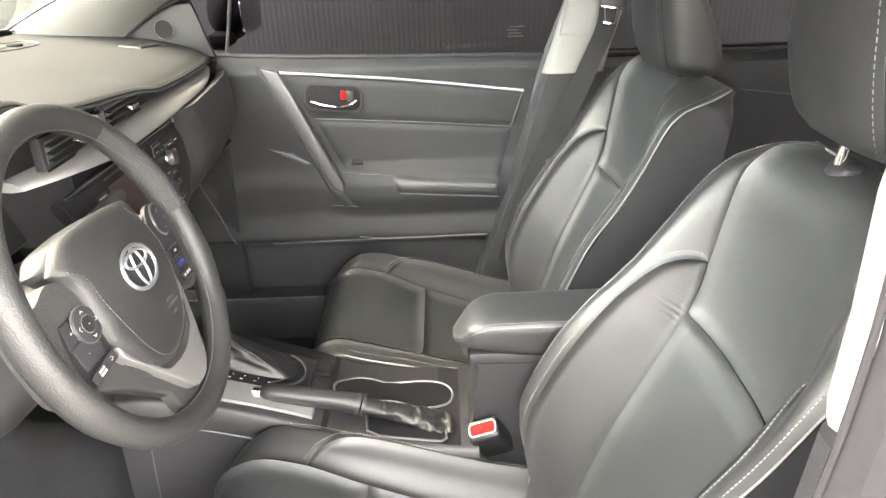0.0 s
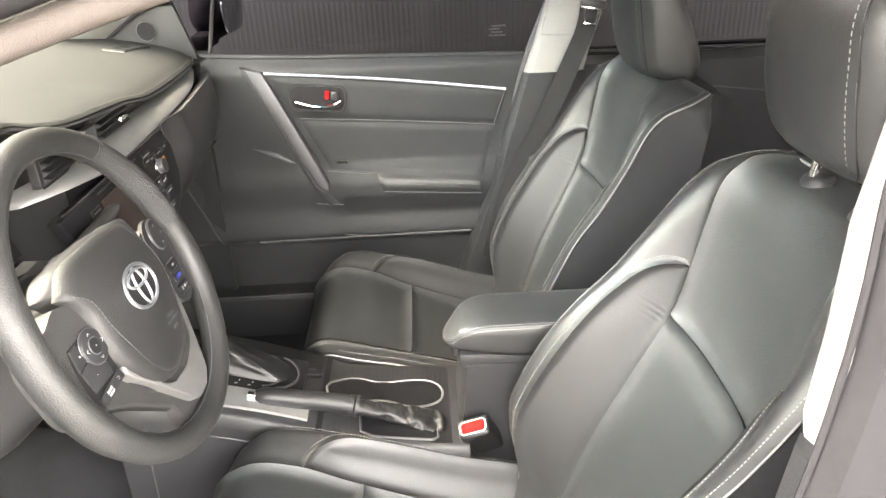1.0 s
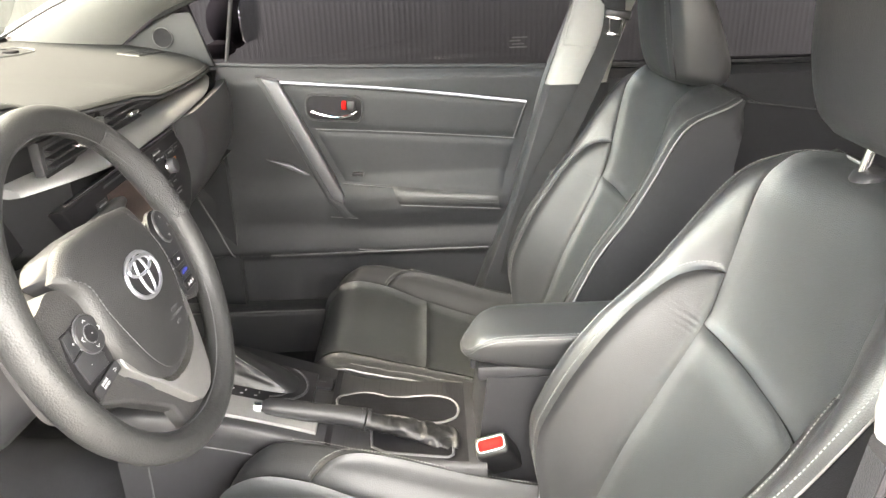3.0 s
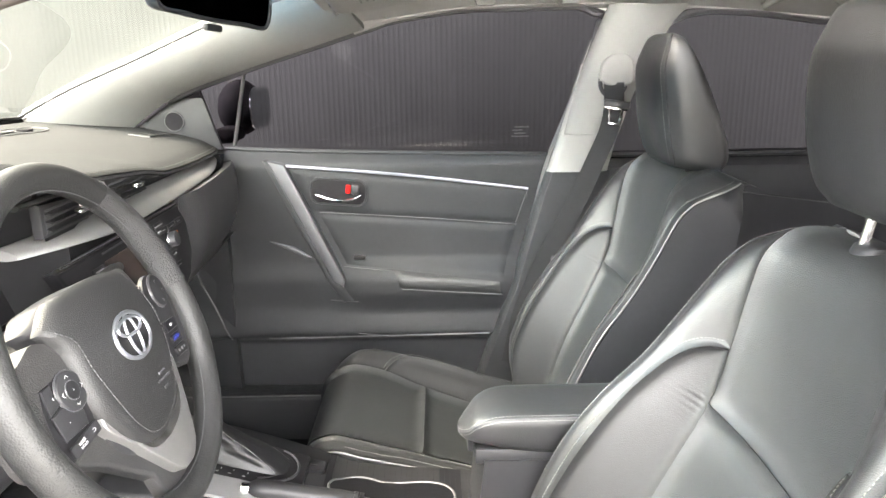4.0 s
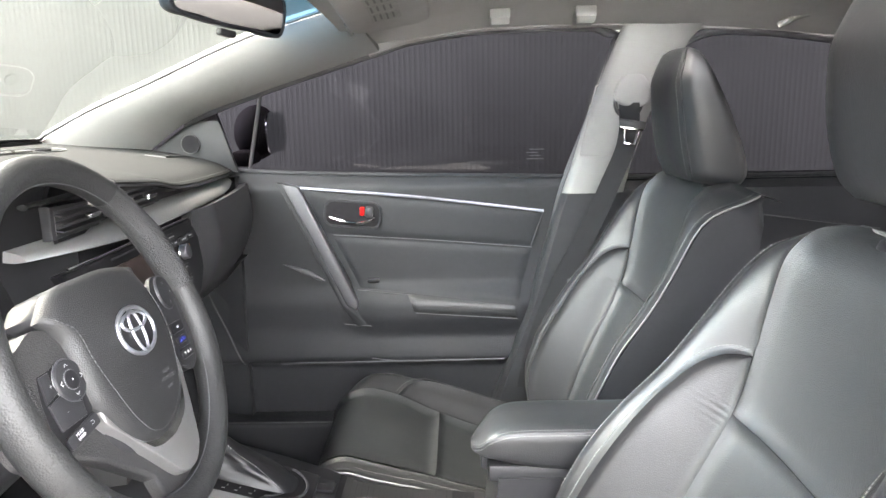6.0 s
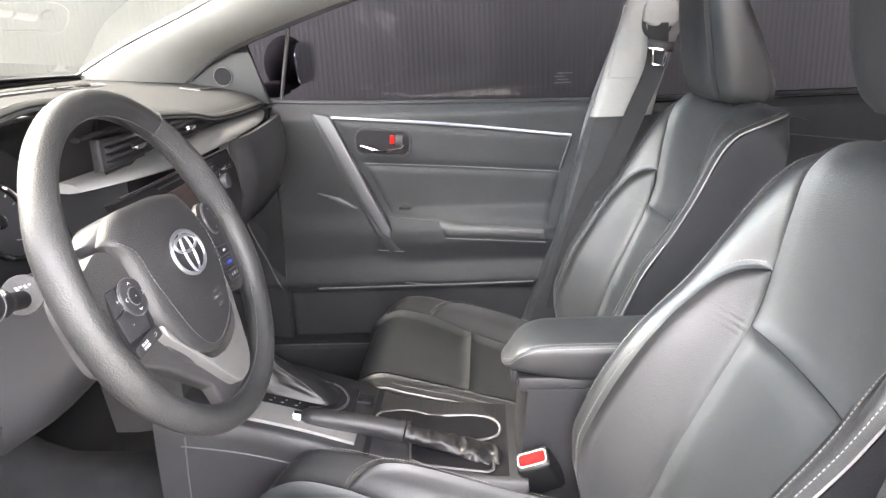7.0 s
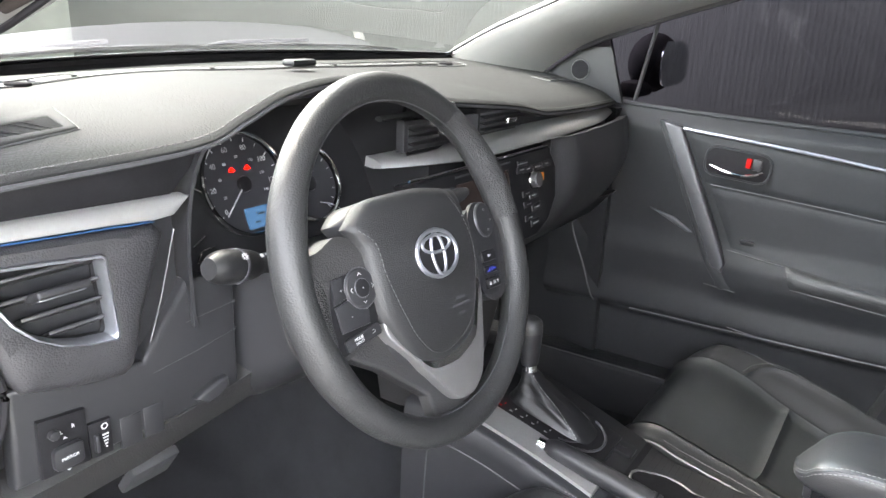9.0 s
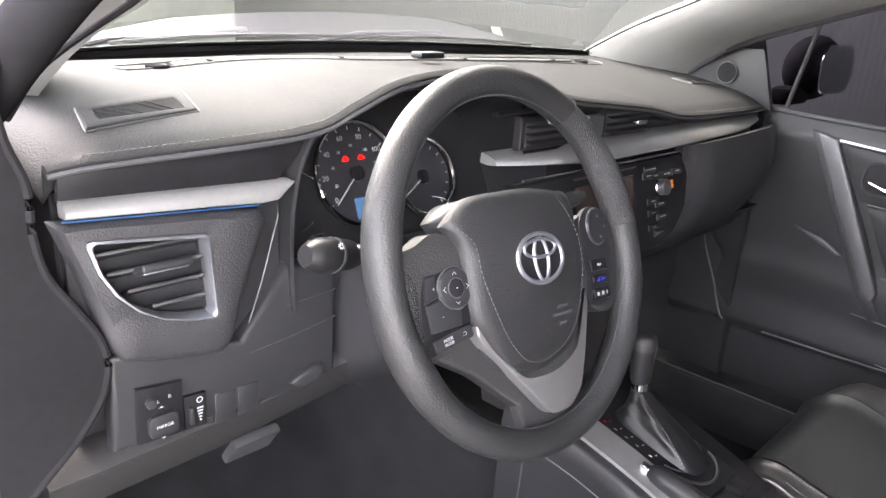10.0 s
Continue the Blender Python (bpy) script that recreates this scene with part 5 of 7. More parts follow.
part("lower_spoke", prism([(-0.142, -0.058), (-0.09, -0.045), (0.098, -0.045), (0.085, -0.11), (0.066, -0.155), (0.052, -0.188), (-0.026, -0.188), (-0.032, -0.152), (-0.093, -0.105), (-0.138, -0.080)], 0.016, 0.005, 3, HM @ pose(0, 0, -0.020)), GREYPLASTIC, wheel)

# column shroud
column = thing("steering_column", (-0.48, 0.787, 0.86), "black plastic steering column cover", "steering column")


def col_ring(d, w, top, low, sag=0.0):
    c = WC - WN * d + Vector((0, 0, -0.005))
    return [c + Vector((0, w * cs * abs(cs) ** -0.4 if cs else 0, (top if sn > 0 else low) * sn * abs(sn) ** -0.4 if sn else 0)) for cs, sn in ((round(math.cos(2 * math.pi * k / 28), 6), round(math.sin(2 * math.pi * k / 28), 6)) for k in range(28))]


part("shroud", loft([col_ring(0.055, 0.070, 0.045, 0.055), col_ring(0.065, 0.085, 0.055, 0.072), col_ring(0.11, 0.095, 0.058, 0.095), col_ring(0.17, 0.105, 0.060, 0.125), col_ring(0.24, 0.115, 0.058, 0.140)]), SMOOTH, column, smooth=60)
part("shroud_ring", ring_of(0.060, 0.012, WM @ pose(0, 0, -0.050), 40), SMOOTH, column)
st = [(-0.455, 0.700, 0.921), (-0.446, 0.660, 0.932), (-0.434, 0.625, 0.943), (-0.426, 0.595, 0.951), (-0.422, 0.566, 0.957)]
stalk = part("stalk", tube(spline(st, 20), [0.010] * 8 + [0.011, 0.013, 0.015, 0.0160, 0.0165, 0.0170, 0.0175, 0.0178, 0.0178, 0.0172, 0.0150, 0.0105], 20), GLOSSHIDE, column, "black light stalk")
part("stalk_ring", tube([(-0.4285, 0.604, 0.9485), (-0.4275, 0.600, 0.9497)], 0.0185, 20), DARKSILVER, stalk)
part("stalk_collar", tube([(-0.458, 0.715, 0.921), (-0.452, 0.690, 0.929)], 0.022, 18), GREYPLASTIC, stalk)
sm = frame_of((-0.411, 0.596, 0.961), (0, 1, -0.1), (-0.6, 0, 0.8))
for k in range(8):
    part("symbol_print", turned(box(0.0022, 0.0038, -0.0004, 0.0004, 0, 0.0006), sm @ pose(0, 0, 0.0076, 0, 0, 45 * k)), WHITE, stalk)
part("symbol_print", ring_of(0.0016, 0.0004, sm @ pose(0, 0, 0.0076), 14, 1, 4), WHITE, stalk)
for k in range(4):
    part("mark_print", turned(box(0.022 + 0.008 * k, 0.026 + 0.008 * k, -0.003 + 0.0015 * (k % 2), 0.001, 0, 0.0006), sm @ pose(0, 0, 0.0040 - 0.001 * k)), WHITE, stalk)
part("wiper_stalk", tube(spline([(-0.455, 0.880, 0.925), (-0.43, 0.95, 0.940), (-0.415, 1.02, 0.955)], 14), [0.009] * 6 + [0.011] * 6 + [0.010, 0.006], 12), GREYPLASTIC, column)


# ---- dashboard ----
dash = thing("dashboard", (-0.7, CL, 0.75), "black dashboard with soft grey pad, silver trim and round gauges", "dashboard")
EDGE_Z = [(0.36, 1.050), (0.40, 1.055), (0.60, 1.062), (0.645, 1.068), (0.69, 1.087), (0.75, 1.110), (0.83, 1.120), (0.90, 1.118), (0.97, 1.098), (1.05, 1.081), (1.18, 1.067), (1.28, 1.056), (1.40, 1.037), (1.55, 1.031), (1.75, 1.028), (1.90, 1.016)]
EDGE_X = [(0.36, -0.500), (0.60, -0.500), (0.75, -0.490), (0.90, -0.478), (1.05, -0.470), (1.40, -0.472), (1.70, -0.480), (1.90, -0.528)]


def pad_skin(u, v):
    # u across, v from the rear lip to the windshield
    y = 0.372 + 1.530 * u
    ex, ez = curve_at(EDGE_X, y), curve_at(EDGE_Z, y)
    w = (y - CL) / 0.765
    fx = -1.02 + 0.12 * w * w
    fz = 1.094
    if v < 0.06:
        t = v / 0.06 * math.pi / 2
        return Vector((ex - 0.014 * (1 - math.cos(t)) + 0.002 * math.sin(2 * t), y, ez - 0.008 + 0.008 * math.sin(t)))
    q = (v - 0.06) / 0.94
    x = ex - 0.014 + (fx - ex + 0.014) * q
    z = ez + 0.006 * q * (1 - q) + (fz - ez) * q**0.55
    fall = 0.035 * max(0.0, (abs(w) - 0.93) / 0.07) ** 2
    return Vector((x, y, z - fall))


pad = part("pad", sheet(pad_skin, 150, 60, 0.0, None, (-0.004, 0, -0.006)), PAD, dash, "soft grey dash pad")
row = [pad_skin(u, 0.046) + Vector((0, 0, 0.0004)) for u in np.linspace(0.02, 0.98, 160)]
part("stitching", stitches(row, lambda c: (0, 0, 1), 0.0052, 0.0018, 0.0004), SMOOTH, pad)
part("pad_groove", tube([pad_skin(u, 0.015) + Vector((0.0, 0, -0.0045)) for u in np.linspace(0.0, 1.0, 120)], 0.0025, 6), RUBBER, pad)


def on_pad(x, y, rise=0.0):
    u = (y - 0.372) / 1.530
    lo, hi = 0.06, 1.0
    for _ in range(24):
        mid = (lo + hi) / 2
        lo, hi = (mid, hi) if pad_skin(u, mid).x > x else (lo, mid)
    p = pad_skin(u, lo)
    return Vector((x, y, p.z + rise))


# long demister slot along the windshield, with slats
slot_pts = [on_pad(-0.872 - 0.045 * (1 - ((y - CL) / 0.5) ** 2), y, 0.002) for y in np.linspace(0.66, 1.61, 60)]
slot = part("demister", tube(slot_pts, 0.010, 8, flat=0.22), RUBBER, dash, "long black demister slot with slats")
for y in np.linspace(0.70, 1.57, 64):
    c = on_pad(-0.872 - 0.045 * (1 - ((y - CL) / 0.5) ** 2), y, 0.005)
    part("slat", box(c.x - 0.008, c.x + 0.008, y - 0.0012, y + 0.0012, c.z - 0.003, c.z - 0.0008), GREYPLASTIC, slot)
for y in (0.72, 0.98, 1.29, 1.55):
    c = on_pad(-0.872 - 0.045 * (1 - ((y - CL) / 0.5) ** 2), y, 0.006)
    part("bridge", box(c.x - 0.011, c.x + 0.011, y - 0.004, y + 0.004, c.z - 0.004, c.z - 0.0012, 0.0008), PAD, slot)
for y in (0.635, 1.635):
    c = on_pad(-0.862, y, 0.0)
    part("sensor", disc(0.016, 0.004, pose(c.x, c.y, c.z - 0.0005), 24, 0.001), BODYDARK, slot, "round black sensor")
groove = [on_pad(x - 0.045 * (1 - ((y - CL) / 0.55) ** 2), y, 0.0006) for x, y in closed_line([(-0.845, 0.585), (-0.850, 0.80), (-0.850, CL), (-0.850, 1.47), (-0.845, 1.687), (-0.870, 1.695), (-0.898, 1.60), (-0.900, CL), (-0.898, 0.67), (-0.870, 0.577)], 160)]
part("panel_groove", tube(groove, 0.0016, 6, closed=True), RUBBER, slot)
part("sun_sensor", box(-0.868, -0.838, CL - 0.03, CL + 0.03, 1.100, 1.112, 0.004), SMOOTH, slot)

# small demister vents at both ends of the pad
for name, q, inn in (("driver", [(-0.627, 0.442), (-0.691, 0.582), (-0.587, 0.550), (-0.551, 0.423)], [(-0.610, 0.452), (-0.644, 0.551), (-0.594, 0.538), (-0.576, 0.445)]), ("passenger", [(-0.64, 1.80), (-0.665, 1.70), (-0.615, 1.695), (-0.59, 1.79)], [(-0.628, 1.785), (-0.650, 1.712), (-0.622, 1.708), (-0.606, 1.78)])):
    around = [(a[0] + (b[0] - a[0]) * k / 8, a[1] + (b[1] - a[1]) * k / 8) for a, b in zip(q, q[1:] + q[:1]) for k in range(8)]
    inner = [(a[0] + (b[0] - a[0]) * k / 8, a[1] + (b[1] - a[1]) * k / 8) for a, b in zip(inn, inn[1:] + inn[:1]) for k in range(8)]
    mix = lambda t: [(x + (p - x) * t, y + (r - y) * t) for (x, y), (p, r) in zip(around, inner)]
    rings = [[on_pad(x, y, dz) for x, y in mix(t)] for t, dz in ((0.0, -0.002), (0.0, 0.0012), (0.08, 0.0028), (0.20, 0.0036), (0.80, 0.0038), (0.94, 0.0034), (1.0, 0.0026), (1.0, 0.0))]
    vent = part("side_demister", loft(rings, caps=False), PAD, dash, "small pale-rimmed demister vent", smooth=30)
    part("rim_groove", tube([on_pad(x, y, 0.0004) for x, y in around], 0.0013, 6, closed=True), RUBBER, vent)
    # a black face paints in the shade of the slot
    bm = bmesh.new()
    bm.faces.new([bm.verts.new(on_pad(x, y, 0.0022)) for x, y in inner])
    part("vent_dark", bm, DEEPBLACK, vent)
    top, low = [on_pad(x, y, 0.0028) for x, y in inner[:9]], [on_pad(x, y, 0.0028) for x, y in (inner[16:25])[::-1]]
    for k in range(5):
        part("slat", tube([top[int(1.4 * k)], low[min(8, int(1.4 * k) + 2)]], 0.0007, 5), PAD, vent)


# dark body under the pad: profile from the lip down to the knee
def body_x(y):
    return curve_at(EDGE_X, y) - 0.028


def body_skin(u, v):
    y = 0.385 + 1.50 * u
    top = curve_at(EDGE_Z, y) - 0.014
    x0 = body_x(y)
    prof = [(0.0, x0, top), (0.35, x0 + 0.0, 0.90), (0.62, x0 - 0.015, 0.80), (0.80, x0 - 0.07, 0.725), (1.0, x0 - 0.28, 0.66)]
    x = curve_at([(a, b) for a, b, _ in prof], v)
    z = np.interp(v, [p[0] for p in prof], [p[2] for p in prof])
    return Vector((x, y, float(z)))


def in_cave(u, v):
    p = body_skin(u, v)
    return 0.606 < p.y < 1.03 and p.z > 0.885


part("body", sheet(body_skin, 90, 60, 0.006, lambda u, v: not in_cave(u, v)), SMOOTH, dash)
part("body_end", prism([(-0.535, 1.02), (-0.535, 0.80), (-0.60, 0.70), (-1.0, 0.66), (-1.0, 1.040), (-0.6, 1.030)], 0.006, 0.002, 1, frame_of((0, 0.388, 0), (1, 0, 0), (0, 0, 1))), BODYDARK, dash)
part("body_end", prism([(-0.535, 1.02), (-0.535, 0.80), (-0.60, 0.70), (-1.0, 0.66), (-1.0, 1.040), (-0.6, 1.030)], 0.006, 0.002, 1, frame_of((0, 1.888, 0), (1, 0, 0), (0, 0, 1))), BODYDARK, dash)

# gauge cave
def cave(u, v):
    a = math.pi * (-0.08 + 1.16 * u)
    y = 0.824 - 0.218 * math.copysign(abs(math.cos(a)) ** 0.42, math.cos(a)) * (1 - 0.10 * v) + 0.006 * v
    z = 0.920 + 0.178 * math.copysign(abs(math.sin(a)) ** 0.8, math.sin(a)) * (1 - 0.18 * v)
    return Vector((-0.500 - 0.150 * v, y, min(z, curve_at(EDGE_Z, y) - 0.013)))


part("gauge_hood", sheet(cave, 40, 10, -0.004), SMOOTH, dash, "black hood round the gauges")
cl = thing("gauge_cluster", (-0.64, 0.84, 0.90), "round speedometer and rev counter with chrome rings and blue display", "gauges")
GM = frame_of((-0.6145, 0.838, 0.970), (0, 1, 0), (-0.35, 0, 0.94))
part("back_plate", prism([(-0.20, -0.10), (0.21, -0.10), (0.22, 0.05), (0.12, 0.12), (-0.12, 0.12), (-0.20, 0.05)], 0.006, 0.002, 1, GM @ pose(0, 0, -0.008)), SMOOTH, cl)
for gx, gy, R, word in ((-0.060, 0.004, 0.068, "speed"), (0.056, -0.014, 0.054, "rev")):
    m = GM @ pose(gx, gy, 0.004)
    dial = part("dial", disc(R - 0.002, 0.003, m, 56), DIAL, cl, "black dial face")
    part("ring", ring_of(R, 0.0030, m @ pose(0, 0, 0.010), 64), CHROME, dial, "chrome ring")
    part("ring_wall", loft([[m @ Vector((R * math.cos(2 * math.pi * k / 48), R * math.sin(2 * math.pi * k / 48), z)) for k in range(48)] for z in (0.0, 0.010)], caps=False), PIANO, dial)
    n = 15 if word == "speed" else 9
    for k in range(n):
        a = radians((218 if word == "speed" else 95) - (256 if word == "speed" else 150) * k / (n - 1))
        part("tick", turned(box(R - 0.010, R - 0.005, -0.0006, 0.0006, 0, 0.0006), m @ pose(0, 0, 0.0032) @ pose(0, 0, 0, 0, 0, math.degrees(a))), WHITE, dial)
        num = str(10 * k) if word == "speed" and k % 2 == 0 else ""
        if num:
            text_part("number", num, 0.0098, m @ pose((R - 0.018) * math.cos(a), (R - 0.018) * math.sin(a), 0.0032), WHITE, dial)
        if word == "speed" and k % 2 == 1 and k < 14:
            text_part("number", str(10 * (k + 1)), 0.0055, m @ pose((R - 0.031) * math.cos(a), (R - 0.031) * math.sin(a), 0.0032), WHITE, dial)
    if word == "speed":
        nd = radians(222)
        part("needle", tube([m @ Vector((0.008 * math.cos(nd), 0.008 * math.sin(nd), 0.006)), m @ Vector((0.055 * math.cos(nd), 0.055 * math.sin(nd), 0.006))], 0.0011, 6), WHITE, dial)
        part("display", prism(rounded(0.058, 0.028, 0.002), 0.001, 0, 1, m @ pose(0.017, -0.046, 0.0034)), LCD, dial, "small blue lit display")
        for k, (x, y, w) in enumerate(((-0.012, 0.004, 0.002), (-0.004, 0.002, 0.012), (0.012, 0.007, 0.010), (0.010, -0.006, 0.016), (-0.014, -0.008, 0.008))):
            part("display_bar", turned(box(x - w / 2, x + w / 2, y - 0.0012, y + 0.0012, 0, 0.0003), m @ pose(0.018, -0.044, 0.0046)), DIAL, dial)
        for x in (-0.013, 0.013):
            part("warning_lamp", merge(turned(disc(0.0032, 0.0006, pose(0, 0, 0), 12), m @ pose(x, 0.021, 0.0032)), turned(box(-0.005, 0.005, -0.001, 0.001, 0, 0.0006), m @ pose(x, 0.0195, 0.0033))), WARN, dial, "red lit warning symbol")
    else:
        nd = radians(210)
        part("needle", tube([m @ Vector((0.008 * math.cos(nd), 0.008 * math.sin(nd), 0.006)), m @ Vector((0.055 * math.cos(nd), 0.055 * math.sin(nd), 0.006))], 0.0011, 6), WHITE, dial)
        part("display_line", tube([m @ Vector(p) for p in spline([(0.010, -0.030, 0.004), (0.030, -0.036, 0.004), (0.046, -0.046, 0.004)], 8)], 0.0008, 5), WHITE, dial)
    part("needle_cap", disc(0.011, 0.008, m, 28, 0.003), PIANO, dial)
for pts in ([(-0.146, 0.014, 0.012), (-0.130, 0.004, 0.012)], [(-0.165, -0.058, 0.012), (-0.145, -0.048, 0.012)], [(-0.166, -0.078, 0.012), (-0.155, -0.066, 0.012), (-0.135, -0.064, 0.012)]):
    part("chrome_line", tube([GM @ Vector(p) for p in spline(pts, 8)], 0.0012, 6), CHROME, cl)

# driver's left: gloss panel, silver strip, vent
LX = -0.512
LM = frame_of((LX, 0, 0), (0, 1, 0), (0, 0, 1))  # local x is y of the car, y is height
def star(outline, centre, n):
    """The outline read round its centre at n even angles."""
    cx, cy = centre
    out = []
    for k in range(n):
        dx, dy = math.cos(2 * math.pi * k / n), math.sin(2 * math.pi * k / n)
        best = 0.0
        for (ax, ay), (bx, by) in zip(outline, outline[1:] + outline[:1]):
            ex, ey = bx - ax, by - ay
            den = dx * ey - dy * ex
            if abs(den) < 1e-9:
                continue
            t = ((ax - cx) * ey - (ay - cy) * ex) / den
            w = ((ax - cx) * dy - (ay - cy) * dx) / den
            if t > 0 and -1e-6 <= w <= 1 + 1e-6:
                best = max(best, t)
        out.append((cx + dx * best, cy + dy * best))
    return out


part("gloss_panel", prism([(0.383, 1.044), (0.381, 1.016), (0.594, 1.009), (0.614, 1.026), (0.640, 1.050), (0.60, 1.050)], 0.006, 0.002, 2, LM @ pose(0, 0, -0.006)), PIANO, dash, "gloss black trim panel")
part("silver_strip", loft([[LM @ Vector((y, a, 0.004)), LM @ Vector((y, a - 0.002, 0.010)), LM @ Vector((y, a + (c - a) * 0.6, 0.0145)), LM @ Vector((y, c + 0.002, 0.014)), LM @ Vector((y, c, 0.009)), LM @ Vector((y, c, -0.004)), LM @ Vector((y, a, -0.004))] for y, a, c in ((0.3815, 1.0185, 1.0040), (0.384, 1.018, 1.0035), (0.45, 1.016, 0.999), (0.52, 1.0135, 0.9945), (0.567, 1.012, 0.9905), (0.588, 1.0115, 0.9915), (0.597, 1.0112, 0.999), (0.607, 1.0108, 1.0085))]), SILVER, dash, "satin silver trim strip", smooth=50)
part("film_edge", tube([LM @ Vector((y, z, 0.010)) for y, z in ((0.379, 1.0025), (0.45, 0.9975), (0.52, 0.9930), (0.567, 0.9895))], 0.0009, 6), BLUEFILM, dash)
housing = [(0.372, 1.000), (0.40, 0.999), (0.50, 0.9915), (0.568, 0.986), (0.579, 0.974), (0.545, 0.894), (0.531, 0.844), (0.521, 0.837), (0.47, 0.845), (0.420, 0.858), (0.409, 0.876), (0.388, 0.955)]
mouth = [(0.395, 0.981), (0.40, 0.983), (0.502, 0.971), (0.505, 0.968), (0.511, 0.889), (0.508, 0.886), (0.480, 0.890), (0.455, 0.898), (0.434, 0.911), (0.416, 0.930), (0.403, 0.953)]
mid_v = (0.462, 0.934)
h_out, h_in = star(housing, mid_v, 140), star(mouth, mid_v, 140)
grow = lambda t, d: [LM @ Vector((x + (p - x) * t, y + (r - y) * t, d)) for (x, y), (p, r) in zip(h_out, h_in)]
vh = part("vent_housing", loft([grow(0.0, -0.012), grow(0.0, 0.004), grow(0.10, 0.012), grow(0.28, 0.0165), grow(0.85, 0.0175), grow(0.95, 0.016), grow(1.0, 0.012), grow(1.0, -0.030)], caps=False), PLASTIC, dash, "grained vent surround", smooth=35)
# dark back face, standing in for the shade inside the duct
bm = bmesh.new()
bm.faces.new([bm.verts.new(LM @ Vector((x, y, -0.022))) for x, y in h_in])
part("vent_dark", bm, BODYDARK, vh)
part("vent_rim", loft([[LM @ Vector((mid_v[0] + (x - mid_v[0]) * k, mid_v[1] + (y - mid_v[1]) * k, d)) for x, y in h_in] for k, d in ((1.035, 0.015), (1.035, 0.0205), (0.985, 0.0215), (0.945, 0.017), (0.945, 0.002))], caps=False), BRIGHTTRIM, vh, "satin vent frame", smooth=35)
for k in range(4):
    z = 0.966 - 0.0200 * k
    x0 = curve_at([(0.88, 0.476), (0.905, 0.448), (0.94, 0.413), (0.97, 0.401)], z - 0.004)
    part("slat", turned(box(x0, 0.506, -0.0020, 0.0020, -0.016, 0.004, 0.0015), LM @ pose(0, z, 0.004, -28)), PLASTIC, vh)
part("vent_tab", turned(box(0.436, 0.486, -0.0042, 0.0042, -0.004, 0.024, 0.003, 3), LM @ pose(0, 0.944, 0.006, -24)), SMOOTH, vh)
part("tab_edge", turned(box(0.438, 0.482, -0.0082, -0.0055, 0.013, 0.0172, 0.001), LM @ pose(0, 0.949, 0.006, -18)), BRIGHTTRIM, vh)

# knee panel, switch row, lighter lower cover
part("knee_panel", prism([(0.408, 0.866), (0.470, 0.856), (0.545, 0.842), (0.605, 0.915), (0.668, 0.910), (0.668, 0.765), (0.62, 0.760), (0.405, 0.764)], 0.018, 0.006, 3, LM @ pose(0, 0, -0.014)), SMOOTH, dash)
part("knee_seam", tube([LM @ Vector(p) for p in ((0.60, 0.868, 0.003), (0.668, 0.872, 0.003))], 0.0012, 5), RUBBER, dash)
part("knee_seam", tube([LM @ Vector(p) for p in ((0.555, 0.825, 0.003), (0.61, 0.83, 0.003), (0.668, 0.838, 0.003))], 0.0012, 5), RUBBER, dash)
# satin bar drawn in place of the highlight along the knee panel's edge
part("knee_glint", tube([LM @ Vector(p) for p in ((0.592, 0.976, 0.006), (0.570, 0.905, 0.006), (0.553, 0.862, 0.006))], 0.0007, 6), DARKSILVER, dash)
part("hood_lever", prism([(0.598, 0.776), (0.615, 0.783), (0.632, 0.788), (0.645, 0.787), (0.647, 0.775), (0.635, 0.766), (0.615, 0.763)], 0.014, 0.005, 3, LM @ pose(0, 0, 0.0)), SMOOTH, dash)
SWM = LM @ pose(-0.004, 0.011, 0.002)
sw = part("switch_block", prism([(0.432, 0.816), (0.478, 0.811), (0.478, 0.753), (0.430, 0.756)], 0.006, 0.002, 2, SWM @ pose(0, 0, 0.002)), PIANO, dash, "mirror switch block")
part("mirror_knob", prism(rounded(0.030, 0.024, 0.006), 0.006, 0.002, 2, SWM @ pose(0.455, 0.772, 0.008)), SMOOTH, sw)
text_part("print", "MIRROR", 0.0048, SWM @ pose(0.455, 0.772, 0.0145), WHITE, sw)
text_part("print", "L", 0.0054, SWM @ pose(0.452, 0.797, 0.0084), WHITE, sw)
text_part("print", "R", 0.0054, SWM @ pose(0.464, 0.799, 0.0084), WHITE, sw)
part("select_knob", disc(0.005, 0.006, SWM @ pose(0.444, 0.799, 0.008), 18, 0.001), SMOOTH, sw)
for y in (0.7885, 0.7555):
    part("arrow_print", turned(prism([(-0.0022, 0), (0.0022, 0), (0, 0.0022 if y > 0.77 else -0.0022)], 0.0004), SWM @ pose(0.455, y + 0.001, 0.0084)), WHITE, sw)
DMM = LM @ pose(-0.007, 0.005, 0.002)
dm = part("dimmer", prism([(0.482, 0.797), (0.506, 0.795), (0.506, 0.757), (0.482, 0.759)], 0.005, 0.0015, 2, DMM @ pose(0, 0, 0.002)), PIANO, dash, "dimmer wheel switch")
part("dimmer_wheel", turned(box(0.486, 0.491, 0.764, 0.784, 0.003, 0.011, 0.002), DMM), SMOOTH, dm)
for k in range(5):
    part("bar_print", turned(box(-0.001 - 0.0006 * k, 0.001 + 0.0006 * k, -0.0008, 0.0008, 0, 0.0004), DMM @ pose(0.4985, 0.766 + 0.0035 * k, 0.0072)), WHITE, dm)
part("symbol_print", ring_of(0.0030, 0.0006, DMM @ pose(0.4985, 0.789, 0.0072), 16, 1, 4), WHITE, dm)
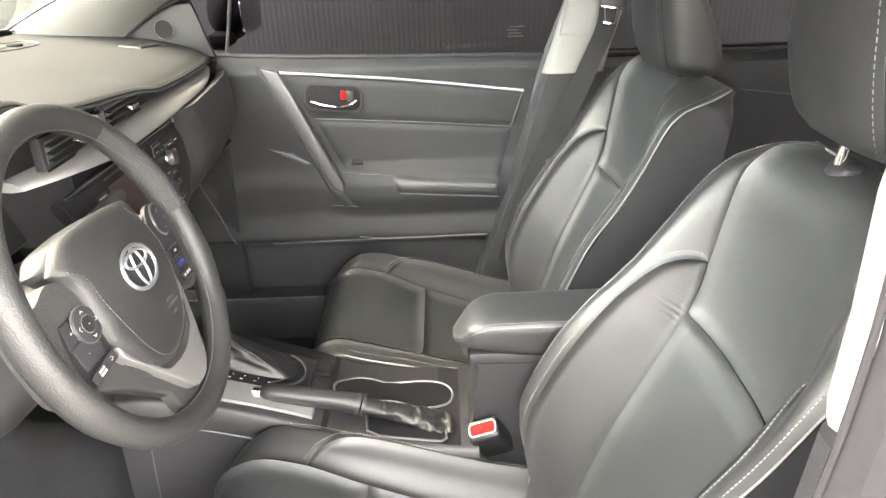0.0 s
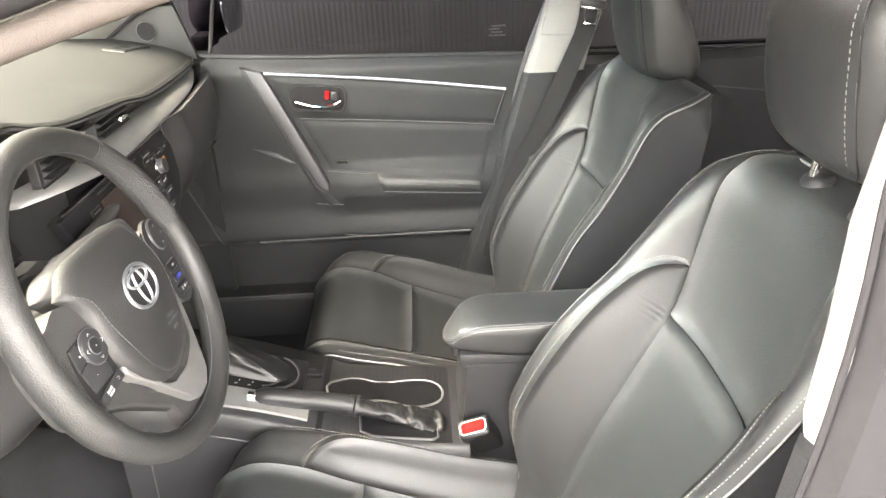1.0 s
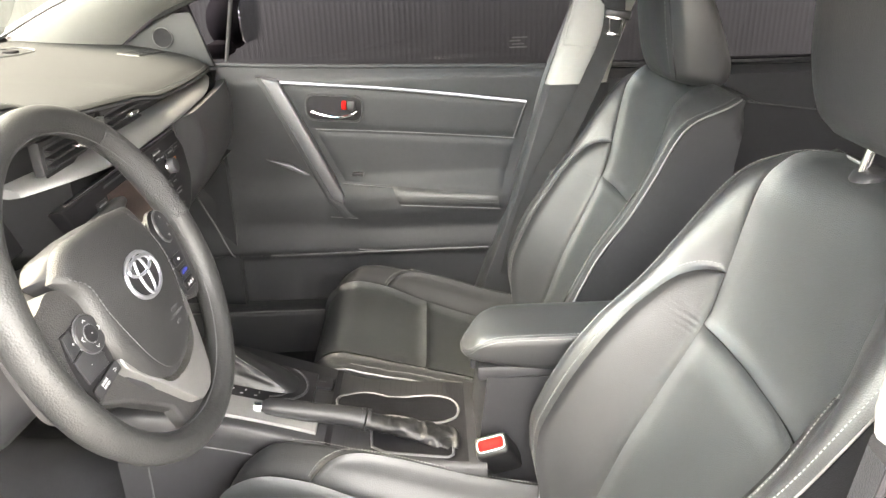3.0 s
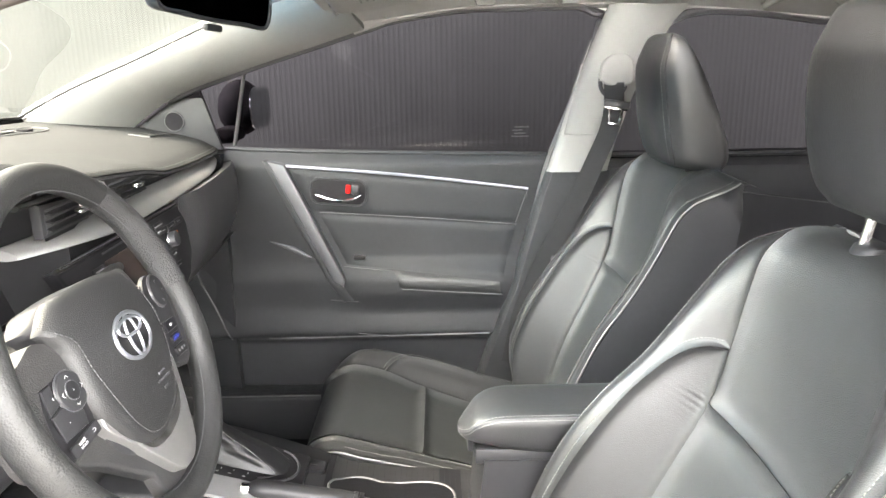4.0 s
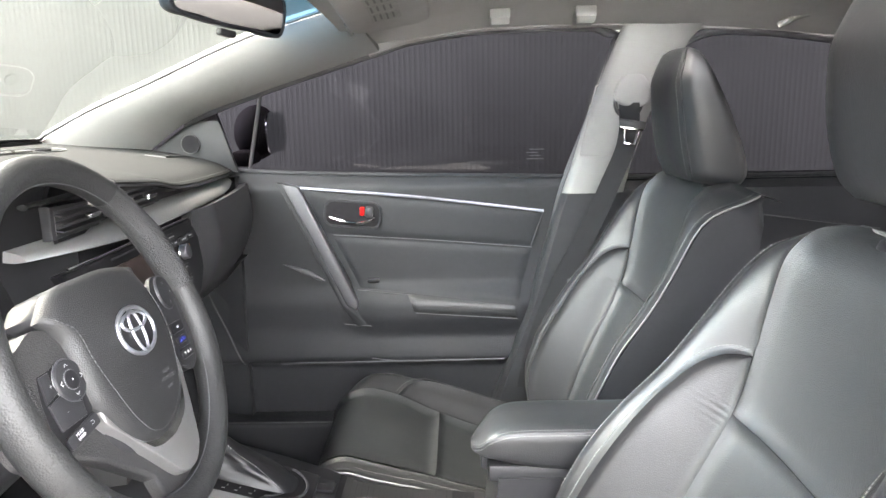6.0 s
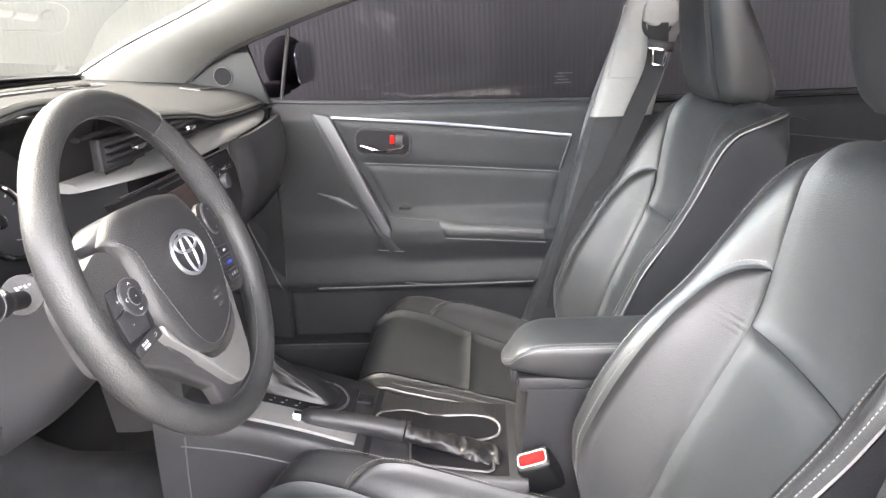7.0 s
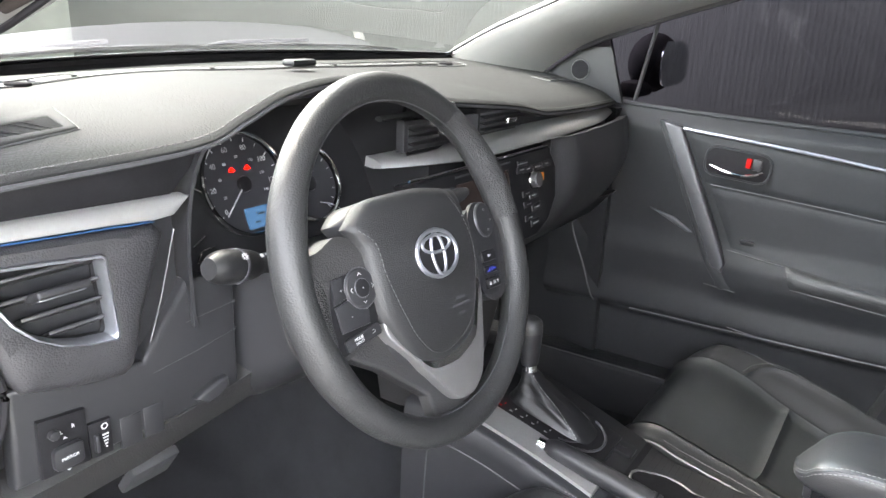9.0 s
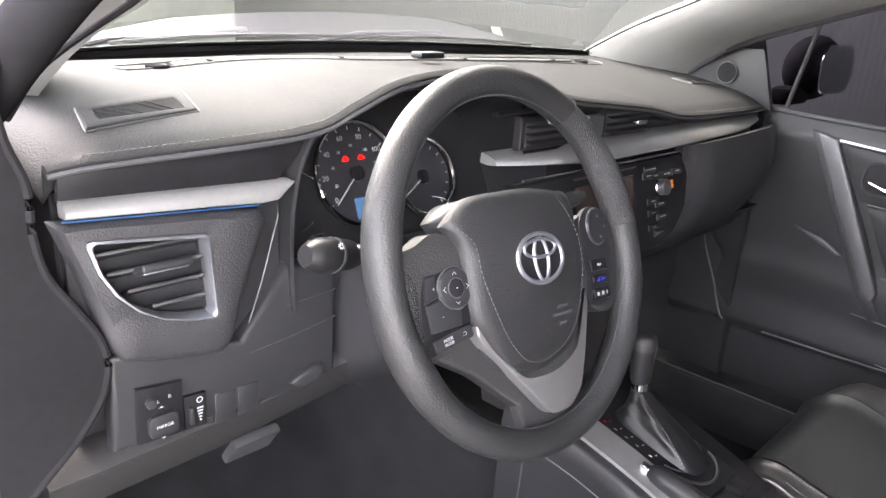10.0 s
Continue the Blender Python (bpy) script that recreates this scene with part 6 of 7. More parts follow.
for y in (0.535, 0.562):
    part("blank_switch", prism([(y - 0.024, 0.790), (y, 0.789), (y, 0.754), (y - 0.024, 0.755)], 0.004, 0.0008, 2, LM @ pose(0, 0, 0.0008)), SMOOTH, dash)
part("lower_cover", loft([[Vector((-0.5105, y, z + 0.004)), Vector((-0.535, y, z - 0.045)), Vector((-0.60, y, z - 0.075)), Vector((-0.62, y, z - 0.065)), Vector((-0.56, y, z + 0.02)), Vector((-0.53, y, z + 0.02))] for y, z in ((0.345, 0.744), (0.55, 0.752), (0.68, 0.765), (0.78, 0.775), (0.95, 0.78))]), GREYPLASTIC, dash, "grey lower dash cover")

# middle: gloss band with vents, silver wing, radio and climate panel
def face_x(y):
    return curve_at([(0.84, -0.470), (1.0, -0.462), (1.30, -0.462), (1.60, -0.475), (1.80, -0.495)], y)


def mid_band(u, v):
    y = 0.975 + 0.86 * u
    top = curve_at(EDGE_Z, y) - 0.012
    return Vector((face_x(y) - 0.022 - 0.012 * math.sin(math.pi * v), y, 1.005 + (top - 1.005) * v))


part("gloss_band", sheet(mid_band, 40, 8, 0.006), PIANO, dash, "gloss black band")
part("band_lip", tube([(-0.485, 0.905, 1.062), (-0.478, 0.96, 1.064), (-0.474, 1.02, 1.066)], 0.008, 8, flat=0.5), PAD, dash)
for y0, y1 in ((0.955, 1.085), (1.150, 1.285)):
    mz, mx = 1.033, face_x((y0 + y1) / 2) - 0.018
    vent = part("centre_vent", prism([(y0, 1.010), (y1, 1.010), (y1, 1.050), (y0, 1.056)], 0.014, 0.004, 2, frame_of((mx - 0.014, 0, 0), (0, 1, 0), (0, 0, 1))), SMOOTH, dash, "black middle air vent")
    part("vent_dark", box(mx + 0.0002, mx + 0.0012, y0 + 0.008, y1 - 0.008, 1.016, 1.048), RUBBER, vent)
    for k in range(3):
        part("slat", turned(box(-0.002, 0.010, y0 + 0.008, y1 - 0.008, -0.0015, 0.0015, 0.001), pose(mx + 0.002, 0, 1.022 + 0.0105 * k, 0, 12)), SMOOTH, vent)
    part("vent_tab", box(mx + 0.008, mx + 0.020, (y0 + y1) / 2 + 0.002, (y0 + y1) / 2 + 0.034, 1.029, 1.037, 0.003), CHROME, vent, "chrome vent tab")
part("clock", box(-0.482, -0.470, 1.098, 1.138, 1.020, 1.050, 0.002), DARKSILVER, dash)
wing = []
for y in np.linspace(0.955, 1.800, 48):
    x = face_x(y) + 0.024 - 0.030 * max(0.0, (y - 1.55) / 0.25) ** 1.5 - 0.080 * max(0.0, (1.10 - y) / 0.145) ** 1.4
    thin = curve_at([(0.95, 0.55), (1.0, 0.75), (1.1, 0.95), (1.2, 1.0), (1.8, 0.62)], y)
    zc = curve_at([(0.95, 0.986), (1.0, 0.989), (1.10, 0.994), (1.8, 0.997)], y)
    wing.append([Vector((x - 0.052 * thin, y, zc + 0.020 * thin)), Vector((x - 0.022 * thin, y, zc + 0.014 * thin)), Vector((x - 0.003, y, zc + 0.003)), Vector((x, y, zc - 0.003)), Vector((x - 0.002, y, zc - 0.006 * thin)), Vector((x - 0.016, y, zc - 0.009 * thin)), Vector((x - 0.056 * thin, y, zc - 0.006 * thin))])
part("silver_wing", loft(wing), SILVER, dash, "long satin silver trim wing")
part("wing_line", tube([Vector((face_x(y) + 0.012, y, 0.9775)) for y in np.linspace(0.93, 1.36, 20)], 0.0018, 6), CHROME, dash)

SM = frame_of((-0.440, 0, 0.90), (0, 1, 0), (-0.20, 0, 1))
stack = thing("centre_stack", (-0.45, 1.14, 0.85), "gloss black radio and climate panel with buttons and knobs", "radio panel")
sz = lambda z: z - 0.90
bezel = [(0.918, sz(0.975)), (1.372, sz(0.975)), (1.388, sz(0.935)), (1.376, sz(0.880)), (1.335, sz(0.842)), (1.285, sz(0.825)), (0.990, sz(0.825)), (0.955, sz(0.90))]
bz = part("bezel", prism(bezel, 0.018, 0.006, 3, SM @ pose(0, 0, -0.016)), PIANO, stack)
part("screen", prism([(1.045, sz(0.955)), (1.205, sz(0.955)), (1.205, sz(0.862)), (1.045, sz(0.862))], 0.0015, 0.0005, 1, SM @ pose(0, 0, 0.002)), SCREEN, bz, "dark touch screen")
part("disc_slot", turned(box(1.045, 1.215, sz(0.9645), sz(0.9675), 0.0018, 0.003), SM), DARKSILVER, bz)
for y, z in ((1.288, 0.925), (0.985, 0.925)):
    kn = part("knob", disc(0.0135, 0.016, SM @ pose(y, sz(z), 0.001), 32, 0.002), DARKSILVER, bz, "round control knob")
    part("knob_ring", ring_of(0.0140, 0.0014, SM @ pose(y, sz(z), 0.004), 32, 1, 6), CHROME, kn)
part("hazard_print", turned(box(1.318, 1.332, sz(0.918), sz(0.932), 0.002, 0.003), SM), AMBER, bz, "small orange symbol")
for k, (y, z, w) in enumerate(((1.255, 0.958, 0.034), (1.250, 0.948, 0.014), (1.272, 0.946, 0.010), (1.310, 0.945, 0.020), (1.345, 0.946, 0.012), (1.262, 0.905, 0.012), (1.286, 0.898, 0.016), (1.262, 0.886, 0.014), (1.290, 0.876, 0.020), (1.262, 0.862, 0.012), (1.280, 0.850, 0.020), (1.02, 0.948, 0.024), (1.00, 0.902, 0.014), (1.01, 0.886, 0.018), (1.01, 0.866, 0.014))):
    b = part("button", turned(box(y - 0.017, y + 0.017, sz(z) - 0.0055, sz(z) + 0.0055, 0.0015, 0.0045, 0.0012), SM), SMOOTH, bz)
    part("print", turned(box(y - w / 2, y + w / 2, sz(z) - 0.0009, sz(z) + 0.0009, 0.0045, 0.005), SM), WHITE, b)
# lighter than the dash body; the grey stands in for light down here
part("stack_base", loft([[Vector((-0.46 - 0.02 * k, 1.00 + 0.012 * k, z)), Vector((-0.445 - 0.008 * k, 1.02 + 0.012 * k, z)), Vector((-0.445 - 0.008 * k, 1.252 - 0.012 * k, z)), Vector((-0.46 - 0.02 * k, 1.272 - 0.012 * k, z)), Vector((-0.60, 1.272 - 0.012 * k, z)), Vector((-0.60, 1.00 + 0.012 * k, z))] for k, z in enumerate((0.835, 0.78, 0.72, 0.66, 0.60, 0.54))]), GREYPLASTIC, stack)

# glove box
gb = thing("glove_box", (-0.47, 1.58, 0.80), "closed black glove box with a chrome latch line", "glove box")


def glove(u, v):
    y0 = 1.372 + 0.018 * v * v
    y = y0 + (1.800 - y0) * u
    z = 0.986 - 0.194 * v
    grow = min(1.0, u / 0.16)
    proud = 0.018 + 0.018 * math.sin(math.pi * min(1, v * 0.9 + 0.1))
    return Vector((face_x(y) - 0.006 + proud * grow * grow * (3 - 2 * grow) - 0.050 * v**3 - 0.008 * max(0, u - 0.85) / 0.15 * (u > 0.85), y, z))


part("lid", sheet(glove, 30, 20, 0.02), PLASTIC, gb)
part("latch_line", tube([glove(0.90 + 0.02 * math.sin(3 * v), v) + Vector((0.006, 0, 0)) for v in np.linspace(0.10, 0.62, 16)], 0.0026, 6), SILVER, gb)
# lightened grey again, to brighten the shaded space under the glove box
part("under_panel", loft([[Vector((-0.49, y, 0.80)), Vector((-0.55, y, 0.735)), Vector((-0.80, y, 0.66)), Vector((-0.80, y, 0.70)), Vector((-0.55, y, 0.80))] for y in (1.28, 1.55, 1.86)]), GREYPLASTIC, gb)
# kick panels beside the footwells
kick = thing("kick_panel", (-0.6, 1.85, 0.3), "black plastic kick panel beside the passenger footwell", "kick panel", kind="structure")
part("panel", loft([[Vector((-1.2, 1.86, z)), Vector((-0.60, 1.862, z)), Vector((-0.505, 1.84, z)), Vector((-0.50, 1.90, z)), Vector((-1.2, 1.91, z))] for z in (0.30, 0.70, 1.0)]), DOORSKIN, kick)

# pedals
for name, y0, y1, z, lab in (("brake_pedal", 0.655, 0.735, 0.530, "ribbed rubber brake pedal on a steel arm"), ("accelerator_pedal", 0.80, 0.845, 0.585, "ribbed rubber accelerator pedal on a steel arm")):
    pd = thing(name, (-0.75, (y0 + y1) / 2, z - 0.03), lab, "pedal")
    pm = pose(-0.755, (y0 + y1) / 2, z, 0, -52)
    part("pad", turned(box(-0.030, 0.030, -(y1 - y0) / 2, (y1 - y0) / 2, -0.008, 0.008, 0.004), pm), RUBBER, pd)
    for k in range(4):
        c = -(y1 - y0) / 2 + (y1 - y0) * (k + 0.5) / 4
        part("rib", turned(box(-0.026, 0.026, c - 0.0015, c + 0.0015, 0.008, 0.0112, 0.001), pm), GREYPLASTIC, pd)
    for k in range(5):
        part("rib", turned(box(-0.024 + 0.011 * k, -0.020 + 0.011 * k, -(y1 - y0) / 2 + 0.005, (y1 - y0) / 2 - 0.005, 0.008, 0.011, 0.001), pm), GREYPLASTIC, pd)
    part("arm", tube([(-0.762, (y0 + y1) / 2, z), (-0.82, (y0 + y1) / 2 + 0.01, z + 0.10), (-0.86, (y0 + y1) / 2 + 0.01, z + 0.25)], 0.008, 8), SMOOTH, pd)


# ---- middle console ----
con = thing("centre_console", (-0.1, CL, 0.28), "black centre console with cup holders and silver shifter trim", "console")


def con_top(x):
    return curve_at([(-0.46, 0.600), (-0.30, 0.562), (-0.19, 0.528), (-0.12, 0.500), (0.07, 0.482), (0.10, 0.480)], x)


def con_wide(x, s):
    """Half the console's width, on the passenger's (1) and the driver's side (-1)."""
    return curve_at([(-0.50, 0.140), (-0.35, 0.122), (-0.18, 0.112), (0.10, 0.110)] if s > 0 else [(-0.50, 0.140), (-0.35, 0.122), (-0.18, 0.126), (-0.05, 0.136), (0.10, 0.138)], x)


def con_ring(x):
    z = con_top(x)
    out = []
    for s in (-1, 1):
        w = con_wide(x, s)
        side = [(w + 0.012, 0.26), (w + 0.006, z - 0.09), (w + 0.003, z - 0.030), (w, z - 0.008), (w - 0.007, z)]
        out += [Vector((x, CL + s * a, b)) for a, b in (side if s > 0 else side[::-1])] if s > 0 else [Vector((x, CL - a, b)) for a, b in side]
    left, right = out[:5], out[5:]
    return left + right[::-1]


shell = loft([con_ring(x) for x in np.linspace(-0.50, 0.10, 61)])
shell.faces.ensure_lookup_table()
bmesh.ops.delete(shell, geom=[f for f in shell.faces if f.calc_center_median().x > -0.165 and f.calc_center_median().x < 0.0999 and f.normal.z > 0.8 and abs(f.calc_center_median().y - CL) < 0.02], context="FACES_ONLY")
body = part("body", shell, SMOOTH, con, smooth=50)
for s in (-1, 1):
    part("side_seam", tube([Vector((x, CL + s * (con_wide(x, s) + 0.0045), con_top(x) - 0.050)) for x in np.linspace(-0.46, 0.08, 24)], 0.0012, 5), RUBBER, con)
part("front_seam", tube([Vector((-0.46, CL - 0.146, 0.30)), Vector((-0.455, CL - 0.141, 0.50)), Vector((-0.452, CL - 0.138, 0.565))], 0.0014, 5), RUBBER, con)


def on_con(x, y, rise=0.0):
    return Vector((x, y, con_top(x) + rise))


# shifter gate: silver blade along the driver side, dark plate with marks
blade = loft([[on_con(x, CL - 0.104, 0.000), on_con(x, CL - 0.104, 0.006), on_con(x, CL - 0.058 - 0.02 * (x + 0.19), 0.010), on_con(x, CL - 0.054, 0.0)] for x in np.linspace(-0.420, -0.185, 14)])
part("silver_blade", blade, SILVER, body, "satin silver console trim")
plate = part("gate_plate", loft([[on_con(x, CL - 0.054, 0.001), on_con(x, CL - 0.054, 0.008), on_con(x, CL + 0.060, 0.010), on_con(x, CL + 0.060, 0.001)] for x in np.linspace(-0.420, -0.200, 12)]), PIANO, body)
for k, (x, mat) in enumerate(((-0.375, RED), (-0.355, WHITE), (-0.335, WHITE), (-0.315, WHITE), (-0.292, WHITE))):
    part("mark", turned(box(-0.0026, 0.0026, -0.0010, 0.0010, 0, 0.0006), pose(x, CL - 0.044, con_top(x) + 0.0088, 0, 11, 0)), mat, plate)
    part("mark", turned(box(-0.0010, 0.0010, -0.0020, 0.0020, 0, 0.0006), pose(x + 0.005, CL - 0.036, con_top(x) + 0.0090, 0, 11, 0)), mat if k == 0 else WHITE, plate)
shift = thing("gear_lever", (-0.33, CL + 0.01, con_top(-0.33)), "gear lever with satin-topped knob and pleated leather boot", "gear lever")


GY = CL + 0.006


def boot(q, k):
    # a leather sock: square and slack at its foot, tight round the lever at its neck, with sharp vertical folds
    t = 2 * math.pi * k / 48
    cs, sn = math.cos(t), math.sin(t)
    ahead = curve_at([(0.0, -0.378), (0.3, -0.370), (0.7, -0.364), (1.0, -0.3635)], q)
    behind = curve_at([(0.0, -0.228), (0.25, -0.255), (0.5, -0.288), (0.75, -0.318), (1.0, -0.3370)], q)
    wide = curve_at([(0.0, 0.036), (0.3, 0.029), (0.7, 0.019), (1.0, 0.0135)], q)
    fold = 1 + 0.30 * math.sin(math.pi * q) * (abs(math.sin(2.5 * t + 1.2 * math.sin(3 * q))) - 0.55) + 0.05 * math.sin(17 * q + 3 * t) * math.sin(math.pi * q)
    sq = 0.55 + 0.45 * q
    x = (ahead + behind) / 2 + (behind - ahead) / 2 * math.copysign(abs(cs) ** sq, cs) * (0.88 + 0.12 * fold)
    return Vector((x, GY + wide * fold * math.copysign(abs(sn) ** sq, sn), con_top(x) * (1 - q) + 0.012 * (1 - q) + 0.640 * q))


part("boot", loft([[boot(q, k) for k in range(48)] for q in np.linspace(0, 1, 26)]), GLOSSHIDE, shift, "pleated black leather boot", smooth=50)
part("boot_seam", stitches([boot(q, 42) + Vector((0, -0.0012, 0)) for q in np.linspace(0.05, 0.95, 30)], lambda c: (0, -1, 0.2)), THREAD, shift)
part("collar", tube([(-0.350, GY, 0.636), (-0.351, GY, 0.652)], 0.0125, 20), CHROME, shift, "chrome collar")
kn = [(-0.351, GY, 0.650), (-0.352, GY, 0.655), (-0.353, GY, 0.675), (-0.354, GY, 0.700), (-0.355, GY, 0.716), (-0.355, GY, 0.726), (-0.355, GY, 0.731), (-0.355, GY, 0.733)]
part("knob", tube(kn, [0.0135, 0.0150, 0.0172, 0.0196, 0.0202, 0.0180, 0.0120, 0.004], 24), SMOOTH, shift, "black knob")
part("knob_cap", tube([(-0.3545, GY, 0.7080), (-0.355, GY, 0.7168), (-0.355, GY, 0.7270), (-0.355, GY, 0.7322), (-0.355, GY, 0.7345)], [0.0204, 0.0208, 0.0186, 0.0126, 0.004], 24), GREYPLASTIC, shift, "satin grey knob top")
# curved trim beside the boot
for far, thick in ((-0.2365, 0.0016), (-0.2120, 0.0022)):
    part("boot_ring", tube([on_con(far - 0.045 + 0.045 * math.cos(t), GY + 0.050 * math.sin(t), 0.011) for t in np.linspace(-1.3, 1.3, 20)], thick, 8), DARKSILVER, body, "satin curved trim line")

# small switch, cup holders
part("seat_switch", prism(rounded(0.040, 0.034, 0.005), 0.006, 0.002, 2, pose(-0.192, CL + 0.042, con_top(-0.192) + 0.001, 0, 10)), PIANO, body)
part("switch_print", turned(merge(*[box(-0.006 + 0.005 * k, -0.003 + 0.005 * k, -0.0016, 0.0016, 0, 0.0005) for k in range(3)]), pose(-0.192, CL + 0.042, con_top(-0.192) + 0.0078, 0, 10)), GREYPLASTIC, body)
cupline = closed_line([(-0.162, 1.145), (-0.157, 1.158), (-0.143, 1.172), (-0.122, 1.187), (-0.097, 1.188), (-0.070, 1.179), (-0.043, 1.181), (-0.015, 1.187), (0.013, 1.189), (0.040, 1.182), (0.054, 1.166), (0.058, 1.144), (0.052, 1.124), (0.033, 1.110), (0.007, 1.104), (-0.018, 1.108), (-0.041, 1.118), (-0.075, 1.120), (-0.094, 1.114), (-0.125, 1.108), (-0.150, 1.117), (-0.160, 1.131)], 96)


def con_plate(u, v):
    x = -0.170 + 0.270 * u
    a, b = con_wide(x, -1) - 0.007, con_wide(x, 1) - 0.007
    return Vector((x, CL - a + (a + b) * v, con_top(x)))


part("top_plate", sheet(con_plate, 120, 90, 0.0, lambda u, v: not inside(con_plate(u, v).x, con_plate(u, v).y, cupline)), PIANO, body)
part("cup_rim", tube([Vector((x, y, con_top(x) + 0.002)) for x, y in cupline], 0.0022, 8, closed=True), SPOKEGREY, body, "satin cup holder rim")
# blacker than the console, so the wells' shade is partly in the colour
part("cup_well", loft([[Vector((-0.04 + (x + 0.04) * k, 1.146 + (y - 1.146) * k, con_top(x) + dz)) for x, y in cupline] for k, dz in ((1.0, 0.002), (0.985, -0.006), (0.965, -0.030), (0.94, -0.085), (0.5, -0.088))]), DEEPBLACK, body, "black moulded cup wells")
for x in (-0.054, -0.030):
    part("cup_bridge", box(x - 0.0042, x + 0.0042, 1.122, 1.178, con_top(-0.04) - 0.075, con_top(-0.04) - 0.004, 0.0020), DARKSILVER, body)
part("cup_bridge", box(-0.0500, -0.0340, 1.123, 1.177, con_top(-0.04) - 0.075, con_top(-0.04) - 0.018, 0.002), SMOOTH, body)

# handbrake
hb = thing("handbrake", (-0.05, 1.066, 0.50), "black handbrake lever, lowered, with crumpled leather boot", "handbrake")
grip = [(-0.275, 1.062, 0.566), (-0.262, 1.062, 0.564), (-0.20, 1.063, 0.552), (-0.14, 1.064, 0.540), (-0.105, 1.064, 0.531)]
part("grip", tube(spline(grip, 18), [0.010, 0.0155, 0.0165] + [0.0168] * 11 + [0.0178, 0.0180, 0.0180, 0.0172], 16), SMOOTH, hb)
part("release_button", tube([(-0.288, 1.062, 0.568), (-0.272, 1.062, 0.566)], 0.0075, 14), CHROME, hb, "chrome release button")
for k in range(2):
    part("grip_ring", tube([(-0.112 + 0.009 * k, 1.064, 0.533 - 0.0025 * k), (-0.106 + 0.009 * k, 1.064, 0.531 - 0.0025 * k)], 0.0195, 18), SMOOTH, hb)
pts, rad = [], []
for k in range(30):
    q = k / 29
    pts.append((-0.100 + 0.150 * q, 1.064 - 0.002 * math.sin(9 * q), 0.529 - 0.036 * q))
    rad.append(0.0155 + 0.012 * q)
boot_bm = tube(spline(pts, 60), [float(np.interp(k / 59, np.linspace(0, 1, 30), rad)) for k in range(60)], 32)
for v in boot_bm.verts:
    q = (v.co.x + 0.100) / 0.150
    c = Vector((v.co.x, 1.064, 0.529 - 0.036 * q))
    n = 0.5 - 1.5 * abs(noise.noise(Vector((v.co.x * 48, v.co.y * 30, v.co.z * 30 + 3)))) - 0.7 * abs(noise.noise(Vector((v.co.x * 110, v.co.y * 60, v.co.z * 40))))
    v.co += (v.co - c) * 0.42 * n * (0.3 + q)
    v.co.z = c.z + (v.co.z - c.z) * (0.85 - 0.45 * q) - 0.010 * q
part("boot", boot_bm, GLOSSHIDE, hb, "crumpled leather boot", smooth=80)
tray = [(-0.098, 1.093), (0.036, 1.083), (0.046, 1.075), (0.045, 1.018), (0.036, 1.010), (-0.070, 1.018), (-0.092, 1.030)]
tray_line = [(a[0] + (b[0] - a[0]) * k / 8, a[1] + (b[1] - a[1]) * k / 8) for a, b in zip(tray, tray[1:] + tray[:1]) for k in range(8)]
# deep black here adds to the shade of the sunken tray
part("boot_tray", loft([[Vector((-0.026 + (x + 0.026) * k, 1.052 + (y - 1.052) * k, con_top(x) + dz)) for x, y in tray_line] for k, dz in ((1.0, 0.003), (0.97, 0.003), (0.93, -0.001), (0.90, 0.0012))]), DEEPBLACK, hb, "black sunken boot tray")
part("tray_edge", tube(spline([(-0.100, 1.116, con_top(-0.10) + 0.001), (-0.083, 1.107, con_top(-0.083) + 0.001), (-0.03, 1.102, con_top(-0.03) + 0.001), (0.030, 1.097, con_top(0.03) + 0.001), (0.040, 1.089, con_top(0.04) + 0.001), (0.045, 1.020, con_top(0.045) + 0.001)], 60), 0.0013, 6), DARKSILVER, hb)
part("boot_frame", tube([Vector((x, y, con_top(x) + 0.0035)) for x, y in tray_line], 0.0020, 8, closed=True), DARKSILVER, hb, "satin boot frame")

# armrest bin
bin_ = thing("armrest_bin", (0.25, CL, 0.30), "black storage bin with padded stitched leather armrest lid", "armrest")
part("bin", loft([[Vector((x0, CL - 0.088, z)), Vector((x0 - 0.004, CL - 0.06, z)), Vector((x0 - 0.004, CL + 0.06, z)), Vector((x0, CL + 0.088, z)), Vector((0.40, CL + 0.092, z)), Vector((0.40, CL - 0.092, z))] for x0, z in ((0.092, 0.28), (0.090, 0.48), (0.098, 0.56), (0.104, 0.615))]), SMOOTH, bin_, smooth=30)


def lid_sew(x):
    return curve_at([(0.064, 0.655), (0.080, 0.667), (0.089, 0.677), (0.102, 0.684), (0.126, 0.690), (0.16, 0.6915), (0.43, 0.692)], x)


def lid_side(x, s):
    # near and far edge in plan; the nose is rounder at the far side
    if s < 0:
        return 1.088 - 0.045 * (1 - max(0.0, 1 - (x - 0.062) / 0.045) ** 2.6) ** 0.6
    return 1.088 + 0.072 * (1 - max(0.0, 1 - (x - 0.062) / 0.085) ** 2.2) ** 0.6


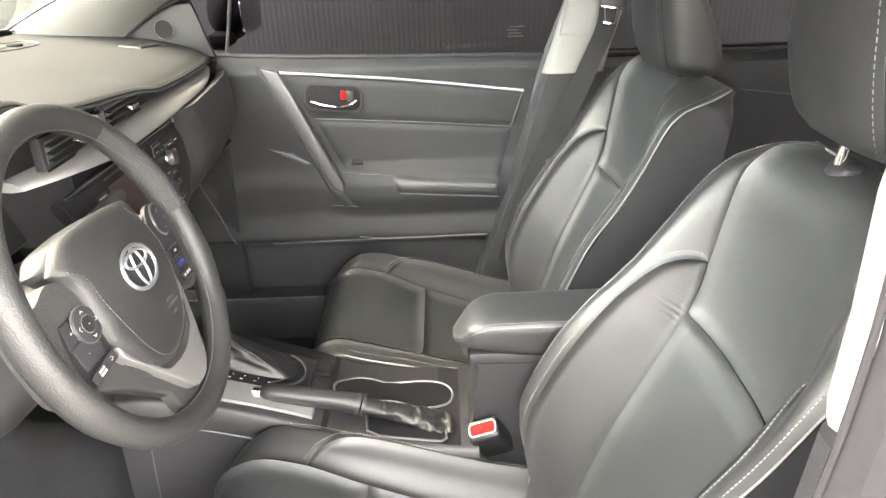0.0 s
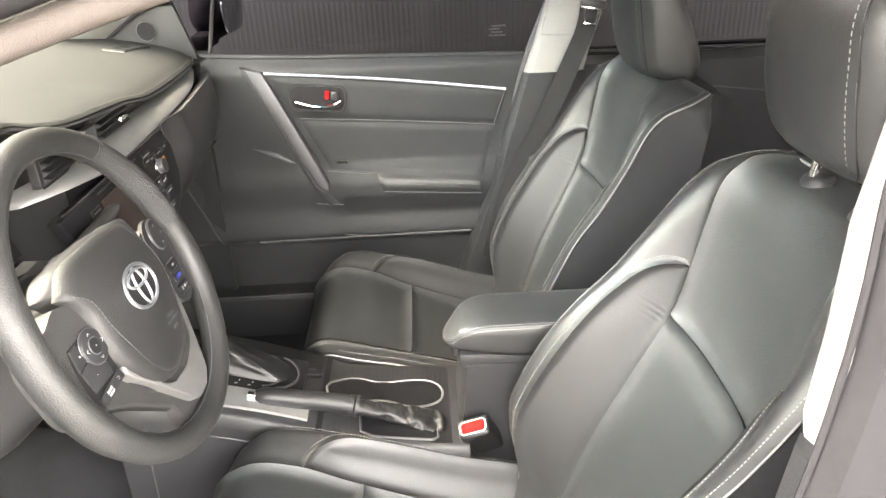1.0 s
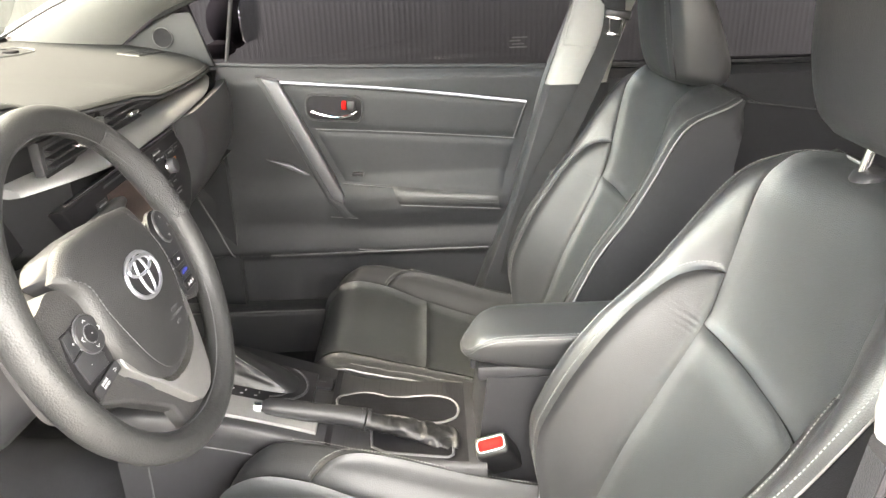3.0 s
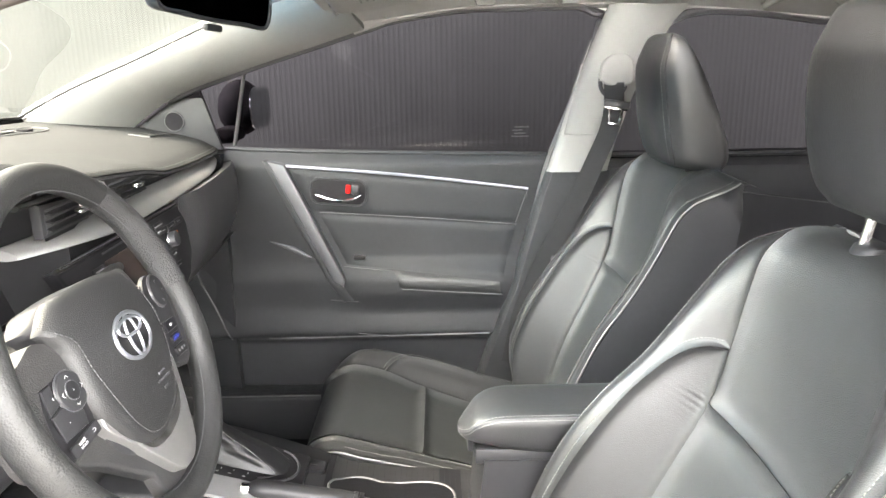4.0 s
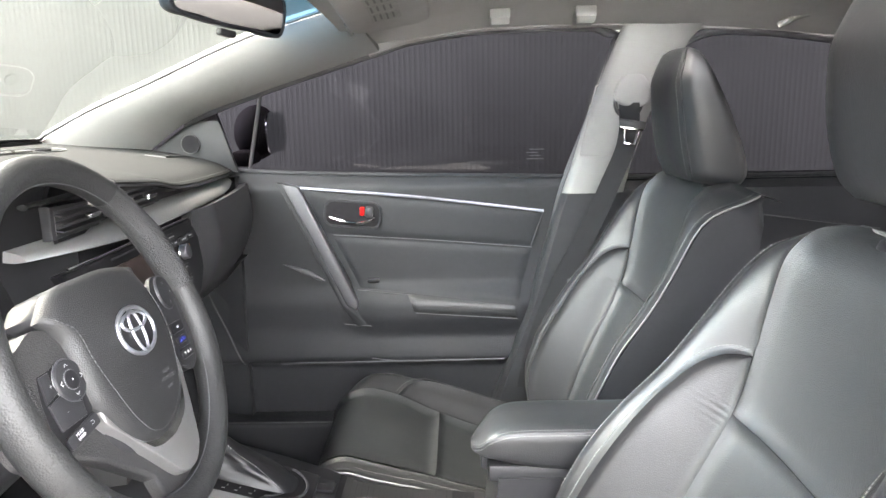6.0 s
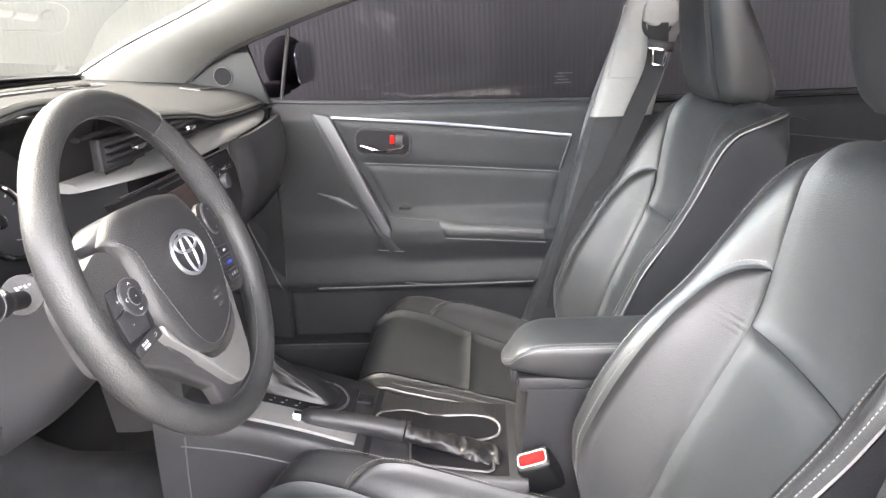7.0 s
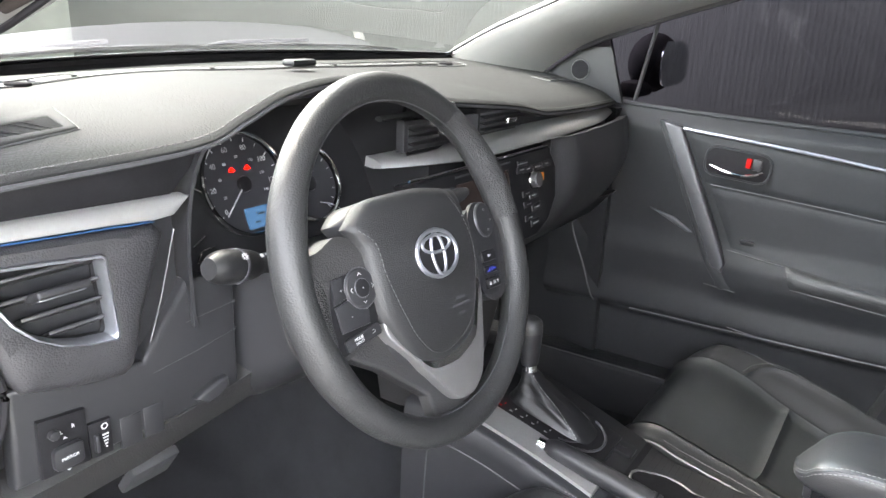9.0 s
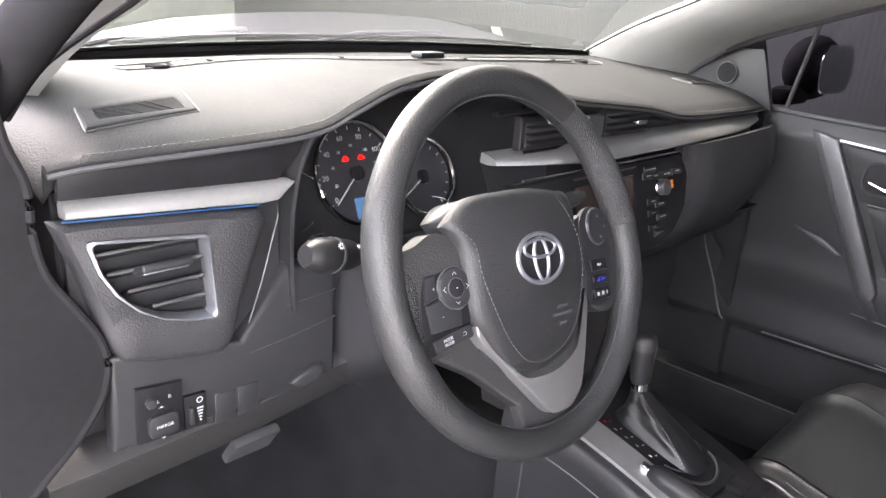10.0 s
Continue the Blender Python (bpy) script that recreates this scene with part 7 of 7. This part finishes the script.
def lid_ring(x):
    # a soft pad: nearly flat top, a sewn edge high on its sides, and a bulging lower side
    sew = lid_sew(x)
    low = curve_at([(0.064, 0.650), (0.079, 0.649), (0.106, 0.645), (0.135, 0.638), (0.174, 0.632), (0.213, 0.629), (0.43, 0.628)], x)
    y0, y1 = lid_side(x, -1), lid_side(x, 1)
    mid, hw = (y0 + y1) / 2, (y1 - y0) / 2
    top = sew + 0.007
    half = [(0.0, top), (0.40, top - 0.0003), (0.70, top - 0.001), (0.86, top - 0.0025), (0.95, top - 0.0050), (1.0, sew), (1.012, sew + (low - sew) * 0.3), (1.010, sew + (low - sew) * 0.6), (0.985, sew + (low - sew) * 0.85), (0.93, low), (0.80, low)]
    return [Vector((x, mid + hw * a, b)) for a, b in half] + [Vector((x, mid - hw * a, b)) for a, b in half[:0:-1]]


LID_Y = 1.101
lid = part("lid", loft([lid_ring(x) for x in (0.0625, 0.0630, 0.064, 0.066, 0.069, 0.073, 0.078, 0.084, 0.092, 0.102, 0.115, 0.13, 0.15, 0.18, 0.22, 0.28, 0.35, 0.43)]), LEATHER, bin_, smooth=70)
for drop in (-0.0035, 0.0045):
    line = [Vector((x, lid_side(x, -1) - 0.0008 * (1 if drop > 0 else -2), lid_sew(x) - drop)) for x in list(np.linspace(0.42, 0.11, 50)) + list(np.linspace(0.106, 0.0655, 24))]
    part("stitching", stitches(line, lambda c: (-0.2, -1, 0.3)), THREAD, lid)
part("lid_seam", tube([Vector((x, lid_side(x, -1) - 0.0006, lid_sew(x) + 0.0002)) for x in list(np.linspace(0.42, 0.11, 50)) + list(np.linspace(0.106, 0.0655, 24))], 0.0009, 5), RUBBER, lid)
part("lid_base", box(0.088, 0.41, LID_Y - 0.050, LID_Y + 0.050, 0.606, 0.634, 0.006), SMOOTH, bin_)
part("latch", box(0.078, 0.092, LID_Y - 0.02, LID_Y + 0.02, 0.612, 0.640, 0.004), SMOOTH, bin_)

# belt buckles
def buckle(x, y, z, lab):
    bk = thing("belt_buckle", (x, y, z - 0.12), lab, "seat belt buckle", "belt buckles")
    m = pose(x, y, z, 30, -20, -6)
    part("case", turned(box(-0.029, 0.029, -0.019, 0.019, -0.085, 0.002, 0.008, 3), m), GLOSSHIDE, bk)
    part("rim", tube([m @ Vector((a, b, 0.002)) for a, b in rounded(0.047, 0.023, 0.007)], 0.0008, 6, closed=True, up=m.to_3x3() @ Vector((0, 0, 1))), SILVER, bk, "pale metal rim")
    part("button", turned(prism(rounded(0.043, 0.019, 0.005), 0.004, 0.0015, 2), m), RED, bk, "red release button")
    part("stem", turned(box(-0.018, 0.018, -0.006, 0.006, -0.20, -0.07, 0.003), m), SMOOTH, bk)


buckle(0.107, 1.010, 0.511, "black seat belt buckle with a red button beside the driver seat")


# ---- belts, mirror, roof fittings ----
def strap(points, width, ways, thick=0.0014):
    """A flat belt along points; ways: the direction of its width at each."""
    p = [Vector(q) for q in spline(points, 40)]
    w = [Vector([float(np.interp(k / 39, np.linspace(0, 1, len(ways)), [q[i] for q in ways])) for i in range(3)]).normalized() for k in range(40)]
    rings = []
    for k, (c, d) in enumerate(zip(p, w)):
        t = (p[min(k + 1, 39)] - p[max(k - 1, 0)]).normalized()
        n = t.cross(d).normalized()
        rings.append([c - d * width / 2 - n * thick, c + d * width / 2 - n * thick, c + d * width / 2 + n * thick, c - d * width / 2 + n * thick])
    return loft(rings)


belt_p = thing("seat_belt", (0.40, 1.77, 0.7), "black seat belt hanging down the pillar with a steel tongue", "seat belt")
part("webbing", strap([(0.448, 1.752, 1.165), (0.446, 1.742, 1.09), (0.405, 1.735, 0.98), (0.345, 1.742, 0.84), (0.295, 1.752, 0.74), (0.245, 1.765, 0.60), (0.215, 1.775, 0.46)], 0.046, [(1, -0.25, 0.0), (1, -0.25, 0.0), (0.95, -0.2, -0.25), (0.9, -0.1, -0.3), (0.9, -0.1, -0.3), (0.9, -0.1, -0.3), (0.95, 0, -0.2)]), WEBBING, belt_p)
tm = frame_of((0.448, 1.728, 1.094), (1, -0.2, -0.15), (0.1, 0.15, 1))
part("tongue", merge(turned(box(-0.026, 0.026, 0.010, 0.022, -0.003, 0.003, 0.002), tm), tube([tm @ Vector(p) for p in ((-0.014, 0.012, 0), (-0.012, -0.022, 0.001), (0.012, -0.022, 0.001), (0.014, 0.012, 0))], 0.0034, 8)), CHROME, belt_p, "steel belt tongue")
part("tongue_grip", turned(box(-0.030, 0.030, 0.014, 0.032, -0.006, 0.006, 0.004), tm), SMOOTH, belt_p)
for pts in ([(0.372, 1.771, 1.205), (0.338, 1.779, 1.045), (0.430, 1.779, 1.040)], [(0.372, 1.771, 1.205), (0.475, 1.756, 1.205)]):
    part("cover_seam", tube([Vector(p) + Vector((0.002, -0.002, 0)) for a, b in zip(pts, pts[1:]) for p in (Vector(a).lerp(Vector(b), k / 8) for k in range(9))], 0.0016, 6), BEIGE, belt_p)
part("stop_button", disc(0.008, 0.003, frame_of((0.318, 1.745, 0.745), (1, 0, 0), (0, 0, 1)), 20, 0.001), DARKSILVER, belt_p, "round belt button")
loopm = frame_of((0.447, 1.757, 1.165), (1, 0, 0), (0, 0, 1))
part("guide_loop", merge(ring_of(0.030, 0.005, loopm, 32, 1.1, 8)), SMOOTH, belt_p)
part("guide_cover", prism(closed_line([(-0.034, 0.004), (-0.028, 0.046), (-0.012, 0.064), (0.030, 0.066), (0.046, 0.040), (0.044, -0.004), (0.020, -0.012), (-0.010, -0.008)], 40), 0.020, 0.008, 4, loopm @ pose(0, 0, -0.012)), BEIGE, belt_p, "pale plastic belt guide cover")

belt_d = thing("seat_belt", (0.42, 0.50, 0.7), "black seat belt hanging down the driver-side pillar", "seat belt")
part("webbing", strap([flip(Vector(p)) for p in ((0.448, 1.752, 1.165), (0.452, 1.745, 1.05), (0.455, 1.745, 0.84), (0.455, 1.765, 0.60), (0.45, 1.775, 0.46))], 0.046, [(1, 0.25, 0.0)] * 5), WEBBING, belt_d)

# rear-view mirror
rv = thing("rear_view_mirror", (-0.27, 1.08, 1.36), "black rear-view mirror on a stalk at the windshield", "rear-view mirror")
RM = frame_of((-0.262, 1.075, 1.318), (0.52, 0.85, -0.115), (0.19, 0.16, 1.0))
case = [(x * 0.87, y * 0.82) for x, y in closed_line([(-0.118, 0.004), (-0.112, 0.034), (-0.06, 0.042), (0.06, 0.040), (0.112, 0.030), (0.118, -0.004), (0.112, -0.034), (0.06, -0.038), (-0.06, -0.038), (-0.112, -0.030)], 60)]
shell = part("housing", loft([[RM @ Vector((x * s, y * s, z)) for x, y in case] for s, z in ((1.0, 0.004), (1.02, -0.004), (0.98, -0.018), (0.85, -0.032), (0.5, -0.040))]), SMOOTH, rv, smooth=60)
part("glass", turned(prism([(x * 0.94, y * 0.90) for x, y in case], 0.002, 0.0, 1), RM @ pose(0, 0, 0.004)), MIRROR, rv, "mirror glass")
part("rim", tube([RM @ Vector((x * 0.97, y * 0.95, 0.0045)) for x, y in case], 0.0035, 6, closed=True), SMOOTH, rv)
part("dip_lever", turned(box(-0.014, 0.014, -0.046, -0.036, -0.008, 0.004, 0.003), RM), SMOOTH, rv)
part("stalk", tube(spline([(-0.285, 1.085, 1.335), (-0.325, 1.10, 1.356), (-0.370, 1.115, 1.362)], 12), 0.010, 10), SMOOTH, rv)
part("foot", turned(box(-0.03, 0.03, -0.022, 0.022, -0.012, 0.012, 0.006), pose(-0.385, 1.118, 1.362, 0, 22)), SMOOTH, rv)

# overhead lamp console
oc = thing("overhead_console", (-0.08, CL, 1.39), "pale overhead console with map lamps and switches", "overhead console")
def under(x, y, dz=0.0):
    p = Vector((x, y, 0))
    return Vector((x, y, roof_z(p) - dz))
ocl = closed_line([(-0.205, CL - 0.075), (-0.21, CL + 0.075), (-0.10, CL + 0.085), (0.0, CL + 0.075), (0.02, CL), (0.0, CL - 0.075), (-0.10, CL - 0.085)], 48)
part("body", loft([[under(x, y, -0.004) for x, y in ocl], [under(x, y, 0.014) for x, y in ocl], [under(-0.09 + (x + 0.09) * 0.90, CL + (y - CL) * 0.90, 0.022) for x, y in ocl]]), BEIGE, oc, smooth=50)
for s in (-1, 1):
    c = under(-0.10, CL + s * 0.045, 0.022)
    part("map_lamp", turned(prism(rounded(0.075, 0.050, 0.012), 0.003, 0.001, 1), frame_of(c, (1, 0, 0.14), (0, -1, 0))), BEIGE, oc, "unlit pale map lamp lens")
    for k in range(2):
        c = under(-0.030, CL + s * (0.025 + 0.022 * k), 0.022)
        part("switch", box(c.x - 0.014, c.x + 0.014, c.y - 0.006, c.y + 0.006, c.z - 0.005, c.z + 0.002, 0.002), SMOOTH, oc)


def visor(y0, y1, word):
    at = Vector((-0.08, (y0 + y1) / 2, 1.37))
    v = thing("sun_visor", at, f"pale fabric sun visor folded up, {word}", "sun visor", "sun visors")
    out = rounded(0.165, y1 - y0, 0.035)
    m = lambda dz, k: [under(-0.085 + x * k, (y0 + y1) / 2 + y * k, dz) for x, y in out]
    body = part("panel", loft([m(0.004, 0.97), m(0.010, 1.0), m(0.022, 0.99), m(0.026, 0.93)]), FABRIC, v, smooth=60)
    for k in range(3):
        a = y0 + 0.08 + k * 0.062
        part("warning_label", sheet(lambda u, v: under(-0.113 + 0.058 * u, a - 0.006 + 0.052 * v, 0.0340), 4, 4, 0.0004), BEIGE, body, "pale printed label")
        for j in range(4):
            part("print_bar", sheet(lambda u, v: under(-0.107 + 0.012 * j + 0.004 * u, a + (0.040 - 0.006 * (j % 2)) * v, 0.0346), 2, 4, 0.0003), FADED, body)
    part("pivot", tube([under(-0.17, y1 + 0.01 if y0 > CL else y0 - 0.01, 0.014), under(-0.17, y1 - 0.06 if y0 > CL else y0 + 0.06, 0.014)], 0.006, 8), BEIGE, v)
    return v


visor(1.270, 1.620, "before the passenger seat")
visor(0.652, 1.002, "before the driver seat")

# grab handle over the passenger door
gh = thing("grab_handle", (0.24, 1.69, 1.36), "pale plastic grab handle folded above the passenger window", "grab handle")
for x in (0.146, 0.330):
    part("mount", loft([[Vector((x - w, 1.700 - d, z)), Vector((x + w, 1.700 - d, z)), Vector((x + w, 1.725, z)), Vector((x - w, 1.725, z))] for w, d, z in ((0.022, 0.022, 1.392), (0.022, 0.034, 1.372), (0.021, 0.038, 1.350), (0.019, 0.028, 1.336))]), BEIGE, gh)
part("bar", tube(spline([(0.150, 1.678, 1.372), (0.20, 1.668, 1.378), (0.28, 1.668, 1.380), (0.328, 1.676, 1.374)], 20), 0.008, 10), BEIGE, gh)
gh2 = thing("grab_handle", (0.86, 1.70, 1.33), "pale plastic grab handle folded above the rear window", "grab handle")
part("bar", tube(spline([(0.76, 1.715, 1.325), (0.80, 1.70, 1.345), (0.92, 1.70, 1.335), (0.96, 1.715, 1.305)], 20), 0.008, 10), BEIGE, gh2)
